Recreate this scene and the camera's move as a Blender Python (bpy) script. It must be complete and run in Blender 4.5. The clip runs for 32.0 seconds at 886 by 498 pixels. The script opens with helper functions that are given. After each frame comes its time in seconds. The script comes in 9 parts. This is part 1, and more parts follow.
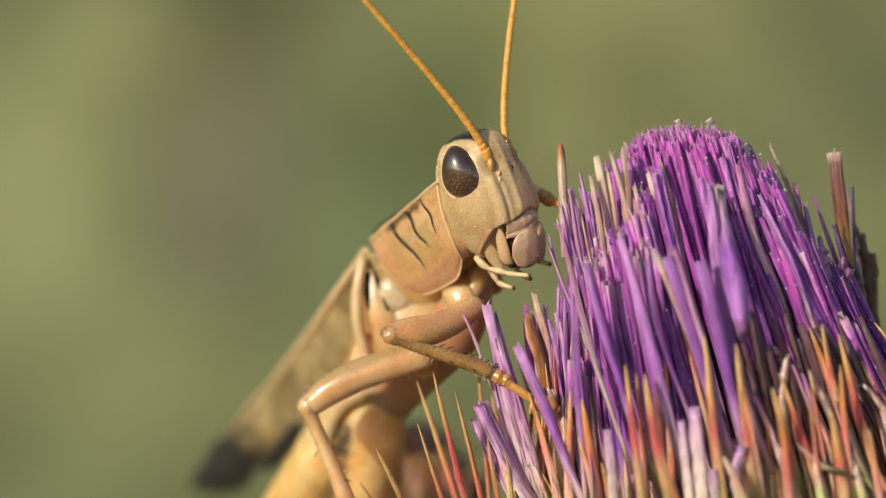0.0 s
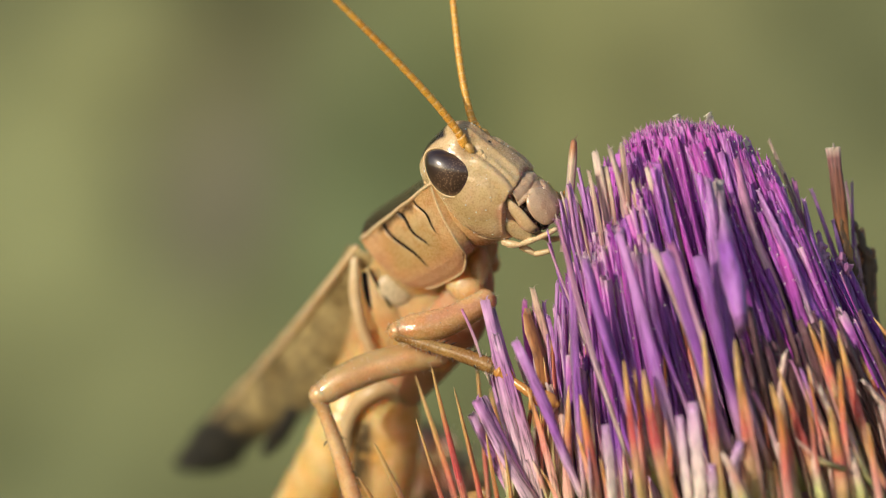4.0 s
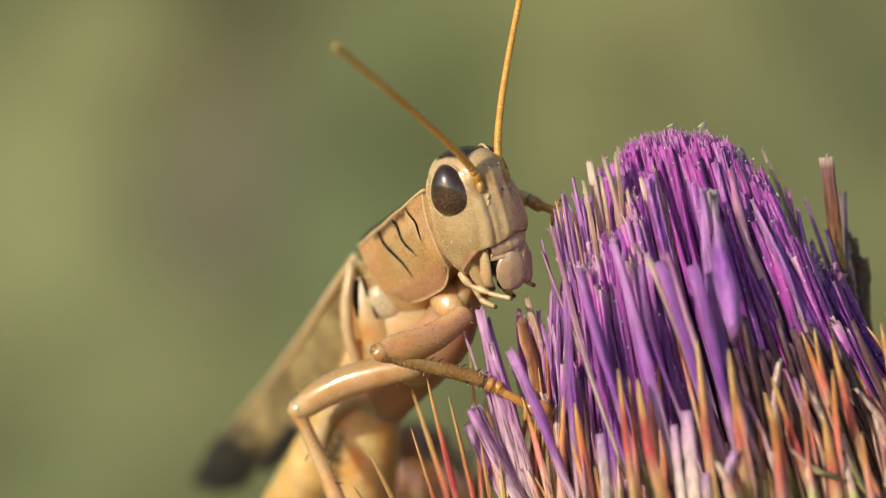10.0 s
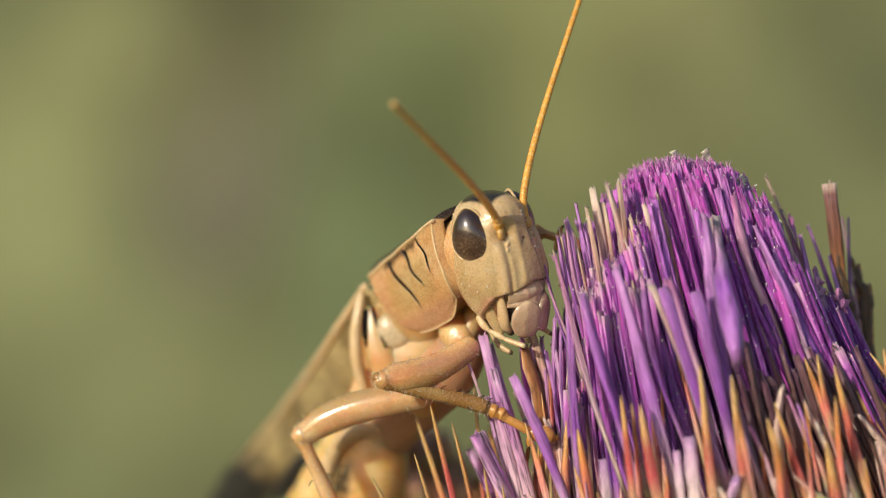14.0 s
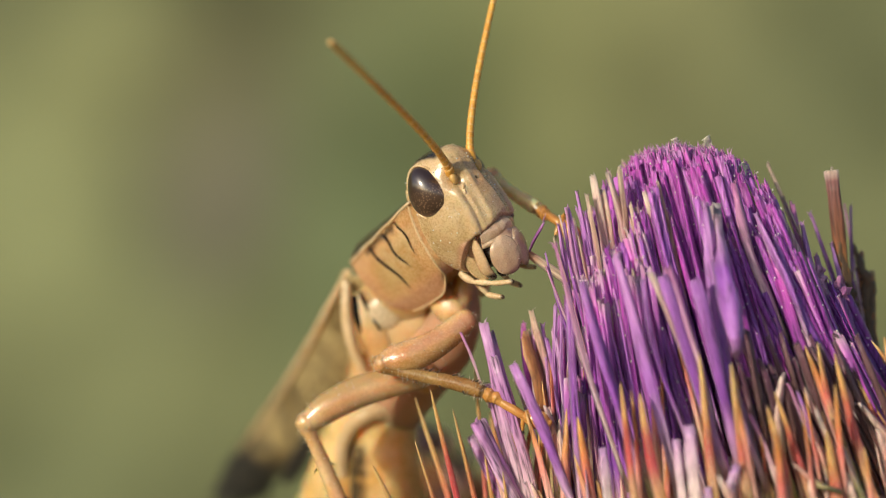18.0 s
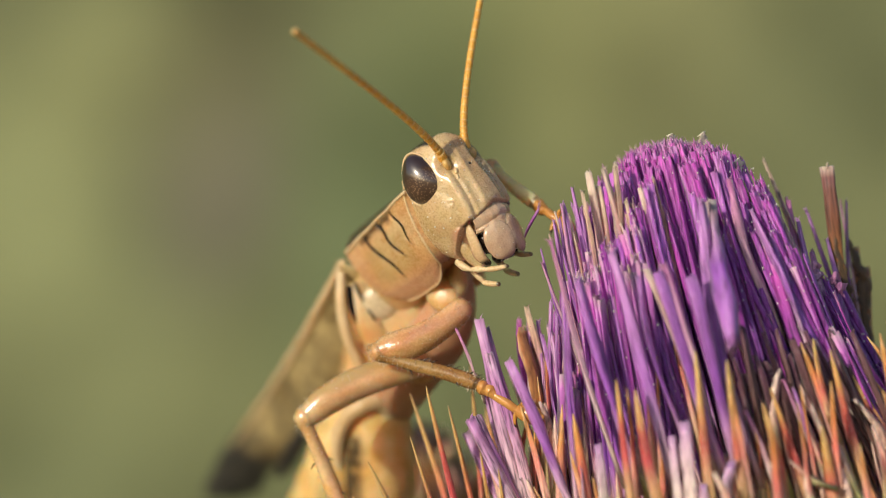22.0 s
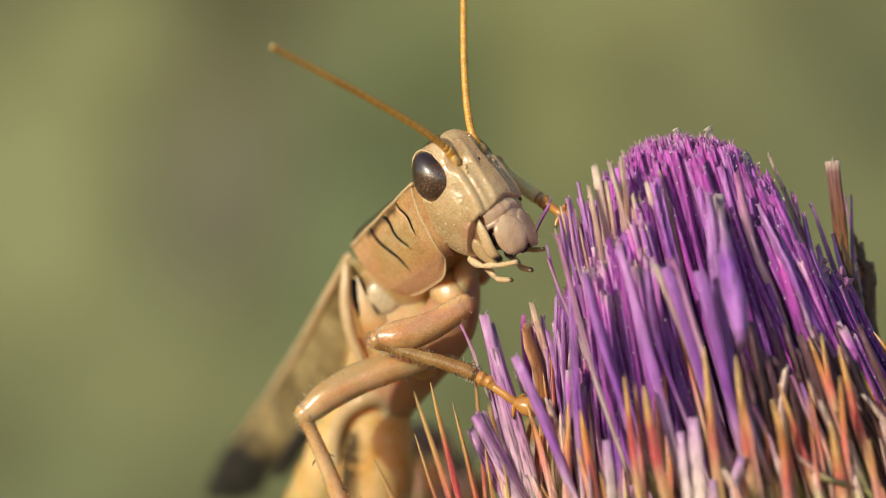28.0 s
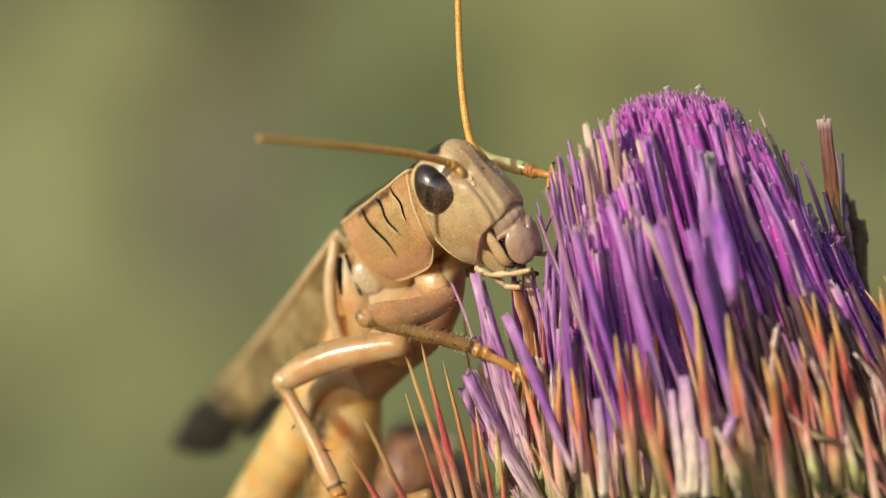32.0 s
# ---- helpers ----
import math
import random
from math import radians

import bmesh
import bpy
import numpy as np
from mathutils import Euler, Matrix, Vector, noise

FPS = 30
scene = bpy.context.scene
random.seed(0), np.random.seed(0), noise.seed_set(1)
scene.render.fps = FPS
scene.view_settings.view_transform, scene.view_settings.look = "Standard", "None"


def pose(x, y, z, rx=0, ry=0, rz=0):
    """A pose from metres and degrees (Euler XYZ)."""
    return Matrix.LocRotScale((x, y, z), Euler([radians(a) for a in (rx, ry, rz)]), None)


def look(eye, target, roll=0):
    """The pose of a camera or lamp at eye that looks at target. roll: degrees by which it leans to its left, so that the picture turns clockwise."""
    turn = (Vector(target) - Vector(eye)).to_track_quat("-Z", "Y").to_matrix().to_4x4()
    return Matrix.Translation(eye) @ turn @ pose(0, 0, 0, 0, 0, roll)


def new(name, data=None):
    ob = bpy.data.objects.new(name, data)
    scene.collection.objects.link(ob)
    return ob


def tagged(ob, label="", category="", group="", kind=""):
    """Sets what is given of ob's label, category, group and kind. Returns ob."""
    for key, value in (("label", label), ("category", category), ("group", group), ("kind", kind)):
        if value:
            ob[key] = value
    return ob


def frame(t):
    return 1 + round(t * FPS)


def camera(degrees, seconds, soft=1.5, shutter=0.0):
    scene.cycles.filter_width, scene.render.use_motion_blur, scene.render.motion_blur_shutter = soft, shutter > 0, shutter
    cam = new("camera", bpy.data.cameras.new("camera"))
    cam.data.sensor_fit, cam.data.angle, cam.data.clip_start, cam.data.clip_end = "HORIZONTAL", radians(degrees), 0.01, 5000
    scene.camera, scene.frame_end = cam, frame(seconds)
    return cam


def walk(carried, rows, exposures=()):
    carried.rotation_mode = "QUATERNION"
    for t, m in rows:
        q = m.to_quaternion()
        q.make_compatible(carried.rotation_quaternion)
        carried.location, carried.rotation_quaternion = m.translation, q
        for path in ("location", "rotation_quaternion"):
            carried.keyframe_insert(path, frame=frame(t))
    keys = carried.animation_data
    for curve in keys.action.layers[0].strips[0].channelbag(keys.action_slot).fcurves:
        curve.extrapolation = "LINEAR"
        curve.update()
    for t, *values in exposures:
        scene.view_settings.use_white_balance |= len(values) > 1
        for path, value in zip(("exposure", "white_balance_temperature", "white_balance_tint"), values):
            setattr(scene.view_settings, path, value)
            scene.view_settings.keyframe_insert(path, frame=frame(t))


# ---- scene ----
# One macro shot: a grasshopper feeds on a purple thistle that sways before a camera on a tripod.
# Lengths below are in millimetres on a working plane through the face; MM turns them into metres.
MM = 0.001
FOCUS = 133.39          # mm from the lens to the plane of the face
HEIGHT = 600.0          # mm of that plane's centre over the ground

cam = camera(20.0, 32.0, 1.1)
cam.data.dof.use_dof = True
cam.data.dof.focus_distance = (FOCUS - 0.2) * MM
cam.data.dof.aperture_fstop = 16.0
walk(cam, [(0.0, pose(0, -FOCUS * MM, HEIGHT * MM, 90)), (32.0, pose(0, -FOCUS * MM, HEIGHT * MM, 90))])

# ---------------------------------------------------------------- light
SUN_TO = Vector((-0.63, -0.70, 0.335)).normalized()
sun_elev = math.asin(SUN_TO.z)
world = bpy.data.worlds.new("world")
scene.world = world
world.use_nodes = True
wn = world.node_tree
sky = wn.nodes.new("ShaderNodeTexSky")
sky.sky_type = "NISHITA"
sky.sun_disc = False
sky.sun_elevation = sun_elev
sky.sun_rotation = math.atan2(SUN_TO.x, SUN_TO.y)
wn.nodes["Background"].inputs["Strength"].default_value = 0.105
wn.links.new(sky.outputs["Color"], wn.nodes["Background"].inputs["Color"])
lamp = bpy.data.lights.new("sun", "SUN")
lamp.energy, lamp.angle, lamp.color = 2.95, radians(0.6), (1.0, 0.88, 0.70)
sun = new("sun", lamp)
sun.matrix_world = look(SUN_TO * 5, (0, 0, 0))
scene.view_settings.exposure = 0.12


# ---------------------------------------------------------------- helpers
def at(u, v, d=0.0):
    """A place in mm: u, v count 0.03 mm steps right and down over the working plane as the lens sees it, d is mm behind it."""
    k = 0.03 * (FOCUS + d) / FOCUS
    return Vector(((u - 784) * k, d, (441 - v) * k))


def part(name, bm, material, parent=None, label="", smooth=True, origin=None):
    """Link a bmesh built in mm as one mesh object, under a thing or a part; origin: its local zero, in the parent's mm."""
    me = bpy.data.meshes.new(name)
    bmesh.ops.recalc_face_normals(bm, faces=bm.faces)
    bmesh.ops.scale(bm, vec=(MM, MM, MM), verts=bm.verts)
    bm.to_mesh(me)
    bm.free()
    if smooth:
        me.polygons.foreach_set("use_smooth", [True] * len(me.polygons))
    me.materials.append(material)
    ob = new(name, me)
    if parent is not None:
        ob.parent = parent
    if origin is not None:
        ob.location = Vector(origin) * MM
    if label:
        tagged(ob, label)
    return ob


def loft(bm, rings, cap=True):
    """Skin a row of rings of equal count into bm."""
    made = [[bm.verts.new(p) for p in ring] for ring in rings]
    n = len(made[0])
    for a, b in zip(made, made[1:]):
        for i in range(n):
            bm.faces.new((a[i], a[(i + 1) % n], b[(i + 1) % n], b[i]))
    if cap:
        bm.faces.new(made[0][::-1])
        bm.faces.new(made[-1])
    return made


def smooth_row(points, steps):
    """Catmull-Rom through tuples of numbers."""
    pts = [np.array(p, float) for p in points]
    pts = [2 * pts[0] - pts[1]] + pts + [2 * pts[-1] - pts[-2]]
    out = []
    for i in range(1, len(pts) - 2):
        p0, p1, p2, p3 = pts[i - 1:i + 3]
        for k in range(steps):
            t = k / steps
            out.append(0.5 * (2 * p1 + (p2 - p0) * t + (2 * p0 - 5 * p1 + 4 * p2 - p3) * t * t + (3 * p1 - p0 - 3 * p2 + p3) * t ** 3))
    out.append(pts[-2])
    return out


def tube(bm, knots, steps=5, sides=16, up=(0, 0, 1), shape=None, ends=True):
    """A body along knots (x, y, z, half height, half width); shape(t, angle) scales the ring."""
    rows = smooth_row(knots, steps)
    rings = []
    up = Vector(up)
    n = len(rows)
    for i, r in enumerate(rows):
        c = Vector(r[:3])
        a, b = Vector(rows[max(i - 1, 0)][:3]), Vector(rows[min(i + 1, n - 1)][:3])
        ax = (b - a).normalized()
        side = ax.cross(up).normalized()
        top = side.cross(ax).normalized()
        ring = []
        for k in range(sides):
            an = 2 * math.pi * k / sides
            g = shape(i / (n - 1), an) if shape else 1.0
            ring.append(c + (top * math.cos(an) * max(r[3], 0.004) + side * math.sin(an) * max(r[4], 0.004)) * g)
        rings.append(ring)
    if ends:
        first, last = rows[0], rows[-1]
        a0 = (Vector(rows[0][:3]) - Vector(rows[1][:3])).normalized()
        a1 = (Vector(rows[-1][:3]) - Vector(rows[-2][:3])).normalized()

        def dome(ring, c, ax, r):
            out = []
            for q in (0.35, 0.7, 0.92):
                s = math.sqrt(1 - q * q)
                out.append([c + (p - c) * s + ax * r * q for p in ring])
            return out
        rings = dome(rings[0], Vector(first[:3]), a0, min(first[3], first[4]))[::-1] + rings + dome(rings[-1], Vector(last[:3]), a1, min(last[3], last[4]))
    return loft(bm, rings)


def ball(bm, centre, ax, ay, az, nu=20, nv=12):
    """An ellipsoid with the three half axes given as vectors."""
    centre, ax, ay, az = Vector(centre), Vector(ax), Vector(ay), Vector(az)
    rings = []
    for j in range(nv + 1):
        th = math.pi * (0.02 + 0.96 * j / nv)
        rings.append([centre - az * math.cos(th) + (ax * math.cos(2 * math.pi * i / nu) + ay * math.sin(2 * math.pi * i / nu)) * math.sin(th) for i in range(nu)])
    return loft(bm, rings)


def mark(ob, value, name="pigment"):
    """Write the pattern value(co in mm) -> 0..1 of pigment, skin tint or painted shade into the mesh."""
    at_ = ob.data.attributes.new(name, "FLOAT", "POINT")
    at_.data.foreach_set("value", [float(value(v.co / MM)) for v in ob.data.vertices])
    return ob


def bump01(x, lo, hi, soft):
    """1 between lo and hi, with soft flanks."""
    def s(t):
        t = min(max(t, 0.0), 1.0)
        return t * t * (3 - 2 * t)
    return s((x - lo) / soft + 0.5) * s((hi - x) / soft + 0.5)


# ---------------------------------------------------------------- materials
def rgb(r, g, b):
    return (r, g, b, 1.0)


def node_mat(name):
    m = bpy.data.materials.new(name)
    m.use_nodes = True
    t = m.node_tree
    return m, t, t.nodes["Principled BSDF"], t.nodes.new, t.links.new


def ramp(t, stops, source):
    r = t.nodes.new("ShaderNodeValToRGB")
    el = r.color_ramp.elements
    while len(el) < len(stops):
        el.new(0.5)
    for e, (p, c) in zip(el, stops):
        e.position, e.color = p, c
    t.links.new(source, r.inputs["Fac"])
    return r.outputs["Color"]


def chitin(name, light, dark, pigment=rgb(0.012, 0.010, 0.009), rough=0.36, speck=0.35, grain=900.0, relief=0.14, sss=0.10, deep=0.45, spots=0.0, coat=0.0, spec=0.5, uneven=3.0):
    """Insect skin: two tones in soft clouds, fine speckles, pits, a pigment pattern, a waxy gloss."""
    m, t, p, nn, ln = node_mat(name)
    co = nn("ShaderNodeTexCoord")
    big, small, pits = nn("ShaderNodeTexNoise"), nn("ShaderNodeTexNoise"), nn("ShaderNodeTexVoronoi")
    big.inputs["Scale"].default_value, small.inputs["Scale"].default_value, pits.inputs["Scale"].default_value = grain * 0.6, grain * 10.0, grain * 8.0
    big.inputs["Detail"].default_value, small.inputs["Detail"].default_value = 4.0, 3.0
    for n in (big, small, pits):
        ln(co.outputs["Object"], n.inputs["Vector"])
    base = ramp(t, [(0.38, dark), (0.60, light)], big.outputs["Fac"])
    fine = ramp(t, [(0.35, rgb(1 - speck, 1 - speck * 1.05, 1 - speck * 1.1)), (0.55, rgb(1, 1, 1))], small.outputs["Fac"])
    mul = nn("ShaderNodeMix")
    mul.data_type, mul.blend_type = "RGBA", "MULTIPLY"
    mul.inputs["Factor"].default_value = 1.0
    ln(base, mul.inputs["A"])
    ln(fine, mul.inputs["B"])
    out = mul.outputs["Result"]
    if spots:
        sp = nn("ShaderNodeTexVoronoi")
        sp.inputs["Scale"].default_value = grain * 1.5
        ln(co.outputs["Object"], sp.inputs["Vector"])
        dots = ramp(t, [(0.07, rgb(0.35, 0.22, 0.13)), (0.13, rgb(1, 1, 1))], sp.outputs["Distance"])
        mu2 = nn("ShaderNodeMix")
        mu2.data_type, mu2.blend_type = "RGBA", "MULTIPLY"
        mu2.inputs["Factor"].default_value = spots
        ln(out, mu2.inputs["A"])
        ln(dots, mu2.inputs["B"])
        out = mu2.outputs["Result"]
    # tints of the skin: rosy (on chest and far face for shade), cream, olive
    for tint, colour in (("blush", rgb(0.52, 0.28, 0.165)), ("cream", rgb(0.70, 0.52, 0.29)), ("olive", rgb(0.38, 0.27, 0.10))):
        ta_, tm = nn("ShaderNodeAttribute"), nn("ShaderNodeMix")
        ta_.attribute_name, tm.data_type = tint, "RGBA"
        ln(ta_.outputs["Fac"], tm.inputs["Factor"])
        ln(out, tm.inputs["A"])
        tm.inputs["B"].default_value = colour
        out = tm.outputs["Result"]
    pig = nn("ShaderNodeAttribute")
    pig.attribute_name = "pigment"
    mx = nn("ShaderNodeMix")
    mx.data_type = "RGBA"
    ln(pig.outputs["Fac"], mx.inputs["Factor"])
    ln(out, mx.inputs["A"])
    mx.inputs["B"].default_value = pigment
    ln(mx.outputs["Result"], p.inputs["Base Color"])
    ln(ramp(t, [(0.32, rgb(rough * 0.55, rough * 0.55, rough * 0.55)), (0.6, rgb(rough * 1.25, rough * 1.25, rough * 1.25))], small.outputs["Fac"]), p.inputs["Roughness"])
    p.inputs["IOR"].default_value = 1.5
    p.inputs["Coat Weight"].default_value = coat
    p.inputs["Specular IOR Level"].default_value = spec
    p.inputs["Coat Roughness"].default_value = 0.16
    p.inputs["Subsurface Weight"].default_value = sss
    p.inputs["Subsurface Radius"].default_value = (1.0, 0.5, 0.25)
    p.inputs["Subsurface Scale"].default_value = deep * MM
    bp = nn("ShaderNodeBump")
    bp.inputs["Strength"].default_value, bp.inputs["Distance"].default_value = relief, 0.00008
    mixh = nn("ShaderNodeMath")
    mixh.operation = "ADD"
    ln(small.outputs["Fac"], mixh.inputs[0])
    ln(pits.outputs["Distance"], mixh.inputs[1])
    # low uneven swellings
    mid, mix2 = nn("ShaderNodeTexNoise"), nn("ShaderNodeMath")
    mid.inputs["Scale"].default_value, mid.inputs["Detail"].default_value = grain * 2.0, 2.0
    ln(co.outputs["Object"], mid.inputs["Vector"])
    mix2.operation, mix2.inputs[1].default_value = "MULTIPLY_ADD", uneven
    ln(mid.outputs["Fac"], mix2.inputs[0])
    ln(mixh.outputs[0], mix2.inputs[2])
    ln(mix2.outputs[0], bp.inputs["Height"])
    ln(bp.outputs["Normal"], p.inputs["Normal"])
    return m


M_HEAD = chitin("face_skin", rgb(0.63, 0.465, 0.25), rgb(0.55, 0.38, 0.18), speck=0.12, spots=0.35, rough=0.30, coat=0.45, uneven=4.5, relief=0.17, sss=0.28)
M_JAW = chitin("jaw_skin", rgb(0.74, 0.54, 0.31), rgb(0.64, 0.42, 0.22), speck=0.08, rough=0.22, coat=0.4, sss=0.25)
M_INK = chitin("black_line", rgb(0.010, 0.008, 0.007), rgb(0.006, 0.005, 0.005), rough=0.8, spec=0.05)
M_PRON = chitin("pronotum_skin", rgb(0.68, 0.41, 0.185), rgb(0.58, 0.31, 0.125), sss=0.35, speck=0.10, spots=0.35, rough=0.28, coat=0.3, uneven=4.0, relief=0.16)
M_BODY = chitin("body_skin", rgb(0.72, 0.46, 0.22), rgb(0.63, 0.34, 0.13), speck=0.10, spots=0.25, sss=0.85, deep=1.6, coat=0.2)
M_PALE = chitin("pale_skin", rgb(0.74, 0.56, 0.33), rgb(0.66, 0.46, 0.24), rough=0.3, speck=0.1)
M_WHITE = chitin("whitish_skin", rgb(0.66, 0.53, 0.34), rgb(0.58, 0.42, 0.23), rough=0.2)
M_ABDO = chitin("abdomen_skin", rgb(0.90, 0.63, 0.30), rgb(0.80, 0.48, 0.16), rough=0.28, speck=0.10, sss=0.9, deep=1.8, coat=0.3)
M_LEG = chitin("leg_skin", rgb(0.68, 0.375, 0.17), rgb(0.55, 0.25, 0.09), rough=0.24, speck=0.10, spots=0.4, relief=0.20, uneven=5.0, sss=0.75, deep=1.1, coat=0.5)
M_SHIN = chitin("shin_skin", rgb(0.42, 0.24, 0.08), rgb(0.30, 0.15, 0.045), rough=0.3, spots=0.5, speck=0.15, coat=0.3)
M_LIP = chitin("lip_skin", rgb(0.64, 0.455, 0.305), rgb(0.53, 0.35, 0.23), rough=0.2, speck=0.12, spots=0.4, grain=1300, coat=0.4, sss=0.25, uneven=4.0)
M_DARK = chitin("black_skin", rgb(0.02, 0.016, 0.014), rgb(0.012, 0.010, 0.009), rough=0.28)
M_ANT = chitin("antenna_skin", rgb(0.92, 0.48, 0.075), rgb(0.80, 0.37, 0.05), pigment=rgb(0.80, 0.62, 0.34), rough=0.34, grain=1500)
M_SOCKET = chitin("socket_skin", rgb(0.70, 0.46, 0.15), rgb(0.60, 0.36, 0.11), rough=0.22, speck=0.08, coat=0.3)
M_FOOT = chitin("foot_skin", rgb(0.66, 0.33, 0.085), rgb(0.52, 0.23, 0.05), rough=0.22, speck=0.1, coat=0.5)
M_MOUTH = chitin("mouth_skin", rgb(0.07, 0.04, 0.028), rgb(0.04, 0.024, 0.018), rough=0.3)
M_RED = chitin("simple_eye_skin", rgb(0.36, 0.15, 0.07), rgb(0.26, 0.09, 0.05), rough=0.2)
M_PIT = chitin("pit_skin", rgb(0.17, 0.028, 0.016), rgb(0.10, 0.018, 0.012), rough=0.3)
M_MID = chitin("middle_leg_skin", rgb(0.80, 0.53, 0.285), rgb(0.66, 0.38, 0.165), rough=0.20, speck=0.12, spots=0.2, relief=0.08, uneven=1.5, sss=0.8, deep=1.2, coat=0.8)
M_WING = chitin("wing_skin", rgb(0.54, 0.42, 0.20), rgb(0.25, 0.175, 0.07), pigment=rgb(0.032, 0.030, 0.027), rough=0.42, speck=0.6, grain=500, sss=0.0)
M_SPINE = chitin("spine_skin", rgb(0.06, 0.03, 0.015), rgb(0.03, 0.02, 0.01))


def eye_mat():
    m, t, p, nn, ln = node_mat("compound_eye")
    co = nn("ShaderNodeTexCoord")
    vor, noi, grad = nn("ShaderNodeTexVoronoi"), nn("ShaderNodeTexNoise"), nn("ShaderNodeSeparateXYZ")
    vor.inputs["Scale"].default_value, noi.inputs["Scale"].default_value = 8600.0, 900.0
    ln(co.outputs["Object"], vor.inputs["Vector"])
    ln(co.outputs["Object"], noi.inputs["Vector"])
    ln(co.outputs["Object"], grad.inputs[0])
    spots = ramp(t, [(0.20, rgb(0.30, 0.19, 0.11)), (0.48, rgb(0.085, 0.044, 0.026))], vor.outputs["Distance"])
    # pale speckles crowd the lower part of the eye
    low = nn("ShaderNodeMapRange")
    low.inputs["From Min"].default_value, low.inputs["From Max"].default_value = 0.55 * MM, -0.35 * MM
    ln(grad.outputs["Z"], low.inputs["Value"])
    mul = nn("ShaderNodeMath")
    mul.operation = "MULTIPLY"
    ln(low.outputs[0], mul.inputs[0])
    ln(ramp(t, [(0.30, rgb(0.45, 0.45, 0.45)), (0.55, rgb(1, 1, 1))], noi.outputs["Fac"]), mul.inputs[1])
    mx = nn("ShaderNodeMix")
    mx.data_type = "RGBA"
    ln(mul.outputs[0], mx.inputs["Factor"])
    mx.inputs["A"].default_value = rgb(0.034, 0.016, 0.010)
    ln(spots, mx.inputs["B"])
    ln(mx.outputs["Result"], p.inputs["Base Color"])
    p.inputs["Roughness"].default_value = 0.35
    p.inputs["Coat Weight"].default_value = 1.0
    p.inputs["Coat Roughness"].default_value = 0.13
    p.inputs["Coat IOR"].default_value = 1.75
    return m


M_EYE = eye_mat()


def plant_mat(name, stops_a, stops_b, length, rough=0.5, sheen=0.2, streak=0.42, joined=0.0, coat=0.0, granules=0.0):
    """A long plant piece: two colour runs from base to tip, picked piece by piece, with fine streaks along it and pale granules."""
    m, t, p, nn, ln = node_mat(name)
    co, sep, info = nn("ShaderNodeTexCoord"), nn("ShaderNodeSeparateXYZ"), nn("ShaderNodeObjectInfo")
    ln(co.outputs["Object"], sep.inputs[0])
    up = nn("ShaderNodeMapRange")
    up.inputs["From Min"].default_value = joined * MM
    up.inputs["From Max"].default_value = (joined + length) * MM
    ln(sep.outputs["Z"], up.inputs["Value"])
    noi, map_ = nn("ShaderNodeTexNoise"), nn("ShaderNodeMapping")
    map_.inputs["Scale"].default_value = (1.0, 1.0, 0.05)
    ln(co.outputs["Object"], map_.inputs["Vector"])
    ln(map_.outputs[0], noi.inputs["Vector"])
    noi.inputs["Scale"].default_value, noi.inputs["Detail"].default_value = 7500.0, 4.0
    a, b = ramp(t, stops_a, up.outputs[0]), ramp(t, stops_b, up.outputs[0])
    mx = nn("ShaderNodeMix")
    mx.data_type = "RGBA"
    ln(ramp(t, [(0.30, rgb(0, 0, 0)), (0.85, rgb(1, 1, 1))], (nn("ShaderNodeNewGeometry").outputs["Random Per Island"] if joined else info.outputs["Random"])), mx.inputs["Factor"])
    ln(a, mx.inputs["A"])
    ln(b, mx.inputs["B"])
    mul = nn("ShaderNodeMix")
    mul.data_type, mul.blend_type = "RGBA", "MULTIPLY"
    mul.inputs["Factor"].default_value = 1.0
    ln(mx.outputs["Result"], mul.inputs["A"])
    ln(ramp(t, [(0.34, rgb(1 - streak, 1 - streak, 1 - streak)), (0.50, rgb(1, 1, 1)), (0.66, rgb(1.22, 1.30, 1.22))], noi.outputs["Fac"]), mul.inputs["B"])
    out = mul.outputs["Result"]
    if granules:
        vor, dots, gx = nn("ShaderNodeTexVoronoi"), nn("ShaderNodeMath"), nn("ShaderNodeMix")
        vor.inputs["Scale"].default_value = 8000.0
        ln(co.outputs["Object"], vor.inputs["Vector"])
        dots.operation, dots.inputs[1].default_value = "MULTIPLY", granules
        ln(ramp(t, [(0.16, rgb(1, 1, 1)), (0.30, rgb(0, 0, 0))], vor.outputs["Distance"]), dots.inputs[0])
        gx.data_type = "RGBA"
        ln(dots.outputs[0], gx.inputs["Factor"])
        ln(out, gx.inputs["A"])
        gx.inputs["B"].default_value = rgb(0.78, 0.66, 0.58)
        out = gx.outputs["Result"]
    ln(out, p.inputs["Base Color"])
    p.inputs["Roughness"].default_value = rough
    p.inputs["Sheen Weight"].default_value = sheen
    p.inputs["Coat Weight"].default_value = coat
    p.inputs["Coat Roughness"].default_value = 0.28
    p.inputs["Subsurface Weight"].default_value = 0.28
    p.inputs["Subsurface Radius"].default_value = (1.0, 0.6, 0.9)
    p.inputs["Subsurface Scale"].default_value = 0.0004
    bp = nn("ShaderNodeBump")
    bp.inputs["Strength"].default_value, bp.inputs["Distance"].default_value = 0.6, 0.00006
    ln(noi.outputs["Fac"], bp.inputs["Height"])
    ln(bp.outputs["Normal"], p.inputs["Normal"])
    return m


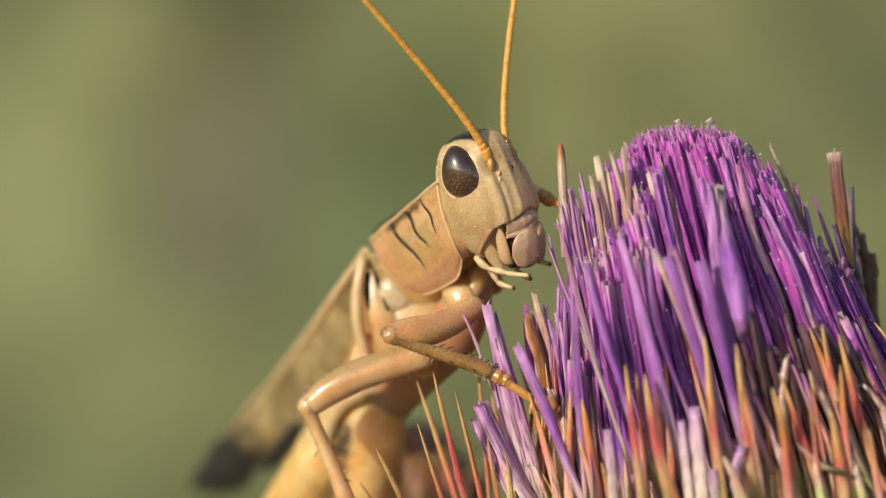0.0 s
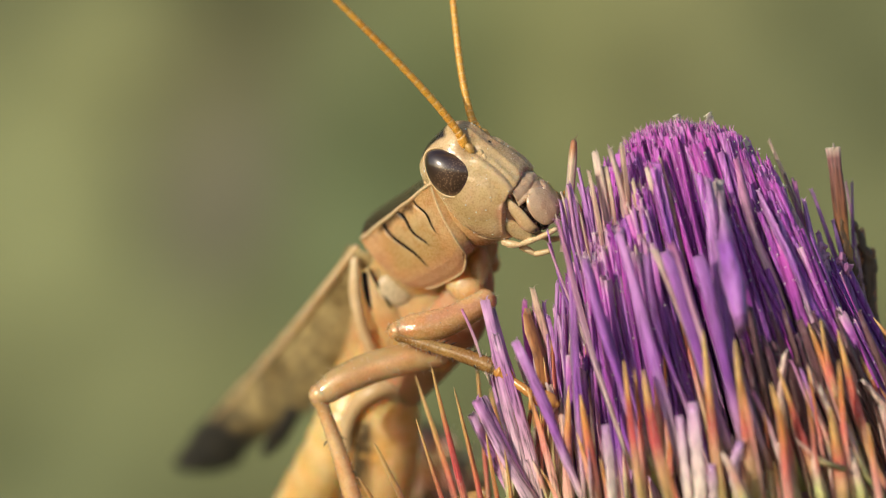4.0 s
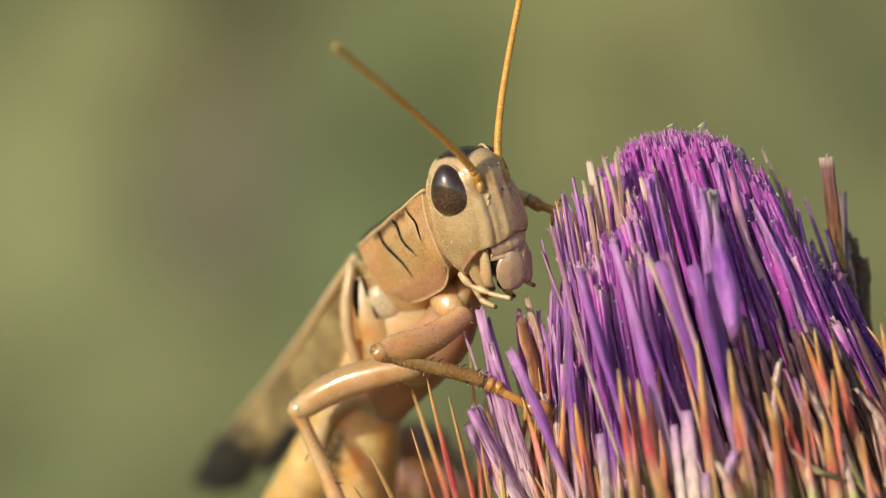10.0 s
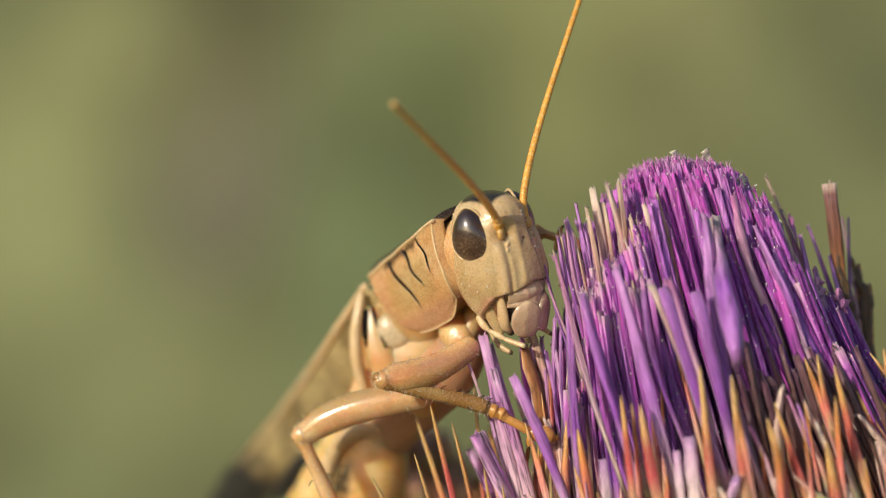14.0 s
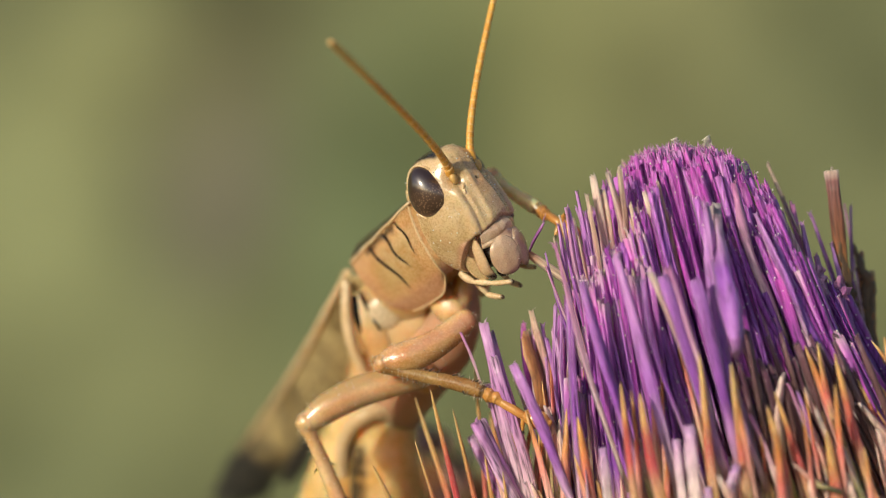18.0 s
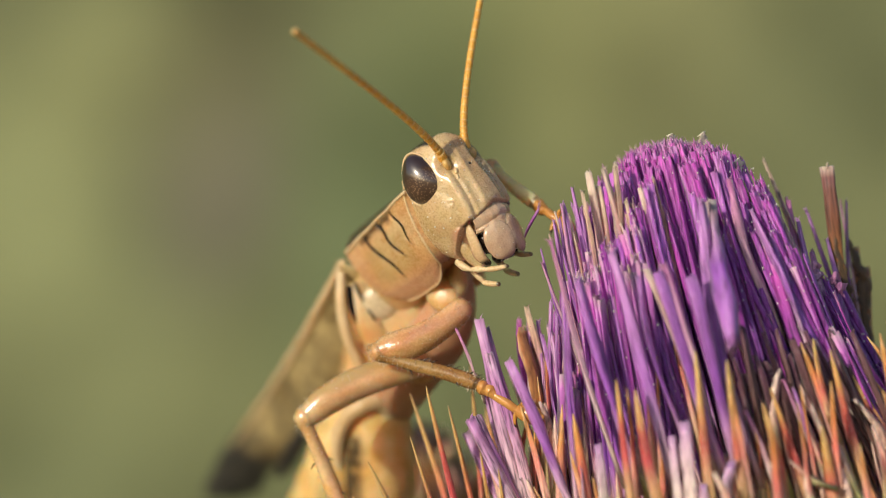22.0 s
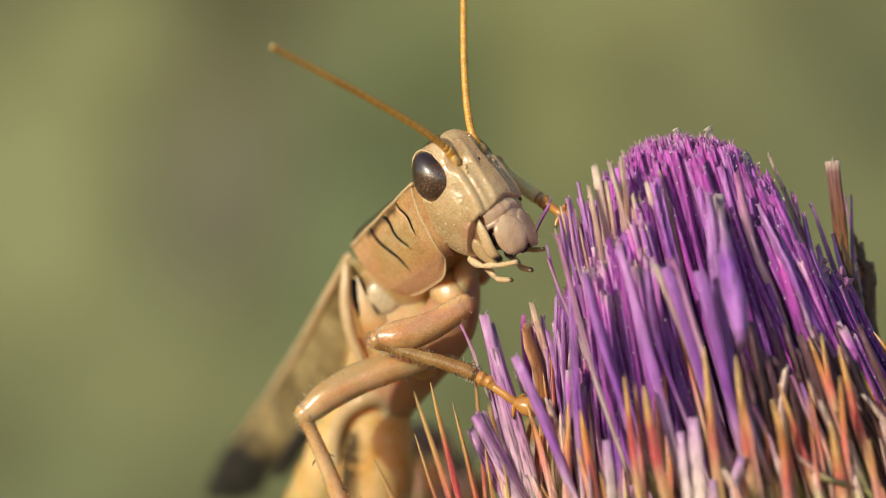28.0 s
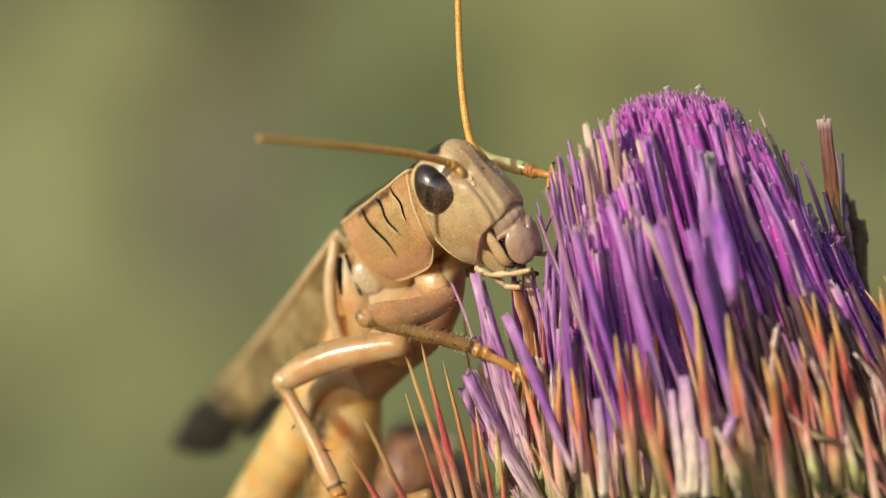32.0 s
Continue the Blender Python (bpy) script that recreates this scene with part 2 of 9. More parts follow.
PURPLE = [(0.0, rgb(0.66, 0.38, 0.32)), (0.13, rgb(0.54, 0.24, 0.38)), (0.30, rgb(0.23, 0.032, 0.28)), (0.70, rgb(0.36, 0.048, 0.41)), (0.92, rgb(0.54, 0.065, 0.48)), (1.0, rgb(0.62, 0.24, 0.50))]
VIOLET = [(0.0, rgb(0.70, 0.48, 0.42)), (0.14, rgb(0.62, 0.36, 0.52)), (0.32, rgb(0.27, 0.080, 0.45)), (0.70, rgb(0.42, 0.13, 0.57)), (0.92, rgb(0.62, 0.21, 0.64)), (1.0, rgb(0.74, 0.46, 0.62))]
M_FLORET = plant_mat("floret", PURPLE, VIOLET, 17.0, rough=0.48, coat=0.08, streak=0.5)
DRY_A = [(0.0, rgb(0.52, 0.26, 0.20)), (0.5, rgb(0.50, 0.22, 0.32)), (0.75, rgb(0.58, 0.34, 0.27)), (1.0, rgb(0.64, 0.46, 0.34))]
DRY_B = [(0.0, rgb(0.54, 0.28, 0.22)), (0.5, rgb(0.54, 0.26, 0.38)), (0.8, rgb(0.62, 0.40, 0.38)), (1.0, rgb(0.68, 0.52, 0.44))]
M_DRY = plant_mat("dry_floret", DRY_A, DRY_B, 17.0)
M_ROSY = plant_mat("rosy_floret", [(0.0, rgb(0.68, 0.54, 0.40)), (0.35, rgb(0.68, 0.46, 0.50)), (0.7, rgb(0.62, 0.32, 0.50)), (1.0, rgb(0.50, 0.16, 0.38))], [(0.0, rgb(0.68, 0.50, 0.42)), (0.4, rgb(0.68, 0.46, 0.54)), (0.8, rgb(0.58, 0.28, 0.54)), (1.0, rgb(0.58, 0.28, 0.46))], 17.0)
M_PALE_FLORET = plant_mat("pale_dry_floret", [(0.0, rgb(0.62, 0.48, 0.40)), (0.8, rgb(0.66, 0.50, 0.36)), (0.93, rgb(0.42, 0.18, 0.08)), (1.0, rgb(0.36, 0.14, 0.07))], [(0.0, rgb(0.62, 0.48, 0.40)), (0.8, rgb(0.66, 0.50, 0.36)), (0.93, rgb(0.42, 0.18, 0.08)), (1.0, rgb(0.36, 0.14, 0.07))], 6.0)
M_PETAL = plant_mat("streaked_floret", [(0.0, rgb(0.66, 0.50, 0.42)), (0.40, rgb(0.64, 0.38, 0.52)), (0.75, rgb(0.48, 0.19, 0.52)), (1.0, rgb(0.58, 0.34, 0.54))], [(0.0, rgb(0.70, 0.56, 0.46)), (0.40, rgb(0.72, 0.52, 0.60)), (0.75, rgb(0.60, 0.34, 0.58)), (1.0, rgb(0.48, 0.20, 0.48))], 17.0, rough=0.42, streak=0.75)
M_VIOLET = plant_mat("violet_floret", [(0.0, rgb(0.66, 0.44, 0.40)), (0.20, rgb(0.52, 0.28, 0.50)), (0.45, rgb(0.26, 0.07, 0.42)), (1.0, rgb(0.44, 0.17, 0.54))], [(0.0, rgb(0.70, 0.50, 0.46)), (0.20, rgb(0.60, 0.38, 0.56)), (0.45, rgb(0.36, 0.12, 0.50)), (1.0, rgb(0.56, 0.26, 0.60))], 17.0, rough=0.48, streak=0.5)
M_TUFT = plant_mat("floret_tuft", PURPLE, VIOLET, 20.0, joined=8.0, rough=0.48, coat=0.08, streak=0.5)
M_TUFT_DRY = plant_mat("dry_floret_tuft", DRY_A, DRY_B, 20.0, joined=8.0)
M_BRACT = plant_mat("bract", [(0.0, rgb(0.50, 0.48, 0.15)), (0.40, rgb(0.60, 0.44, 0.22)), (0.54, rgb(0.76, 0.36, 0.29)), (0.70, rgb(0.68, 0.17, 0.145)), (0.86, rgb(0.66, 0.25, 0.065)), (1.0, rgb(0.60, 0.34, 0.11))],
                    [(0.0, rgb(0.58, 0.54, 0.26)), (0.40, rgb(0.70, 0.56, 0.34)), (0.56, rgb(0.82, 0.52, 0.42)), (0.74, rgb(0.78, 0.34, 0.29)), (0.90, rgb(0.64, 0.29, 0.085)), (1.0, rgb(0.60, 0.36, 0.15))], 11.0, rough=0.40, streak=0.5, granules=0.3)
M_SPIKE = plant_mat("spike", [(0.0, rgb(0.50, 0.44, 0.15)), (0.40, rgb(0.56, 0.26, 0.15)), (0.52, rgb(0.56, 0.075, 0.085)), (0.70, rgb(0.52, 0.085, 0.065)), (0.80, rgb(0.58, 0.28, 0.085)), (1.0, rgb(0.62, 0.38, 0.13))],
                    [(0.0, rgb(0.50, 0.44, 0.15)), (0.36, rgb(0.58, 0.30, 0.17)), (0.50, rgb(0.55, 0.12, 0.09)), (0.62, rgb(0.56, 0.22, 0.085)), (0.74, rgb(0.60, 0.34, 0.11)), (1.0, rgb(0.64, 0.42, 0.16))], 11.0, rough=0.40, streak=0.4, granules=0.5)
M_CHAFF = plant_mat("chaff", [(0.0, rgb(0.50, 0.48, 0.18)), (0.45, rgb(0.64, 0.46, 0.28)), (0.65, rgb(0.68, 0.26, 0.22)), (1.0, rgb(0.74, 0.52, 0.44))], [(0.0, rgb(0.46, 0.46, 0.14)), (0.45, rgb(0.58, 0.56, 0.24)), (0.65, rgb(0.72, 0.46, 0.38)), (1.0, rgb(0.76, 0.58, 0.52))], 11.0, granules=0.3)
M_BROWN = plant_mat("brown_bract", [(0.0, rgb(0.26, 0.11, 0.035)), (1.0, rgb(0.38, 0.16, 0.06))], [(0.0, rgb(0.30, 0.12, 0.035)), (1.0, rgb(0.46, 0.21, 0.08))], 12.0)
M_GREEN = plant_mat("stem_green", [(0.0, rgb(0.08, 0.11, 0.035)), (1.0, rgb(0.11, 0.14, 0.05))], [(0.0, rgb(0.08, 0.11, 0.035)), (1.0, rgb(0.12, 0.14, 0.05))], 400.0)
M_HAIR = plant_mat("pappus", [(0.0, rgb(0.60, 0.50, 0.38)), (1.0, rgb(0.70, 0.62, 0.50))], [(0.0, rgb(0.62, 0.50, 0.36)), (1.0, rgb(0.7, 0.6, 0.5))], 10.0)

M_DUST = plant_mat("dust", [(0.0, rgb(0.78, 0.74, 0.66)), (1.0, rgb(0.8, 0.76, 0.7))], [(0.0, rgb(0.8, 0.78, 0.74)), (1.0, rgb(0.8, 0.78, 0.74))], 10.0, rough=0.25)


def meadow_mat(name):
    """Olive meadow seen far out of focus: broad patches of dry and green growth."""
    m, t, p, nn, ln = node_mat(name)
    co = nn("ShaderNodeTexCoord")
    base = nn("ShaderNodeRGB")
    base.outputs[0].default_value = rgb(0.180, 0.197, 0.100)
    out = base.outputs[0]
    # patches: centre x, z (m on the backdrop), half sizes, lean, colour
    for x, z, sx, sz, lean, c in PATCHES:
        mp = nn("ShaderNodeMapping")
        mp.vector_type = "TEXTURE"
        mp.inputs["Location"].default_value = (x, 0, z)
        mp.inputs["Rotation"].default_value = (0, radians(lean), 0)
        mp.inputs["Scale"].default_value = (sx, 1000.0, sz)
        ln(co.outputs["Object"], mp.inputs["Vector"])
        g = nn("ShaderNodeTexGradient")
        g.gradient_type = "SPHERICAL"
        ln(mp.outputs[0], g.inputs["Vector"])
        mx = nn("ShaderNodeMix")
        mx.data_type = "RGBA"
        ln(ramp(t, [(0.0, rgb(0, 0, 0)), (0.75, rgb(1, 1, 1))], g.outputs["Fac"]), mx.inputs["Factor"])
        ln(out, mx.inputs["A"])
        mx.inputs["B"].default_value = c
        out = mx.outputs["Result"]
    noi = nn("ShaderNodeTexNoise")
    noi.inputs["Scale"].default_value, noi.inputs["Detail"].default_value = 7.0, 5.0
    ln(co.outputs["Object"], noi.inputs["Vector"])
    mul = nn("ShaderNodeMix")
    mul.data_type, mul.blend_type = "RGBA", "MULTIPLY"
    mul.inputs["Factor"].default_value = 1.0
    ln(out, mul.inputs["A"])
    ln(ramp(t, [(0.3, rgb(0.60, 0.61, 0.60)), (0.7, rgb(1.27, 1.27, 1.23))], noi.outputs["Fac"]), mul.inputs["B"])
    ln(mul.outputs["Result"], p.inputs["Base Color"])
    p.inputs["Roughness"].default_value = 1.0
    p.inputs["Specular IOR Level"].default_value = 0.1
    return m


BACK = 3.2               # m from the flower to the bank of meadow growth
KB = 0.00003 * (FOCUS * MM + BACK) / (FOCUS * MM)


def patch(u, v, su, sv, lean, c):
    return ((u - 784) * KB, (441 - v) * KB, su * KB, sv * KB, lean, c)


PATCHES = [
    patch(110, 330, 300, 460, 0, rgb(0.255, 0.280, 0.143)),
    patch(-20, 0, 220, 160, 0, rgb(0.185, 0.202, 0.110)),
    patch(330, 470, 70, 260, 24, rgb(0.230, 0.252, 0.151)),
    patch(150, 600, 280, 260, 0, rgb(0.267, 0.293, 0.150)),
    patch(200, 140, 220, 240, 0, rgb(0.263, 0.280, 0.139)),
    patch(270, 330, 90, 200, 0, rgb(0.190, 0.202, 0.123)),
    patch(60, 860, 420, 200, 0, rgb(0.176, 0.200, 0.105)),
    patch(420, 120, 220, 330, 18, rgb(0.146, 0.146, 0.083)),
    patch(420, 350, 150, 240, 14, rgb(0.168, 0.155, 0.121)),
    patch(660, 420, 260, 520, 0, rgb(0.146, 0.183, 0.095)),
    patch(1010, 70, 330, 330, 0, rgb(0.263, 0.280, 0.131)),
    patch(1230, 60, 260, 360, 0, rgb(0.252, 0.262, 0.131)),
    patch(1500, 160, 330, 420, 0, rgb(0.151, 0.168, 0.090)),
    patch(780, 160, 160, 300, 0, rgb(0.158, 0.189, 0.091)),
]
M_BANK = meadow_mat("meadow_bank")


def soil_mat():
    m, t, p, nn, ln = node_mat("meadow_soil")
    co, a, b = nn("ShaderNodeTexCoord"), nn("ShaderNodeTexNoise"), nn("ShaderNodeTexNoise")
    a.inputs["Scale"].default_value, b.inputs["Scale"].default_value = 1.3, 40.0
    a.inputs["Detail"].default_value = b.inputs["Detail"].default_value = 6.0
    for n in (a, b):
        ln(co.outputs["Object"], n.inputs["Vector"])
    mul = nn("ShaderNodeMix")
    mul.data_type, mul.blend_type = "RGBA", "MULTIPLY"
    mul.inputs["Factor"].default_value = 1.0
    ln(ramp(t, [(0.35, rgb(0.07, 0.085, 0.032)), (0.65, rgb(0.17, 0.15, 0.07))], a.outputs["Fac"]), mul.inputs["A"])
    ln(ramp(t, [(0.3, rgb(0.6, 0.6, 0.6)), (0.7, rgb(1.2, 1.2, 1.2))], b.outputs["Fac"]), mul.inputs["B"])
    ln(mul.outputs["Result"], p.inputs["Base Color"])
    p.inputs["Roughness"].default_value = 1.0
    return m


M_SOIL = soil_mat()

# ---------------------------------------------------------------- the setting
bm = bmesh.new()
bmesh.ops.create_grid(bm, x_segments=60, y_segments=60, size=1500000.0)
for v in bm.verts:
    v.co.z = 0.0
ground = part("ground", bm, M_SOIL)
tagged(ground, "dry olive meadow ground under the thistle", "ground", kind="structure")

bm = bmesh.new()
cols = 96
low = []
for i in range(cols + 1):
    x = (i / cols - 0.5) * 26000
    y = BACK * 1000 + max(0.0, abs(x) - 2500) * -0.12
    rows_ = []
    for j in range(13):
        z = -HEIGHT + 3600 * j / 12
        lean = 260 * j / 12
        top = 1.0 if j < 12 else 0.0
        rows_.append(bm.verts.new((x, y + (lean if j > 4 else 0), z + (0 if top else 220 * noise.noise(Vector((x * 0.0013, 3, 7)))))))
    low.append(rows_)
for a, b in zip(low, low[1:]):
    for j in range(12):
        bm.faces.new((a[j], b[j], b[j + 1], a[j + 1]))
bank = part("backdrop", bm, M_BANK)
bank.location = (0, 0, HEIGHT * MM)
tagged(bank, "bank of olive-green meadow growth, far out of focus", "meadow", kind="structure")

# ---------------------------------------------------------------- the grasshopper
BODY = at(792, 429, 4.5)                       # middle of the thorax, in mm
hopper = new("grasshopper")
tagged(hopper, "tan two-striped grasshopper feeding on the purple thistle head", "grasshopper")


def bod(u, v, d=0.0):
    return at(u, v, d) - BODY


def axes(fwd, up):
    """A right-handed frame: x forward, z as near up as can be."""
    x = Vector(fwd).normalized()
    z = Vector(up)
    z = (z - x * z.dot(x)).normalized()
    y = z.cross(x)
    return x, y, z


def shell(bm, thickness, inside=None):
    """Give an open sheet a thickness, stitched along its border."""
    bmesh.ops.recalc_face_normals(bm, faces=bm.faces)
    bm.normal_update()
    if inside is not None and sum(v.normal.dot(v.co - inside) for v in bm.verts) < 0:
        bmesh.ops.reverse_faces(bm, faces=bm.faces)
        bm.normal_update()
    rim = [e for e in bm.edges if e.is_boundary]
    faces = bm.faces[:]
    twin = {v: bm.verts.new(v.co - v.normal * thickness) for v in bm.verts[:]}
    for f in faces:
        bm.faces.new([twin[v] for v in reversed(f.verts)])
    for e in rim:
        a, b = e.verts
        bm.faces.new((a, b, twin[b], twin[a]))


# -- head, in its own frame: x out of the face, -y the flank turned to the lens, z the crown
PROFILE = [  # z, front, back, half width
    (4.06, 0.85, -0.10, 0.30), (3.92, 1.30, -1.05, 0.80), (3.52, 1.72, -1.82, 1.30), (2.90, 1.96, -2.22, 1.72), (2.10, 2.14, -2.40, 1.98),
    (1.30, 2.34, -2.40, 2.12), (0.50, 2.52, -2.42, 2.24), (-0.30, 2.60, -2.30, 2.30), (-1.00, 2.50, -2.02, 2.26),
    (-1.60, 2.22, -1.66, 2.12), (-2.10, 1.84, -1.24, 1.90), (-2.50, 1.36, -0.78, 1.55), (-2.75, 0.86, -0.32, 1.10)]


def gauss(x, w):
    return math.exp(-(x / w) ** 2)


def suture_z(side):
    """Height of the seam between face and lip plate."""
    return -0.50 - 0.29 * side


def cheek_x(z):
    """Front edge of the cheek below the corner of the lip plate."""
    return 1.50 + 1.05 * (z + 0.97)


def head_skin():
    bm = bmesh.new()
    rows = smooth_row(PROFILE, 11)
    n = 200
    rings = []
    for z, f, b, w in rows:
        ring = []
        for k in range(n):
            an = 2 * math.pi * k / n
            cs, sn = math.cos(an), math.sin(an)
            e = 0.98 if cs > 0 else 0.85
            x = (f if cs > 0 else -b) * math.copysign(abs(cs) ** e, cs)
            y = w * math.copysign(abs(sn) ** 0.90, sn)
            side = abs(y)
            lift = 0.0
            if cs > 0:
                half = 0.36 + 0.09 * max(0.0, 2.9 - z)
                ridge = bump01(z, -0.45, 3.4, 0.7)
                lift += 0.06 * bump01(side, -1, half, 0.30) * ridge                                # frontal ridge
                lift += 0.035 * gauss(side - half + 0.04, 0.14) * ridge                             # its raised edges
                lift -= 0.10 * gauss(z - 1.85, 0.30) * gauss(side, 0.20)                           # hollow of the middle simple eye
                lift -= 0.05 * gauss(side - half - 0.24, 0.18) * bump01(z, -0.6, 1.6, 0.6)         # flute beside it
                lift -= 0.34 * gauss(side - 1.00, 0.33) * gauss(z - 2.22, 0.50)                    # pit of the antenna
                lat = 1.44 + 0.06 * (1.2 - z)
                on = bump01(z, -0.95, 1.9, 0.6)
                lift += 0.12 * gauss(side - lat, 0.20) * on                                        # ridge under the eye
                lift -= 0.09 * gauss(side - lat + 0.28, 0.09) * on
                lift -= 0.06 * gauss(side - lat - 0.28, 0.14) * bump01(z, -0.9, 1.1, 0.5)
                lift -= 0.16 * gauss(z - suture_z(side), 0.055) * bump01(side, -1, 1.62, 0.15)     # seam over the lip plate
                lift -= 0.10 * bump01(z - suture_z(side), -9, -0.03, 0.10) * bump01(side, -1, 1.62, 0.2)
                lift -= 0.28 * gauss(z + 0.98, 0.11) * gauss(side - 1.60, 0.12)                    # dark red corner pit
                below = bump01(z, -9, -1.0, 0.15)
                lift -= 0.34 * bump01(x - cheek_x(z), 0.0, 9, 0.22) * below                        # the jaw's recess
                lift += 0.07 * gauss(x - cheek_x(z) + 0.14, 0.12) * below
            lift += 0.06 * gauss(z, 0.6) * gauss(x + 0.4, 0.7)                                     # swellings of the cheek
            lift += 0.06 * gauss(z + 0.55, 0.32) * gauss(x - 0.30, 0.38)
            lift -= 0.05 * gauss(x + 1.55 - 0.12 * z, 0.10) * bump01(z, -1.9, 2.2, 0.5)            # furrow before the hind rim
            lift += 0.035 * noise.noise(Vector((x * 1.6, y * 1.6, z * 1.6))) + 0.012 * noise.noise(Vector((x * 5, y * 5, z * 5)))
            r = Vector((x, y, 0))
            nrm = r.normalized() if r.length > 0.01 else Vector((1, 0, 0))
            ring.append(Vector((x, y, z)) + nrm * lift)
        rings.append(ring)
    loft(bm, rings)
    return bm


head = part("head", head_skin(), M_HEAD, hopper, "tan face with a frontal ridge and a black crown")


def crown(c):
    side = abs(c.y)
    # the black crown between two pale stripes; the red-brown pit at the lip's corner and the seams
    p = 0.97 * bump01(c.z, 3.58 - 0.05 * c.x, 9, 0.16) * bump01(c.x, -9, 0.95, 0.3) * bump01(side, -1, 0.95, 0.2)
    p += 0.85 * gauss(c.z + 0.98, 0.09) * gauss(side - 1.60, 0.13) * (c.x > 0)
    p += 0.25 * gauss(c.x - cheek_x(c.z), 0.05) * bump01(c.z, -2.3, -1.0, 0.2)
    p += 0.25 * gauss(c.z - suture_z(side), 0.045) * bump01(side, -1, 1.6, 0.2) * (c.x > 0.8)
    p += 0.80 * gauss(c.x + 2.02 - 0.10 * c.z, 0.05) * bump01(c.z, 0.2, 1.5, 0.3)
    return min(p, 0.97)


mark(head, crown)
# rosy skin; the tint on the far half of the face paints its shade
mark(head, lambda c: min(1.0, 0.55 * bump01(c.z - suture_z(abs(c.y)), -9, 0.05, 0.4) * bump01(c.x, 0.75, 9, 0.9) + 0.62 * bump01(c.x - cheek_x(c.z), -0.5, 9, 0.6) * bump01(c.z, -9, -0.9, 0.3)
                         + 0.30 * bump01(c.y, 0.0, 9, 0.8) * bump01(c.x, 1.2, 9, 0.7) + 0.35 * gauss(c.z + 0.55, 0.4) * gauss(c.x - 0.3, 0.5)
                         + 0.18 * bump01(noise.noise(c * 1.1 + Vector((2, 2, 6))), 0.05, 2, 0.5)), "blush")
mark(head, lambda c: min(1.0, 0.85 * gauss(abs(c.y) - 1.44 - 0.06 * (1.2 - c.z), 0.18) * bump01(c.z, -1.0, 1.9, 0.5) * (c.x > 0.3) + 0.75 * bump01(c.z, 2.9, 3.7, 0.5) * bump01(abs(c.y), 0.85, 1.7, 0.3)
                         + 0.5 * gauss(abs(c.y) - 0.75, 0.25) * bump01(c.z, -0.6, 1.5, 0.8) * (c.x > 0.8) + 0.6 * bump01(c.x, -3, -1.6, 0.4)), "cream")
mark(head, lambda c: 0.42 * bump01(noise.noise(c * 0.9 + Vector((7, 1, 3))), -0.1, 2, 0.5) * bump01(c.x, -1.6, 0.9, 0.8) * bump01(c.z, -1.4, 1.2, 0.8) * 0.6, "olive")

EYE = Vector((0.10, 1.66, 2.27))


def eye_at(side):
    c = Vector((EYE.x, EYE.y * side, EYE.z))
    out = Vector((0.30, 0.93 * side, 0.16)).normalized()
    up = Vector((-0.16, 0.0, 0.99))
    up = (up - out * up.dot(out)).normalized()
    fw = out.cross(up)
    if fw.x < 0:
        fw = -fw
    # egg-shaped, straighter in front, the wider end below
    bm = bmesh.new()
    ball(bm, (0, 0, 0), fw * 1.14, out * 0.88, up * 1.42, 56, 40)
    for v in bm.verts:
        s = v.co.dot(up) / 1.42
        x = v.co.dot(fw)
        v.co += fw * (-0.24 * x * s - (0.10 * (1 - s * s) if x > 0 else 0.0) * x)
    part("eye", bm, M_EYE, head, "glossy dark brown compound eye with pale speckles", origin=c)
    # raised pale rim
    bm = bmesh.new()
    n = 56
    rows = []
    for k in range(n):
        a = 2 * math.pi * k / n
        s = math.sin(a)
        x = 1.14 * math.cos(a)
        x += -0.24 * x * s - (0.10 * (1 - s * s) if x > 0 else 0.0) * x
        base = c + fw * x + up * (1.45 * s) + out * (0.10 - 0.10 * math.cos(a) ** 2)
        rad = (fw * math.cos(a) + up * s).normalized()
        rows.append([base + rad * (0.03 + 0.07 * math.cos(q)) + out * 0.08 * math.sin(q) for q in [2 * math.pi * j / 8 for j in range(8)]])
    loft(bm, rows + [rows[0]], cap=False)
    bmesh.ops.remove_doubles(bm, verts=bm.verts, dist=0.001)
    part("eye_rim", bm, M_PALE, head, "pale rim round the eye")


for s_ in (-1, 1):
    eye_at(s_)

def back_x(z, part_of):
    """The skull's hind edge at that height, at a part of its half width."""
    zs = [p[0] for p in PROFILE][::-1]
    b, w = np.interp(z, zs, [p[2] for p in PROFILE][::-1]), np.interp(z, zs, [p[3] for p in PROFILE][::-1])
    sn = part_of ** (1 / 0.9)
    return b * math.sqrt(1 - sn * sn) ** 0.85, w * part_of


# pale rim along the hind edge of the cheeks
for s_ in (-1, 1):
    bm = bmesh.new()
    kn = []
    for k in range(12):
        z = 2.6 - 5.15 * k / 11
        x, y = back_x(z, 0.70)
        kn.append((x - 0.01, y * s_, z, 0.085, 0.085))
    tube(bm, kn, 4, 10, up=(0, 1, 0))
    part("cheek_rim", bm, M_PALE, head)

# -- mouth parts
def face_x(z, side):
    """How far the bare face stands out at that height and distance from its midline."""
    zs = [p[0] for p in PROFILE][::-1]
    f, w = np.interp(z, zs, [p[1] for p in PROFILE][::-1]), np.interp(z, zs, [p[3] for p in PROFILE][::-1])
    sn = min(abs(side) / w, 0.999) ** (1 / 0.9)
    return f * math.sqrt(1 - sn * sn) ** 0.98


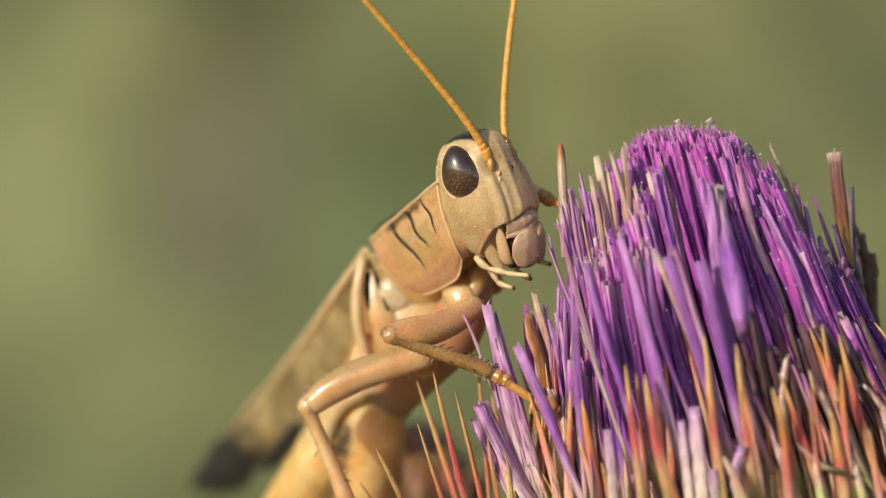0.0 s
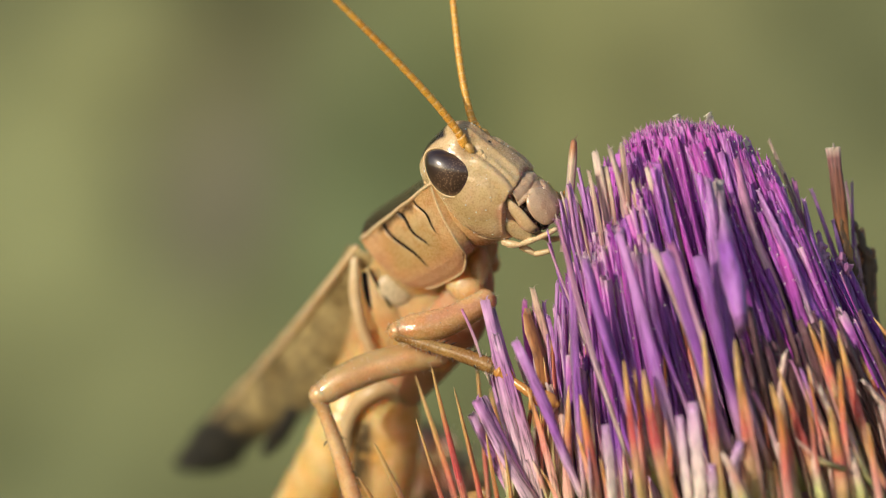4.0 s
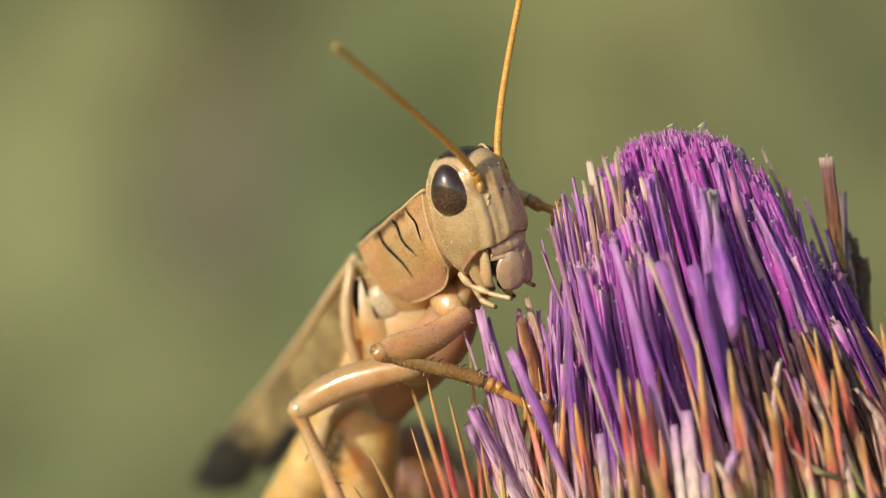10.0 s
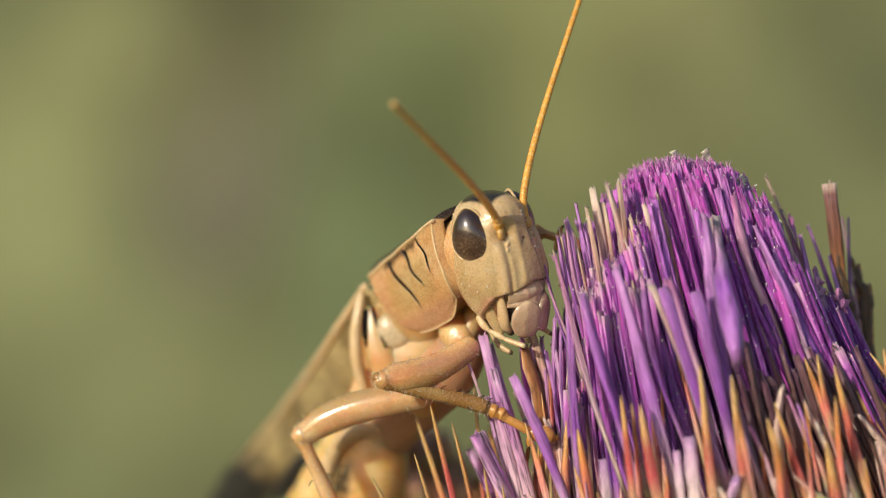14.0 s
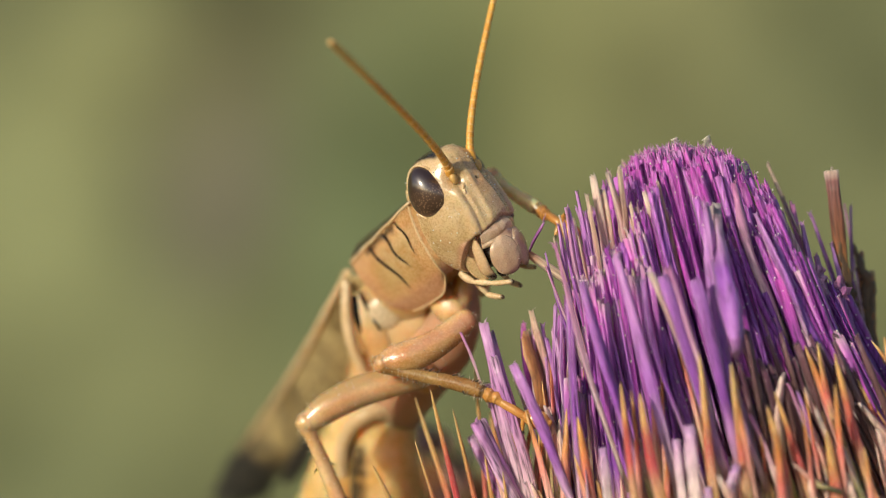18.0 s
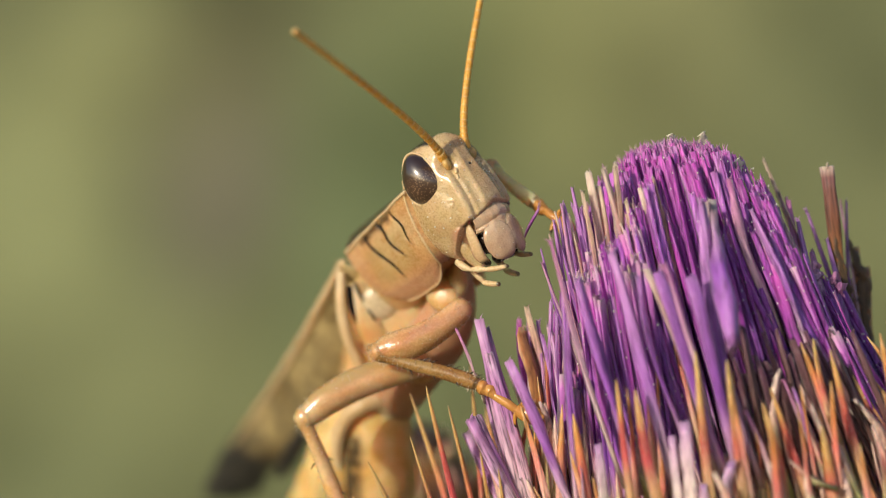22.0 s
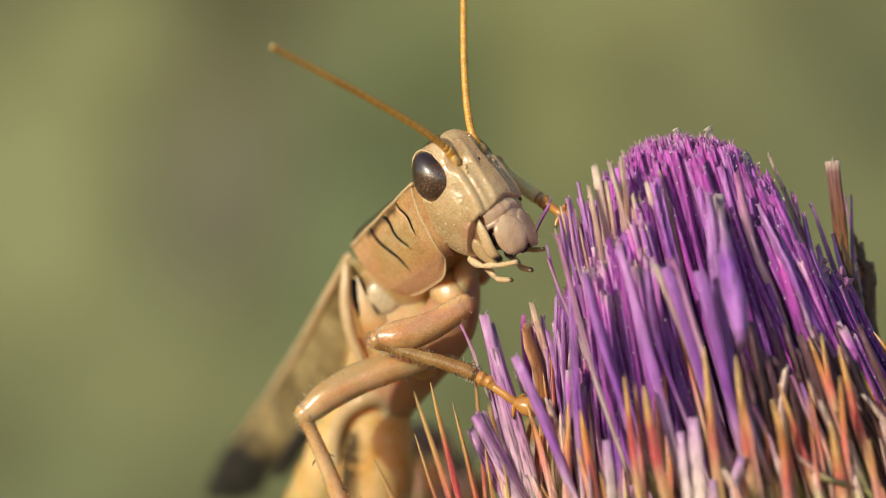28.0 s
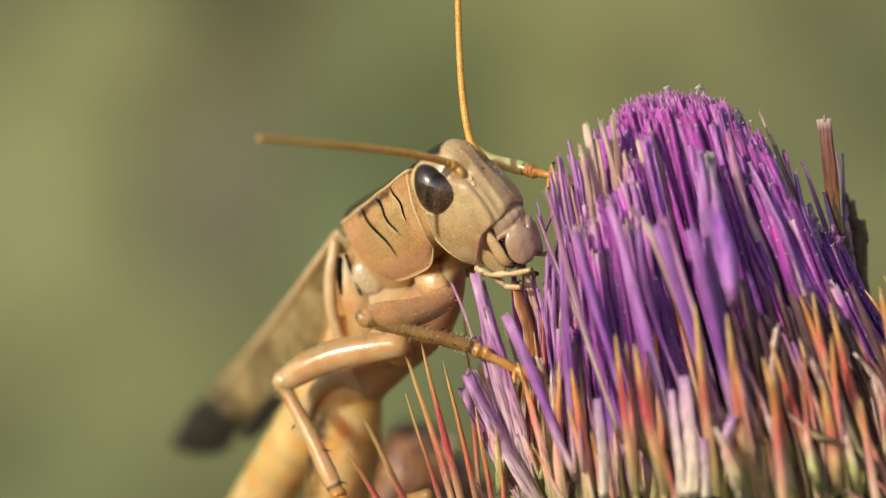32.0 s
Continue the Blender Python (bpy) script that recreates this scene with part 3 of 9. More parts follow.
bm = bmesh.new()
grid = []
for i in range(49):
    y = -1.42 + 2.84 * i / 48
    side = abs(y)
    top, bot = suture_z(side) - 0.03, -1.86 + 0.20 * (side / 1.5) ** 2
    row = []
    for j in range(25):
        t = j / 24
        z = top + (bot - top) * t
        swell = 0.15 * math.sin(math.pi * min(1, t * 0.9 + 0.06)) ** 0.7 - 0.06 * gauss(t - 0.55 - 0.1 * side, 0.07) + 0.05 * gauss(t - 0.92, 0.09)
        swell += 0.17 * gauss(side - 1.02, 0.32) * gauss(t - 0.80, 0.16) + 0.05 * gauss(side - 0.55, 0.12) * gauss(t - 0.3, 0.3)
        swell += 0.03 * noise.noise(Vector((y * 3, z * 3, 5)))
        row.append(bm.verts.new((face_x(max(z, -1.5), y) - 0.16 + swell + 0.55 * t * gauss(side, 0.95) - 0.20 * max(0, -1.5 - z), y, z)))
    grid.append(row)
for a_, b_ in zip(grid, grid[1:]):
    for j in range(24):
        bm.faces.new((a_[j], a_[j + 1], b_[j + 1], b_[j]))
shell(bm, 0.16)
part("clypeus", bm, M_LIP, head, "pinkish tan plate over the lip")
for s_ in (-1, 1):
    bm = bmesh.new()
    ball(bm, (face_x(-0.97, 1.58) - 0.05, 1.58 * s_, -0.97), (0.09, 0.05 * s_, 0), (-0.06, 0.12, 0), (0, 0.02, 0.11), 14, 10)
    part("lip_corner", bm, M_PIT, head, "dark red pit at the corner of the lip")
bm = bmesh.new()
ball(bm, (1.20, 0, -2.2), (0.95, 0, 0.1), (0, 1.20, 0), (0, 0, 0.80), 28, 18)
part("mouth_base", bm, M_MOUTH, head, "dark hollow of the mouth")
LIP_HINGE = Vector((2.05, 0, -2.15))
bm = bmesh.new()
for s_ in (-1, 1):
    ball(bm, Vector((2.26, 0.62 * s_, -2.52)) - LIP_HINGE, (-0.42, 0.76 * s_, 0), (0.28, 0.17 * s_, 0.05), (0.20, 0.04 * s_, 1.06), 40, 28)
for v in bm.verts:
    v.co += v.co.normalized() * (0.05 * noise.noise(v.co * 2.2) + 0.015 * noise.noise(v.co * 6))
labrum = part("labrum", bm, M_LIP, head, "shiny pinkish two-lobed upper lip", origin=LIP_HINGE)
mark(labrum, lambda c: 0.60 * bump01(c.z + 0.25 * noise.noise(c * 2.5), -9, -1.35, 0.5) * bump01(c.x, -0.1, 9, 0.4))
jaws = {}
for s_ in (-1, 1):
    bm = bmesh.new()
    tube(bm, [(0.40, 0.12 * s_, 0.30, 0.12, 0.10), (0.30, 0.10 * s_, -0.15, 0.30, 0.19), (0.22, 0.02 * s_, -0.75, 0.37, 0.20), (0.12, -0.10 * s_, -1.35, 0.38, 0.22), (0.12, -0.45 * s_, -1.92, 0.26, 0.16)], 6, 20, up=(1, 0, 0))
    jaw = part("mandible", bm, M_JAW, head, "pale tan jaw with a black biting edge", origin=(1.10, 1.36 * s_, -1.38))
    mark(jaw, lambda c: bump01(c.z, -9, -1.72, 0.2))
    mark(jaw, lambda c: 0.7 * bump01(c.x, -9, 0.02, 0.2), "blush")
    jaws[s_] = jaw
    bm = bmesh.new()
    tube(bm, [(0.50, 1.52 * s_, -1.75, 0.25, 0.20), (0.50, 1.48 * s_, -2.15, 0.40, 0.24), (0.52, 1.30 * s_, -2.75, 0.46, 0.24), (0.66, 1.15 * s_, -3.25, 0.28, 0.2)], 5, 16, up=(1, 0, 0))
    part("maxilla", bm, M_HEAD, head)
    bm = bmesh.new()
    ball(bm, (1.45, 0.42 * s_, -3.25), (0.36, 0, 0), (0, 0.40, 0), (0, 0, 0.36), 16, 10)
    part("mandible_tip", bm, M_DARK, head, "black tip of the jaw")
    # jointed feelers under the mouth
    bm = bmesh.new()
    tube(bm, [(-0.55, 1.42 * s_, -2.60, 0.20, 0.18), (-0.25, 1.45 * s_, -2.96, 0.22, 0.20), (0.05, 1.42 * s_, -3.20, 0.13, 0.13), (0.12, 1.42 * s_, -3.24, 0.12, 0.12), (0.62, 1.34 * s_, -3.42, 0.18, 0.17), (1.02, 1.26 * s_, -3.58, 0.12, 0.12),
              (1.08, 1.25 * s_, -3.60, 0.11, 0.11), (1.16, 1.24 * s_, -3.63, 0.145, 0.145), (1.60, 1.12 * s_, -3.76, 0.15, 0.15), (2.25, 0.98 * s_, -3.90, 0.125, 0.125)], 5, 12)
    palp = part("maxillary_palp", bm, M_PALE, head, "thin cream jointed feeler under the mouth")
    mark(palp, lambda c: bump01(c.x, 2.27, 9, 0.08) * 0.85)
    bm = bmesh.new()
    tube(bm, [(-0.25, 0.95 * s_, -3.45, 0.18, 0.18), (-0.05, 0.95 * s_, -3.85, 0.17, 0.17), (0.05, 0.92 * s_, -4.15, 0.12, 0.12), (0.12, 0.92 * s_, -4.22, 0.16, 0.16), (0.50, 0.86 * s_, -4.42, 0.16, 0.16), (0.86, 0.80 * s_, -4.58, 0.13, 0.13)], 4, 12)
    palp = part("labial_palp", bm, M_PALE, head)
    mark(palp, lambda c: bump01(c.x, 0.86, 9, 0.08) * 0.85)
    # swollen base of the antenna, the knobs below it and a small simple eye
    bm = bmesh.new()
    ball(bm, (1.56, 0.95 * s_, 2.36), (0.30, 0.10 * s_, -0.04), (-0.05, 0.31, 0), (0.02, 0, 0.38), 28, 18)
    part("antenna_socket", bm, M_SOCKET, head, "yellowish swollen antenna base")
    bm = bmesh.new()
    ball(bm, (1.86, 0.82 * s_, 1.76), (0.16, 0.05 * s_, 0), (-0.03, 0.20, 0.03), (0.01, 0, 0.17), 16, 10)
    ball(bm, (1.94, 0.98 * s_, 1.48), (0.13, 0.05 * s_, 0), (-0.03, 0.12, 0.05), (0.01, 0, 0.15), 16, 10)
    part("face_knob", bm, M_PALE, head, "shiny cream knobs below the antenna")
    bm = bmesh.new()
    ball(bm, (1.13, 1.10 * s_, 3.14), (0.08, 0.06 * s_, 0), (-0.06, 0.10, 0), (0.02, 0, 0.14), 12, 8)
    part("ocellus", bm, M_RED, head, "small reddish simple eye")
bm = bmesh.new()
ball(bm, (2.13, 0, 1.87), (0.09, 0, 0), (0, 0.09, 0), (0, 0, 0.10), 14, 10)
part("ocellus", bm, M_SPINE, head, "small dark simple eye on the forehead")


def antenna_skin(bend, stout):
    """24 beads along z, each a little waisted, with pale rings at the joints."""
    bm = bmesh.new()
    rings, zs = [], []
    z = 0.0
    lens = [0.60, 0.35] + [0.40 + 0.26 * min(i / 8, 1) for i in range(23)]
    k = 13.0 / sum(lens)
    for i, L in enumerate(lens):
        L *= k
        r = stout * (0.25 if i == 0 else (0.205 if i == 1 else 0.190 - 0.0024 * i))
        for q, g in ((0.03, 0.95), (0.12, 1.0), (0.86, 1.02), (0.97, 0.96)):
            zs.append((z + L * q, r * g))
        z += L
    for h, r in zs:
        x = bend * math.sin(math.pi * min(h / 13.0, 1) ** 0.55) * 0.55
        rings.append([Vector((x + r * math.cos(a), r * math.sin(a), h)) for a in [2 * math.pi * j / 10 for j in range(10)]])
    loft(bm, rings)
    return bm, np.cumsum(np.array(lens) * k)


def antenna(side, bend, stout):
    bm, ends = antenna_skin(bend, stout)
    ob = part("antenna", bm, M_ANT, head, "long orange ringed antenna")
    mark(ob, lambda c: 0.45 if min(abs(ends - c.z)) < 0.03 else 0.0)
    ob.location = Vector((1.46, 0.98 * side, 2.62)) * MM
    return ob


antenna_near = antenna(-1, 0.7, 1.15)
antenna_far = antenna(1, -0.9, 1.1)

# -- pronotum: a saddle with two side lobes
PX, PY, PZ = axes((0.55, -0.72, 0.30), (-0.45, 0.05, 0.89))      # forward, away from the lens, back


def pro(b, n, h):
    """A point of the thorax: b forward, n towards the lens, h to the back."""
    return PX * b - PY * n + PZ * h


SADDLE = [(0.0, 2.78), (0.9, 2.68), (1.50, 2.42), (1.80, 2.14), (1.98, 1.72), (2.22, 1.05), (2.42, 0.30), (2.52, -0.50), (2.48, -1.25), (2.30, -1.80), (2.05, -2.25)]


def saddle_point(b, q, out=0.0):
    """b from -1 (rear) to 1 (front), q from 0 at the ridge to 1 at the lobe's lower rim."""
    i = min(int(q * (len(SADDLE) - 1)), len(SADDLE) - 2)
    f = q * (len(SADDLE) - 1) - i
    n, h = [SADDLE[i][k] * (1 - f) + SADDLE[i + 1][k] * f for k in (0, 1)]
    rear, front = -3.5 + 2.1 * max(0.0, q - 0.40) / 0.60, 3.80 - 0.25 * math.sin(math.pi * q) + 0.55 * max(0.0, 1 - q / 0.55) - 0.9 * max(0.0, (q - 0.6) / 0.4) ** 2
    x = rear + (front - rear) * (b + 1) / 2
    low = 1 - 0.16 * abs(b + 0.05) ** 3 - 0.30 * max(0.0, b - 0.35) ** 2 / 0.42
    w = 1.0 + 0.05 * (b < 0) * -b
    h2 = h * (low if h < 0 else 1.0) + 0.45 * (1 + b) * min(1.0, max(0.0, (1.05 - q) / 0.70)) * (1.0 if q > 0.3 else 0.45 + 0.55 * q / 0.3)
    return pro(x, (n + out * 0.7) * w, h2 + out * 0.4)


FURROWS = [(-0.42, 0.335, 0.74, 0.28), (-0.01, 0.33, 0.63, 0.22), (0.46, 0.36, 0.60, 0.15)]      # where along, from q, to q, slant


def furrow_b(f, q):
    t = (q - f[1]) / (f[2] - f[1])
    return f[0] + f[3] * t + 0.035 * math.sin(7.0 * t + 9.0 * f[0])


def pronotum_skin():
    bm = bmesh.new()
    nb, nq = 150, 84
    grid = []
    for i in range(nb + 1):
        b = -1 + 2 * i / nb
        row = []
        for j in range(-nq, nq + 1):
            q = abs(j) / nq
            out = 0.0
            for f in FURROWS:
                d = (b - furrow_b(f, q)) / 0.036
                out -= 0.11 * math.exp(-d * d) * bump01(q, f[1] - 0.03, f[2], 0.06)
            out += 0.10 * math.exp(-((q - 0.315) / 0.035) ** 2)              # side ridge
            out += 0.06 * math.exp(-((b - 0.91) / 0.025) ** 2) + 0.07 * math.exp(-((q - 0.985) / 0.02) ** 2)  # raised rim
            out += 0.05 * noise.noise(Vector((b * 2.6, q * 5.0, 1.0))) + 0.018 * noise.noise(Vector((b * 11.0, q * 17.0, 4.0)))
            out -= 0.85 * (max(0.0, b - 0.925) / 0.075) ** 1.6                   # the collar curls in towards the neck
            p = saddle_point(b, q, out)
            if j < 0:
                # mirror to the far flank
                n_ = -p.dot(PY)
                p = p + PY * n_ * 2
            row.append(bm.verts.new(p))
        grid.append(row)
    for a, c in zip(grid, grid[1:]):
        for j in range(len(a) - 1):
            bm.faces.new((a[j], c[j], c[j + 1], a[j + 1]))
    shell(bm, 0.14, Vector((0, 0, 0)))
    return bm


FURROW_INK = []
pronotum = part("pronotum", pronotum_skin(), M_PRON, hopper, "tan saddle with black furrows and a cream side stripe")


for i_ in range(151):
    for j_ in range(-84, 85):
        b_, q_ = -1 + 2 * i_ / 150, abs(j_) / 84
        FURROW_INK.append(0.95 * bump01(q_ + 0.02 * noise.noise(Vector((b_ * 5, q_ * 9, 2))), -1, 0.262, 0.05) + 0.75 * bump01(q_ + 0.05 * noise.noise(Vector((b_ * 6, q_ * 4, 8))), 0.335, 0.405, 0.06) * bump01(b_, -0.55, 0.40, 0.15) + max(math.exp(-((b_ - furrow_b(f, q_)) / (0.027 if f[0] < 0.4 else 0.016)) ** 2) * bump01(q_, f[1] - 0.05, f[2] + 0.02, 0.08) for f in FURROWS))
FURROW_INK = iter(FURROW_INK + FURROW_INK)


def saddle_paint(c):
    return min(0.97, next(FURROW_INK))


mark(pronotum, saddle_paint)
mark(pronotum, lambda c: 0.50 * bump01(c.dot(PX), -1.7, 2.2, 0.8) * bump01(c.dot(PZ), -0.6, 1.6, 0.9) * bump01(noise.noise(c * 0.9), -0.5, 2, 0.5), "olive")
mark(pronotum, lambda c: 0.72 * bump01(c.dot(PZ), -9, -0.9, 0.9) + 0.4 * bump01(c.dot(PX), -9, -2.0, 0.8), "blush")
mark(pronotum, lambda c: 0.45 * bump01(c.dot(PX), -0.9, 3.0, 1.2) * bump01(c.dot(PZ), 0.2, 2.0, 0.8) * bump01(noise.noise(c * 1.3 + Vector((5, 2, 8))), -0.15, 2, 0.4), "cream")
for side in (1, -1):
    for f in FURROWS:
        bm = bmesh.new()
        kn = []
        for k in range(9):
            q = f[1] + (f[2] - f[1]) * k / 8
            p = saddle_point(furrow_b(f, q), q, -0.085)
            if side < 0:
                p = p + PY * (-p.dot(PY)) * 2
            r = (0.020 + 0.080 * math.sin(math.pi * (k + 2.6) / 11.6) ** 1.3) * (1.0 if f[0] < 0.4 else 0.6)
            kn.append((*p, r, r))
        tube(bm, kn, 4, 8, up=PZ)
        part("furrow", bm, M_INK, pronotum, "black furrow line")
    # pale raised rims in front and below
    for name_, pts in (("front_rim", [(0.925, 0.30 + 0.70 * k / 12) for k in range(13)]), ("lower_rim", [(-0.9 + 1.82 * k / 12, 0.985) for k in range(13)])):
        bm = bmesh.new()
        kn = []
        for b_, q_ in pts:
            p = saddle_point(b_, q_, 0.01)
            if side < 0:
                p = p + PY * (-p.dot(PY)) * 2
            kn.append((*p, 0.065, 0.065))
        tube(bm, kn, 3, 10, up=PX if name_ == "lower_rim" else PZ)
        part(name_, bm, M_PALE, pronotum)
    # the cream stripe along the side ridge
    bm = bmesh.new()
    kn = []
    for k in range(13):
        b = -0.98 + 1.93 * k / 12
        p = saddle_point(b, 0.300 + 0.008 * math.sin(k * 1.7), 0.02)
        if side < 0:
            p = p + PY * (-p.dot(PY)) * 2
        kn.append((*p, 0.11, 0.17))
    tube(bm, kn, 3, 10, up=PZ)
    part("side_stripe", bm, M_PALE, pronotum, "cream stripe along the side ridge")

# -- thorax under the saddle, neck, chest
bm = bmesh.new()
tube(bm, [(*bod(815, 425, 3.6), 1.7, 1.6), (*bod(785, 445, 4.4), 1.95, 1.8), (*bod(745, 480, 6.2), 2.2, 2.0), (*bod(710, 535, 8.0), 2.3, 2.1), (*bod(690, 605, 10), 2.2, 2.1), (*bod(660, 690, 12.5), 2.0, 2.0)], 6, 32, up=PZ)
thorax = part("thorax", bm, M_BODY, hopper, "tan chest under the saddle")
bm = bmesh.new()
tube(bm, [(*bod(838, 485, 3.8), 0.8, 0.9), (*bod(828, 530, 3.8), 1.2, 1.3), (*bod(795, 590, 4.6), 1.55, 1.65), (*bod(730, 650, 5.9), 1.5, 1.7), (*bod(674, 712, 8.0), 1.5, 1.6), (*bod(652, 780, 10.0), 1.4, 1.5)], 6, 28, up=(0, -1, 0))
# the rosy tint darkens the underside in place of shade
mark(part("sternum", bm, M_BODY, hopper, "tan underside of the chest, tinted pinkish brown for shade"), lambda c: 0.85 * bump01(noise.noise(c * 0.5), -0.5, 2, 0.6), "blush")
bm = bmesh.new()
ball(bm, pro(3.5, 0.0, 0.45), PX * 1.9, PY * 2.05, PZ * 2.3, 32, 20)
part("neck", bm, M_PRON, hopper, "soft tan neck between head and saddle")
# flank behind the saddle: flat plates with black seams, reaching down to the middle leg
for pts, wide, m_ in [
        ([(640, 462, 6.6), (630, 520, 6.35), (632, 580, 6.35), (648, 640, 6.7)], 0.34, M_PALE),
        ([(664, 486, 6.0), (672, 540, 5.6), (684, 590, 5.5), (700, 630, 5.8)], 0.80, M_BODY),
        ([(655, 600, 7.0), (650, 650, 7.0), (640, 700, 7.5)], 1.2, M_BODY)]:
    bm = bmesh.new()
    tube(bm, [(*bod(*p), 0.36, wide * (0.8 if i in (0, len(pts) - 1) else 1.0)) for i, p in enumerate(pts)], 8, 22, up=(0, -1, 0))
    part("flank_plate", bm, m_, hopper)
for pts, r in [([(650, 484, 5.75), (648, 520, 5.55), (655, 555, 5.5), (664, 580, 5.5)], 0.22), ([(660, 478, 5.6), (671, 512, 5.35), (684, 548, 5.15)], 0.10)]:
    bm = bmesh.new()
    tube(bm, [(*bod(*p), 0.12, r * g) for p, g in zip(pts, (0.9, 0.9, 0.6, 0.25))], 8, 10, up=(0, -1, 0))
    part("flank_seam", bm, M_INK, hopper, "black seam on the flank")
bm = bmesh.new()
ball(bm, bod(742, 575, 6.2), Vector((2.5, -0.2, -0.5)), Vector((0, -1.25, 0)), Vector((0.5, 0, 2.9)), 36, 24)
part("flank_shield", bm, M_BODY, hopper)
bm = bmesh.new()
ball(bm, bod(698, 518, 5.3), Vector((0.95, -0.1, -0.35)), Vector((0, -0.34, 0)), Vector((0.25, 0, 0.90)), 24, 16)
part("flank_boss", bm, M_WHITE, hopper, "shiny whitish swelling on the flank")
# leg bases beside the neck
for pts in [[(798, 470, 4.6, 0.5), (806, 500, 3.7, 0.95), (818, 528, 2.8, 0.95), (832, 545, 2.5, 0.6)], [(822, 474, 4.4, 0.4), (832, 505, 3.4, 0.62), (836, 530, 2.9, 0.5)], [(730, 600, 4.0, 0.6), (742, 630, 3.6, 0.9), (752, 655, 3.6, 0.7)]]:
    bm = bmesh.new()
    tube(bm, [(*bod(u, v, d), r * 0.75, r) for u, v, d, r in pts], 8, 28, up=(0, -1, 0))
    for v in bm.verts:
        v.co += noise.noise_vector(v.co * 1.3) * 0.16 + noise.noise_vector(v.co * 3.5) * 0.05
    part("coxa", bm, M_BODY, hopper)
bm = bmesh.new()
tube(bm, [(*bod(848, 470, 3.4), 0.5, 0.5), (*bod(842, 500, 3.0), 0.62, 0.6), (*bod(836, 520, 2.8), 0.5, 0.5)], 5, 14, up=(0, -1, 0))
part("neck_plate", bm, M_BODY, hopper)
bm = bmesh.new()
tube(bm, [(*bod(872, 505, 5.5), 0.6, 0.6), (*bod(868, 480, 6.0), 0.55, 0.55)], 4, 14)
part("coxa", bm, M_BODY, hopper)

# -- abdomen in rings
rows = smooth_row([(*bod(650, 690, 12.5), 1.9, 1.8), (*bod(606, 745, 11.5), 1.85, 1.75), (*bod(562, 820, 11.8), 1.85, 1.75), (*bod(508, 900, 13.5), 1.75, 1.65), (*bod(445, 990, 16), 1.5, 1.4), (*bod(380, 1070, 19), 1.0, 0.95)], 2)
for k in range(len(rows) - 1):
    a, b = rows[k], rows[k + 1]
    bm = bmesh.new()
    m_ = (a + b) / 2
    e = b + (b - a) * 0.25
    a2, e2, mm = a.copy(), e.copy(), m_.copy()
    e2[3:] *= 1.02
    mm[3:] *= 1.07
    tube(bm, [tuple(a2), tuple(mm), tuple(e2)], 5, 26, up=(0, -1, 0))
    part("abdomen_ring", bm, M_ABDO, hopper, "orange-yellow ring of the abdomen")


# -- wings, folded roof-wise along the back
RIDGE = [(644, 440, 7.4), (594, 510, 10.5), (540, 588, 14.5), (466, 684, 20.0), (388, 772, 25.0), (308, 846, 30.0)]


def wing(side):
    bm = bmesh.new()
    nl, nw = 60, 22
    line = smooth_row([tuple(bod(*p)) for p in RIDGE], nl // 5)
    grid = []
    for i in range(nl + 1):
        t = i / nl
        ridge = Vector(line[min(i, len(line) - 1)])
        wide = 3.7 + 1.9 * math.sin(math.pi * min(t * 1.25, 1.0))
        if t < 0.12:
            wide *= 0.45 + 0.55 * t / 0.12
        if t > 0.88:
            wide *= math.sqrt(max(0.02, 1 - ((t - 0.88) / 0.121) ** 2))
            ridge = ridge + Vector((0.80, -0.46, -0.42)).normalized() * (5.0 - wide) * 0.30
        dn = Vector((0.80, -0.46, -0.42)).normalized() if side > 0 else Vector((0.35, 0.80, -0.45)).normalized()
        puff = Vector((-0.25, -0.92, 0.1)) if side > 0 else Vector((-0.7, 0.3, 0.4))
        row = []
        for j in range(nw + 1):
            s = j / nw
            vein = 0.05 * math.sin(s * 34 + t * 3) + 0.03 * math.sin(t * 120 + s * 16)
            row.append(bm.verts.new(ridge + dn * wide * s + puff * (0.75 * math.sin(math.pi * min(s * 0.85 + 0.05, 1)) + vein * 0.6)))
        grid.append(row)
    for a, b in zip(grid, grid[1:]):
        for j in range(nw):
            bm.faces.new((a[j], b[j], b[j + 1], a[j + 1]))
    shell(bm, 0.08)
    ob = part("wing", bm, M_WING, hopper, "folded brown wing with a blackish tip")
    root, tip = bod(*RIDGE[0]), bod(*RIDGE[-1])
    ax, L = (tip - root).normalized(), (tip - root).length
    mark(ob, lambda c: 0.97 * bump01((c - root).dot(ax) / L + 0.05 * noise.noise(c), 0.70, 2, 0.16) + 0.45 * bump01((c - root).dot(ax) / L, 0.30, 0.85, 0.4) * bump01(noise.noise(c * 0.9), 0.0, 2, 0.3))
    return ob


for s_ in (1, -1):
    wing(s_)
# dark tip of the folded hind wing below them
bm = bmesh.new()
tube(bm, [(*bod(522, 755, 17.0), 0.2, 0.4), (*bod(500, 785, 18.0), 0.25, 0.55), (*bod(480, 812, 19.0), 0.22, 0.5), (*bod(462, 832, 20.0), 0.12, 0.2)], 6, 16, up=(0, -1, 0))
hind_wing = part("hind_wing", bm, M_WING, hopper, "blackish tip of the hind wing")
mark(hind_wing, lambda c: 1.0)
# pale upper edge of the near wing
bm = bmesh.new()
tube(bm, [(*bod(p[0] + 3, p[1] + 3, p[2] - 0.3), r, r) for p, r in zip(RIDGE[:5], (0.24, 0.26, 0.24, 0.18, 0.05))], 8, 10)
part("wing_edge", bm, M_PALE, hopper, "pale upper edge of the folded wing")


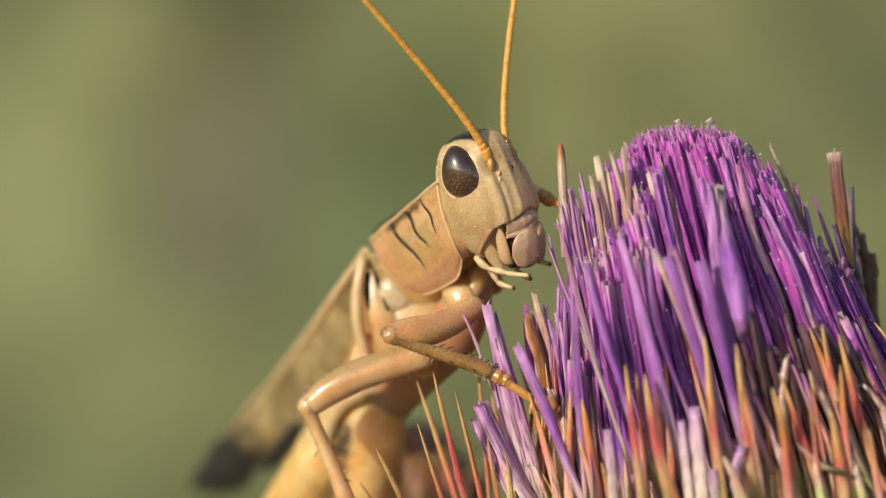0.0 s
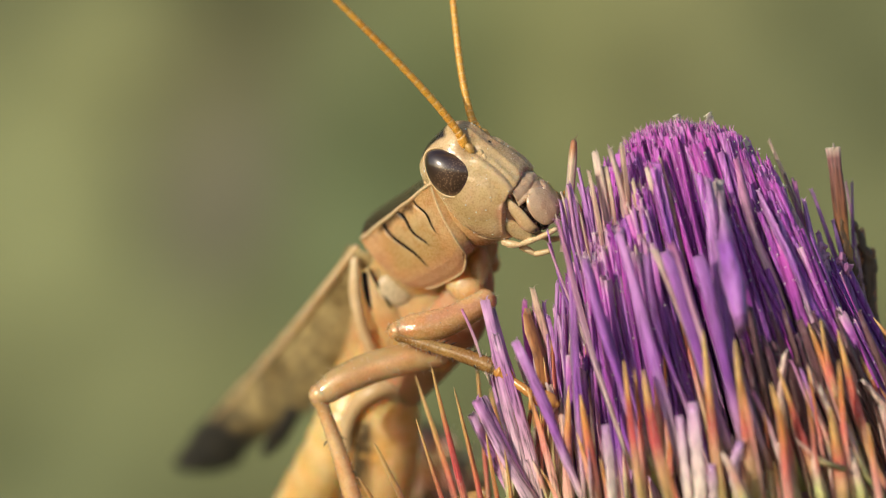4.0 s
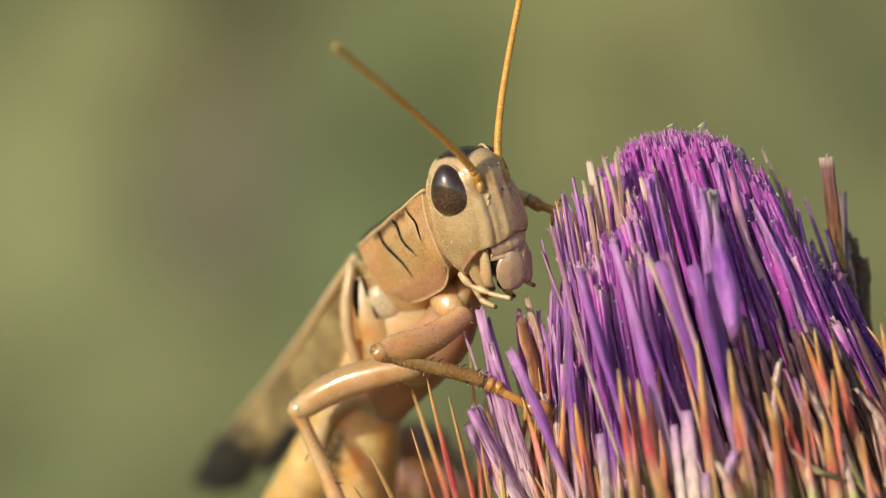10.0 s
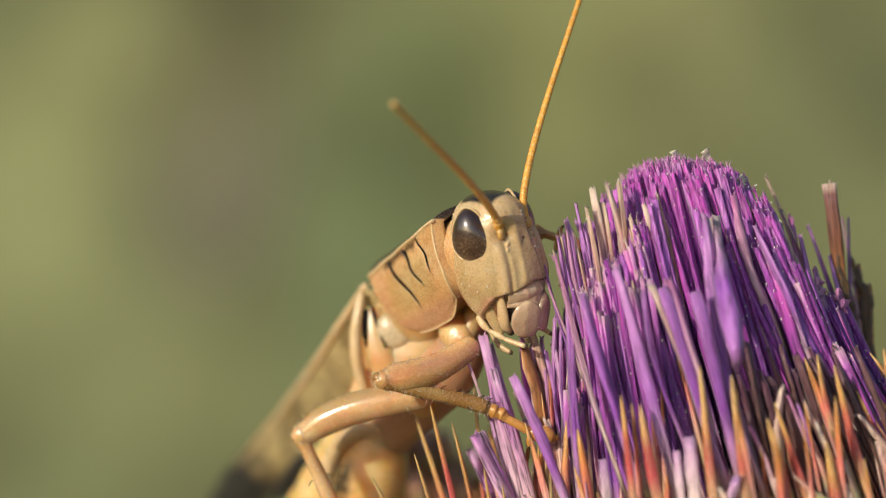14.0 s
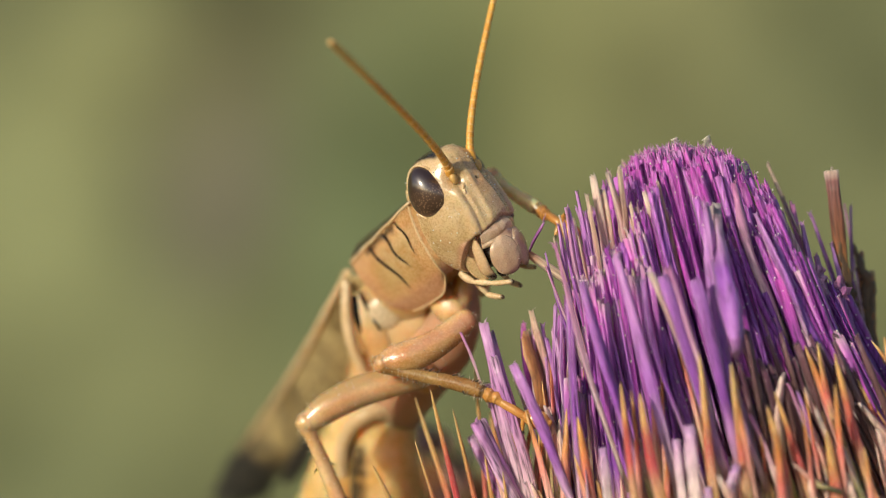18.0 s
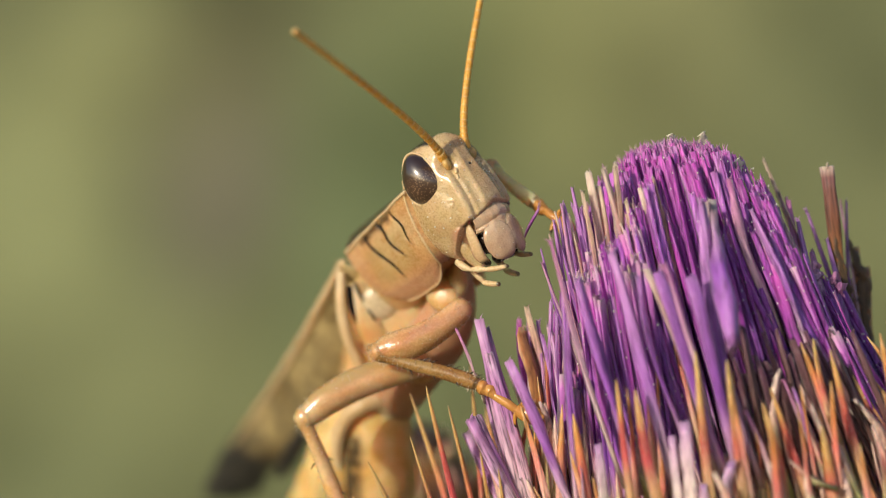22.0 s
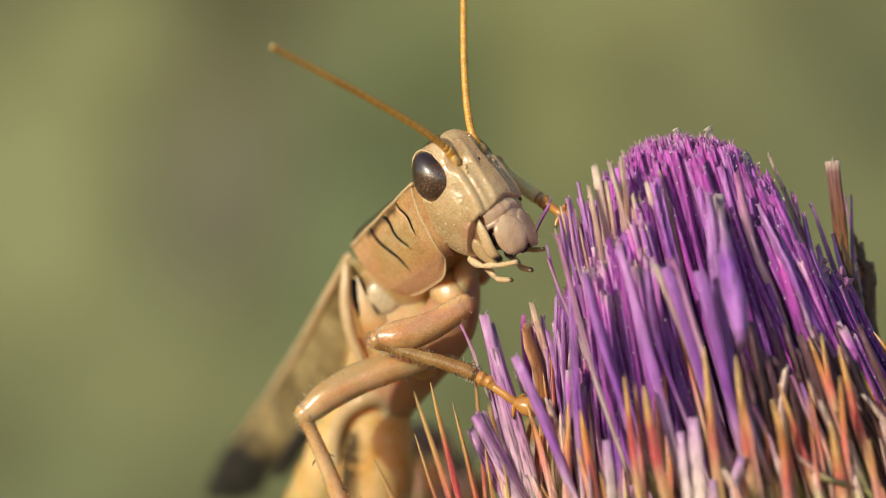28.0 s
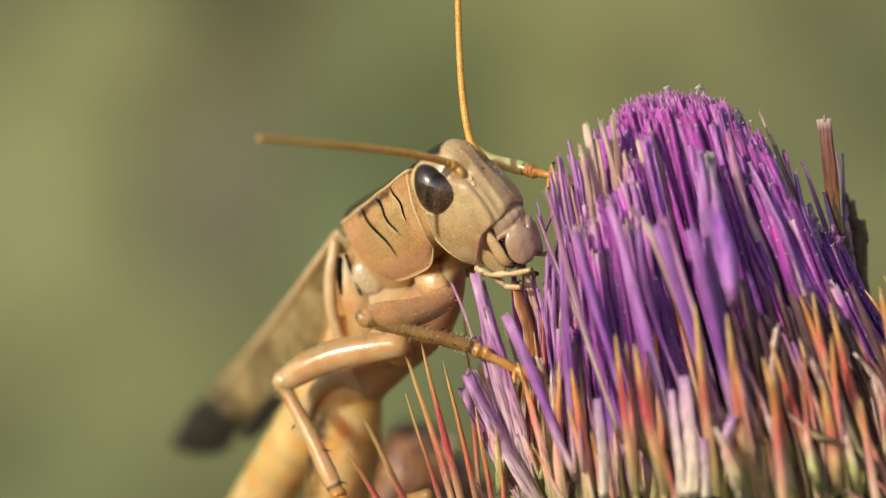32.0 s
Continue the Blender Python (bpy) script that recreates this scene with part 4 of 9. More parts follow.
# -- legs: each limb is built along its own x axis
def limb(name, knots, material, label, up=(0, 0, 1), steps=7, sides=20):
    bm = bmesh.new()
    tube(bm, knots, steps, sides, up=up)
    return part(name, bm, material, hopper, label)


def shin(length, r, thorns, label, skin=None):
    """A thin lower leg along x with a row of dark thorns, a jointed foot, two black-tipped claws and a swollen pad."""
    foot = 0.615 * length
    ob = limb("tibia", [(-0.25, 0, 0.02, r * 0.8, r * 0.8), (0.25, 0, 0.08, r * 0.95, r * 0.9), (0.9, 0, 0.04, r * 0.72, r * 0.72), (foot * 0.5, 0, -0.05, r * 0.82, r * 0.78), (foot * 0.88, 0, -0.03, r * 0.95, r * 0.9), (foot, 0, -0.02, r * 0.82, r * 0.8)], skin or M_SHIN, label)
    mark(ob, lambda c: 0.45 * bump01(c.x, 0.2, foot * 0.55, 1.0) * bump01(c.z, -9, 0.05, 0.3), "olive")
    mark(ob, lambda c: 0.75 * bump01(abs(c.x - foot), -1, 0.10, 0.12))
    for k in range(thorns):
        x = foot * (0.38 + 0.60 * k / max(thorns - 1, 1))
        for sy in (-1, 1):
            bm = bmesh.new()
            z0 = -0.80 * r if sy < 0 or k % 3 else 0.80 * r
            tube(bm, [(x, sy * r * 0.45, z0, 0.050, 0.050), (x + 0.13, sy * (r * 0.45 + 0.08), z0 * 1.35, 0.032, 0.032), (x + 0.26, sy * (r * 0.45 + 0.12), z0 * 1.62, 0.006, 0.006)], 2, 5, ends=False)
            part("thorn", bm, M_SPINE, ob)
    x = foot + 0.04
    # two short lobed joints, then the long slim one
    for L, q, w, sag in ((0.055, 0.80, 0.98, -0.02), (0.050, 0.74, 0.90, -0.06), (0.185, 0.56, 0.60, -0.02)):
        L *= length
        bm = bmesh.new()
        tube(bm, [(x - 0.08, 0, -0.02, r * q * 0.70, r * q * 0.75), (x + L * 0.25, 0, sag, r * q * 0.92, r * q), (x + L * 0.72, 0, sag * 1.6, r * w * 0.92, r * w), (x + L + 0.03, 0, sag, r * w * 0.72, r * w * 0.75)], 5, 18)
        for v in bm.verts:
            v.co += noise.noise_vector(v.co * 2.2 + Vector((L, 0, 0))) * 0.035
        part("tarsus", bm, M_FOOT, ob)
        x += L * 0.96
    bm = bmesh.new()
    tube(bm, [(x - 0.05, 0, -0.02, r * 0.5, r * 0.5), (x + 0.28, 0, -0.05, r * 0.95, r * 0.90), (x + 0.72, 0, -0.10, r * 1.18, r * 1.08), (x + 1.10, 0, -0.16, r * 0.98, r * 0.9), (x + 1.34, 0, -0.20, r * 0.45, r * 0.42)], 6, 24)
    part("foot_pad", bm, M_FOOT, ob, "shiny orange pad of the foot")
    for sz in (-1, 1):
        for name_, kn, m_ in (("claw", [(x, 0, 0.08 * sz, 0.17, 0.15), (x + 0.06, -0.16, 0.42 * sz, 0.14, 0.12), (x + 0.16, -0.26, 0.64 * sz, 0.09, 0.08)], M_FOOT), ("claw_tip", [(x + 0.14, -0.25, 0.60 * sz, 0.088, 0.08), (x + 0.24, -0.30, 0.74 * sz, 0.06, 0.055), (x + 0.36, -0.30, 0.78 * sz, 0.012, 0.012)], M_SPINE)):
            bm = bmesh.new()
            tube(bm, kn, 4, 10, up=(0.2, 1, 0))
            part(name_, bm, m_, ob)
    return ob


NEAR_A, NEAR_B = 4.94, 9.22
MID_A, MID_B = 6.74, 10.65
FAR_A, FAR_B = 5.57, 5.93
front_femur = limb("femur", [(-0.1, 0, -0.05, 0.66, 0.6), (0.9, 0, 0.20, 0.72, 0.66), (2.2, 0, 0.40, 0.80, 0.74), (3.5, 0, 0.32, 0.88, 0.78), (4.3, 0, 0.10, 0.76, 0.66), (NEAR_A, 0, 0, 0.48, 0.44)], M_LEG, "stout tan upper leg")
front_tibia = shin(NEAR_B, 0.44, 9, "brown spiny lower front leg")
# the near shin arches a little, so that the foot dips at its joint
for ob in (front_tibia, *front_tibia.children):
    for v in ob.data.vertices:
        x = v.co.x / MM
        v.co.z -= MM * (0.62 * bump01(x, 3.2, 99, 5.0) if x < 5.7 else max(0.25, 0.62 - 0.15 * (x - 5.7)))
middle_femur = limb("femur", [(-0.1, 0, 0, 0.75, 0.7), (1.4, 0, 0.24, 0.84, 0.80), (3.4, 0, 0.46, 0.88, 0.84), (5.2, 0, 0.36, 0.84, 0.78), (6.2, 0, 0.12, 0.72, 0.66), (MID_A, 0, -0.05, 0.58, 0.54)], M_MID, "stout glossy cream upper middle leg")
middle_tibia = shin(MID_B, 0.52, 3, "glossy cream lower middle leg", M_MID)
far_femur = limb("femur", [(-0.1, 0, 0, 0.62, 0.6), (2.2, 0, 0.2, 0.76, 0.72), (FAR_A, 0, 0, 0.50, 0.48)], M_ABDO, "stout tan upper leg")
far_tibia = shin(FAR_B, 0.42, 0, "smooth yellowish lower front leg", M_ABDO)

for leg_, x_, r_ in ((front_femur, NEAR_A, 0.48), (middle_femur, MID_A, 0.58), (far_femur, FAR_A, 0.55)):
    bm = bmesh.new()
    ball(bm, (x_ - 0.05, 0, 0.02), (r_ * 1.15, 0, 0), (0, r_ * 1.02, 0), (0, 0, r_ * 1.08), 24, 16)
    for v in bm.verts:
        v.co += v.co.normalized() * 0.06 * noise.noise(v.co * 3.0)
    part("knee", bm, M_MID if leg_ is middle_femur else M_LEG, leg_)
for leg_, long_ in ((front_femur, NEAR_A), (middle_femur, MID_A), (far_femur, FAR_A)):
    mark(leg_, lambda c: (0.7 if leg_ is middle_femur else 0.35) * bump01(c.z, 0.62, 9, 0.3), "olive")
    mark(leg_, lambda c: 0.55 * bump01(c.z, -9, -0.1, 0.7) * bump01(noise.noise(c * 0.8), -0.3, 2, 0.5), "cream")
    mark(leg_, lambda c: (0.15 if leg_ is middle_femur else 0.75) * bump01(abs(c.z - 0.15), -1, 0.35, 0.4) * bump01(noise.noise(c * 0.7 + Vector((3, 1, 4))), -0.2, 2, 0.5), "blush")
# hind legs: thick yellow thighs, shins folded under them
HIND = [(650, 668, 8.2), (655, 715, 7.8), (648, 780, 7.8), (632, 860, 8.2), (610, 950, 9.2), (590, 1020, 10)]
bm = bmesh.new()
tube(bm, [(*bod(*p), r, r * 0.85) for p, r in zip(HIND, (1.6, 1.9, 1.95, 1.85, 1.5, 1.2))], 7, 28, up=(1, 0, 0.2))
thigh = part("hind_femur", bm, M_ABDO, hopper, "thick yellow hind thigh with dark bands")
ta, tb = bod(*HIND[0]), bod(*HIND[-1])


def bands(c):
    ax = (tb - ta).normalized()
    t = (c - ta).dot(ax)
    left = (c - ta - ax * t).dot(Vector((-1, -0.3, -0.2)))
    return 0.95 * bump01(left, 1.15, 9, 0.5) * bump01(t, 2.4, 99, 0.8) * (0.55 + 0.45 * bump01(t % 0.9, 0.3, 0.7, 0.3)) * bump01(noise.noise(c * 1.1), -0.4, 2, 0.3)


def root_spot(c):
    a, b = c - bod(606, 765, 6.4), bod(570, 880, 7.0) - bod(606, 765, 6.4)
    k = min(max(a.dot(b) / b.length_squared, 0.0), 1.0)
    off = a - b * k
    off.y *= 0.15
    return 0.92 * bump01(off.length, -1, 0.42, 0.5) * bump01(noise.noise(c * 1.6), -0.45, 2, 0.3)


mark(thigh, lambda c: max(bands(c), root_spot(c)))
bm = bmesh.new()
tube(bm, [(*bod(572, 800, 7.6), 0.25, 0.3), (*bod(580, 752, 7.0), 0.42, 0.42), (*bod(602, 716, 6.4), 0.5, 0.48), (*bod(636, 697, 6.0), 0.55, 0.5), (*bod(664, 702, 6.2), 0.45, 0.45), (*bod(680, 730, 6.6), 0.25, 0.3)], 6, 18, up=(0, -1, 0))
part("trochanter", bm, M_PALE, hopper, "pale ring at the root of the hind thigh")
bm = bmesh.new()
tube(bm, [(*bod(592, 1028, 8.4), 0.6, 0.6), (*bod(650, 985, 6.4), 0.45, 0.45), (*bod(720, 930, 4.5), 0.42, 0.42), (*bod(790, 905, 3.0), 0.4, 0.4)], 6, 14)
part("hind_tibia", bm, M_SHIN, hopper)
bm = bmesh.new()
tube(bm, [(*bod(682, 690, 9.0), 0.7, 0.6), (*bod(682, 735, 9.2), 1.0, 0.9), (*bod(676, 800, 9.6), 1.1, 1.0), (*bod(668, 870, 10.5), 1.1, 1.0), (*bod(648, 960, 12.0), 0.8, 0.7)], 7, 24, up=(0.8, 0, 0.5))
part("hind_femur", bm, M_ABDO, hopper)

# -- fine hairs on face, feelers and legs, and dust on the face
hr = random.Random(5)


def bristles(parent, spots, length, name="hair"):
    """Short pale hairs that stand off the skin: (place, outward) pairs."""
    bm = bmesh.new()
    for p, o in spots:
        p, o = Vector(p), Vector(o).normalized()
        L = length * hr.uniform(0.5, 1.2)
        side = Vector((hr.gauss(0, 1), hr.gauss(0, 1), hr.gauss(0, 1))) * 0.25 * L
        tube(bm, [(*p, 0.020, 0.020), (*(p + o * L * 0.6 + side * 0.4), 0.014, 0.014), (*(p + o * L + side), 0.003, 0.003)], 1, 4, up=(0.3, 0.5, 0.8), ends=False)
    ob = part(name, bm, M_HAIR, parent, "fine pale hairs")
    tagged(ob, kind="stuff")


def skin_spots(ob, count, keep):
    """Random vertices of a part, with their outward normals, in mm."""
    vs = [v for v in ob.data.vertices if keep(v.co / MM)]
    return [(v.co / MM, v.normal) for v in hr.sample(vs, min(count, len(vs)))]


bristles(head, skin_spots(head, 110, lambda c: c.x > 0.4 and c.z < 3.2), 0.13)
bristles(labrum, skin_spots(labrum, 40, lambda c: c.x > -0.2), 0.14)
for leg_, n_ in ((front_femur, 60), (front_tibia, 150), (middle_femur, 50), (middle_tibia, 60)):
    bristles(leg_, skin_spots(leg_, n_ + 40, lambda c: True), 0.22)
# white grains on the face: dust, and stand-ins for the skin's tiny glints
bm = bmesh.new()
for p, o in skin_spots(head, 190, lambda c: c.y < 1.0 and c.z < 3.3):
    r = hr.choice((0.012, 0.016, 0.022, 0.030, 0.042))
    ball(bm, p + o * r * 0.5, (r, 0, 0), (0, r, 0), (0, 0, r), 6, 4)
dust = part("dust", bm, M_DUST, head, "white dust grains, some in place of glints")
tagged(dust, kind="stuff")

# ---------------------------------------------------------------- the thistle
FLOWER = at(1390, 1120, 2.0)                   # top of the stalk under the flower head
thistle = new("thistle")
tagged(thistle, "purple thistle flower head with drying florets on a tall stalk", "thistle")


def flo(u, v, d=0.0):
    return at(u, v, d) - FLOWER


rng = random.Random(11)


def strand_mesh(name, length, knots, sides, lobes, material, bend, twist=0.0, rib=0.72, wave=0.0, flat=0.75):
    """One floret or bract along z; knots: (part of the length, radius); lobes: split tips."""
    bm = bmesh.new()
    rings = []
    for t, r in knots:
        x = (bend * t * t + wave * math.sin(3.1 * t)) * length * 0.10
        y = wave * math.sin(4.2 * t + bend) * length * 0.08
        ring = []
        for j in range(sides):
            a = 2 * math.pi * j / sides
            g = r * (1.0 if j % 2 else rib)
            ring.append(Vector((x + g * math.cos(a + twist * t), y + flat * g * math.sin(a + twist * t), t * length)))
        rings.append(ring)
    loft(bm, rings, cap=True)
    if lobes:
        x = (bend + wave * math.sin(3.1)) * length * 0.10
        r = knots[-1][1]
        for k in range(lobes):
            a = 2 * math.pi * k / lobes + rng.uniform(-0.4, 0.4)
            o = Vector((math.cos(a), 0.8 * math.sin(a), 0))
            L = rng.uniform(0.15, 0.55)
            p = Vector((x, 0, length * 0.99)) + o * r * 0.7
            s = Vector((-o.y, o.x, 0)) * r * 0.45
            q = p + o * L * 0.22 + Vector((0, 0, L))
            vs = [bm.verts.new(c) for c in (p - s, p + s, p - o * r * 0.35, q)]
            for tri in ((0, 1, 3), (1, 2, 3), (2, 0, 3)):
                bm.faces.new([vs[i] for i in tri])
    me = bpy.data.meshes.new(name)
    bmesh.ops.recalc_face_normals(bm, faces=bm.faces)
    bmesh.ops.scale(bm, vec=(MM, MM, MM), verts=bm.verts)
    bm.to_mesh(me)
    bm.free()
    me.polygons.foreach_set("use_smooth", [True] * len(me.polygons))
    me.materials.append(material)
    return me


def floret_mesh(length, r, material, lobes=5, tip=0.8, stout_foot=0.8):
    """One withered floret along z: a thin folded tube that wanders a little and ends in pointed lobes."""
    bm = bmesh.new()
    sides, n = 9, 10
    folds = [rng.choice((0.30, 0.45, 0.8, 1.0, 1.1)) for _ in range(sides)]
    flat, twist, ph = rng.uniform(0.45, 0.85), rng.uniform(-0.9, 0.9), rng.uniform(0, 6.28)
    bow, wander = rng.uniform(-0.022, 0.022), rng.uniform(0.001, 0.007)
    rings, mid = [], []
    for i in range(n + 1):
        t = i / n
        c = Vector((bow * 4 * t * (1 - t) + wander * math.sin(7.5 * t + ph), wander * math.sin(5.3 * t + 2 * ph), 0)) * length
        g = r * (stout_foot + (1 - stout_foot) * min(1, t * 1.6)) * (1.0 if t < 0.8 else 1 - (1 - tip) * (t - 0.8) / 0.2) * (1 + 0.10 * math.sin(19 * t + ph))
        mid.append(c + Vector((0, 0, t * length)))
        ring = []
        for j in range(sides):
            a = 2 * math.pi * j / sides
            q = g * (folds[j] + 0.16 * math.sin(6 * t + 2.3 * j + ph))
            x, y = q * math.cos(a), q * flat * math.sin(a)
            w = twist * t
            ring.append(mid[-1] + Vector((x * math.cos(w) - y * math.sin(w), x * math.sin(w) + y * math.cos(w), 0)))
        rings.append(ring)
    loft(bm, rings, cap=True)
    for k in range(lobes):
        a = 2 * math.pi * k / max(lobes, 1) + rng.uniform(-0.5, 0.5)
        o = Vector((math.cos(a), flat * math.sin(a), 0))
        L = rng.choice((0.12, 0.20, 0.32, 0.5))
        p = mid[-1] + o * r * tip * 0.5 - Vector((0, 0, 0.15))
        s = Vector((-o.y, o.x, 0)) * r * 0.40
        m_ = p + o * L * 0.10 + Vector((0, 0, L * 0.6))
        q = p + o * L * rng.uniform(0.1, 0.7) + Vector((rng.gauss(0, 0.06), rng.gauss(0, 0.06), L))
        vs = [bm.verts.new(c) for c in (p - s, p + s, p - o * r * 0.3, m_ - s * 0.7, m_ + s * 0.7, m_ - o * r * 0.2, q)]
        for f in ((0, 1, 4, 3), (1, 2, 5, 4), (2, 0, 3, 5), (3, 4, 6), (4, 5, 6), (5, 3, 6)):
            bm.faces.new([vs[i] for i in f])
    me = bpy.data.meshes.new("floret")
    bmesh.ops.recalc_face_normals(bm, faces=bm.faces)
    bmesh.ops.scale(bm, vec=(MM, MM, MM), verts=bm.verts)
    bm.to_mesh(me)
    bm.free()
    me.polygons.foreach_set("use_smooth", [True] * len(me.polygons))
    me.materials.append(material)
    return me


LEN = 17.0
FLORETS = [floret_mesh(LEN, rng.uniform(0.20, 0.27), M_FLORET, 5, rng.uniform(0.75, 1.05)) for k in range(30)]
DRYS = [floret_mesh(LEN, rng.uniform(0.18, 0.24), M_DRY, 4, rng.uniform(0.7, 1.0)) for k in range(10)]
BRACTS = [strand_mesh("bract", 11.0, [(0, 0.29), (0.25, 0.30), (0.55, 0.27), (0.78, 0.20), (0.93, 0.12), (1.0, 0.03)], 8, 0, M_BRACT, (k - 2.5) * 0.35, 0.6, rng.uniform(0.55, 0.85), rng.uniform(-0.25, 0.25), rng.uniform(0.5, 0.85)) for k in range(6)]
SPIKES = [strand_mesh("bract", 11.0, [(0, 0.30), (0.3, 0.31), (0.55, 0.27), (0.74, 0.21), (0.88, 0.15), (0.96, 0.09), (0.99, 0.05), (1.0, 0.012)], 10, 0, M_SPIKE, (k - 1.5) * 0.3, 0.5, 0.86, 0.12 * (k - 1.5), 0.75) for k in range(4)]
CHAFF = [strand_mesh("bract", 11.0, [(0, 0.34), (0.4, 0.36), (0.75, 0.26), (0.95, 0.16), (1.0, 0.08)], 8, 3, M_CHAFF, (k - 1.5) * 0.6, 0.8, 0.5, rng.uniform(-0.4, 0.4)) for k in range(4)]
SINGLES = [[floret_mesh(LEN, rng.uniform(0.22, 0.27), m_, 5, rng.uniform(0.5, 0.8), 0.6) for k in range(4)] for m_ in (M_VIOLET, M_DRY, M_ROSY)]
BROWNS = [strand_mesh("bract", 12.0, [(0, 0.30), (0.25, 0.42), (0.5, 0.36), (0.75, 0.40), (0.92, 0.30), (1.0, 0.16)], 8, 3, M_BROWN, (k - 0.5) * 0.5, 0.9, 0.6, 0.25, 0.35) for k in range(2)]


PETALS = [floret_mesh(LEN, 0.34, M_PETAL, 6, rng.uniform(0.7, 1.0), 1.5) for k in range(3)]


def strand(name, me, foot, tip, length, wide=1.0, roll=0.0):
    """Stand a shared strand mesh from foot to tip, in the thistle's mm."""
    ob = new(name, me)
    ob.parent = thistle
    d = tip - foot
    q = d.to_track_quat("Z", "Y").to_matrix().to_4x4()
    ob.matrix_basis = Matrix.Translation(foot * MM) @ q @ Matrix.Rotation(roll, 4, "Z") @ Matrix.Diagonal((wide, wide, d.length / length, 1))
    return ob


# core of the flower head, stalk
bm = bmesh.new()
tube(bm, [(0, 1.0, 0, 3.0, 3.0), (0, 1.8, 2.5, 6.0, 9.6), (-0.2, 2.0, 5.5, 6.9, 11.2), (-0.6, 2.0, 8.0, 6.3, 10.2), (-1.4, 2.0, 9.6, 4.4, 7.0)], 6, 28, up=(0, 1, 0))
part("flower_base", bm, M_GREEN, thistle, "green scaly cup under the florets")
bm = bmesh.new()
foot_z = -(HEIGHT + FLOWER.z) - 15
tube(bm, [(8, 14, foot_z, 4.0, 4.0), (2, 6, foot_z * 0.5, 3.2, 3.2), (-0.5, 1, foot_z * 0.12, 2.6, 2.6), (0, 0, 0.5, 3.0, 3.0)], 8, 16, up=(1, 0, 0))
part("stalk", bm, M_GREEN, thistle, "long ribbed green stalk")

# florets stand in a disc and close towards the top; those deep in the tuft are one mesh
CROWN = flo(1210, 238, 1.2)
golden = math.pi * (3 - math.sqrt(5))


def rooted(rho, an):
    """Foot and tip of a floret that stands at that part of the disc's radius and that bearing."""
    cx, cy = math.cos(an), math.sin(an)
    foot = Vector((12.0 * rho * cx - 0.5, (9.6 if cy > 0 else 5.6) * rho * cy, 9.6 - 3.6 * rho * rho))
    ox = (6.8 if cx < 0 else 11.8 * rho ** 0.5) * rho * cx
    fall = 13.0 * max(0.0, rho - 0.42) ** 1.5 + 0.48 * min(max(0.0, ox - 1.6), 3.2) + 0.42 * max(0.0, ox - 4.8) + 0.50 * max(0.0, -ox - 1.6) + (0.02 if ox > 0 else 0.035) * ox * ox
    return foot, CROWN + Vector((ox, (7.0 if cy > 0 else 4.2) * rho * cy, -fall))


# bundles: neighbours stick together and end at one height
clumper = random.Random(23)
BUNDLES = []
for k in range(150):
    rho = math.sqrt((k + 0.5) / 150)
    foot, tip = rooted(rho, k * golden + 0.7)
    low = clumper.choice((0.0, 0.3, 0.8, 1.5, 2.6, 5.0)) * max(0.0, rho - 0.35) * 1.5
    BUNDLES.append((foot, tip + Vector((clumper.gauss(0, 0.55), clumper.gauss(-0.1, 0.55), -low)), clumper.random()))
count = 4600
picked = 0
inner_co, inner_faces, inner_mat, outer_co = [], [], [], []
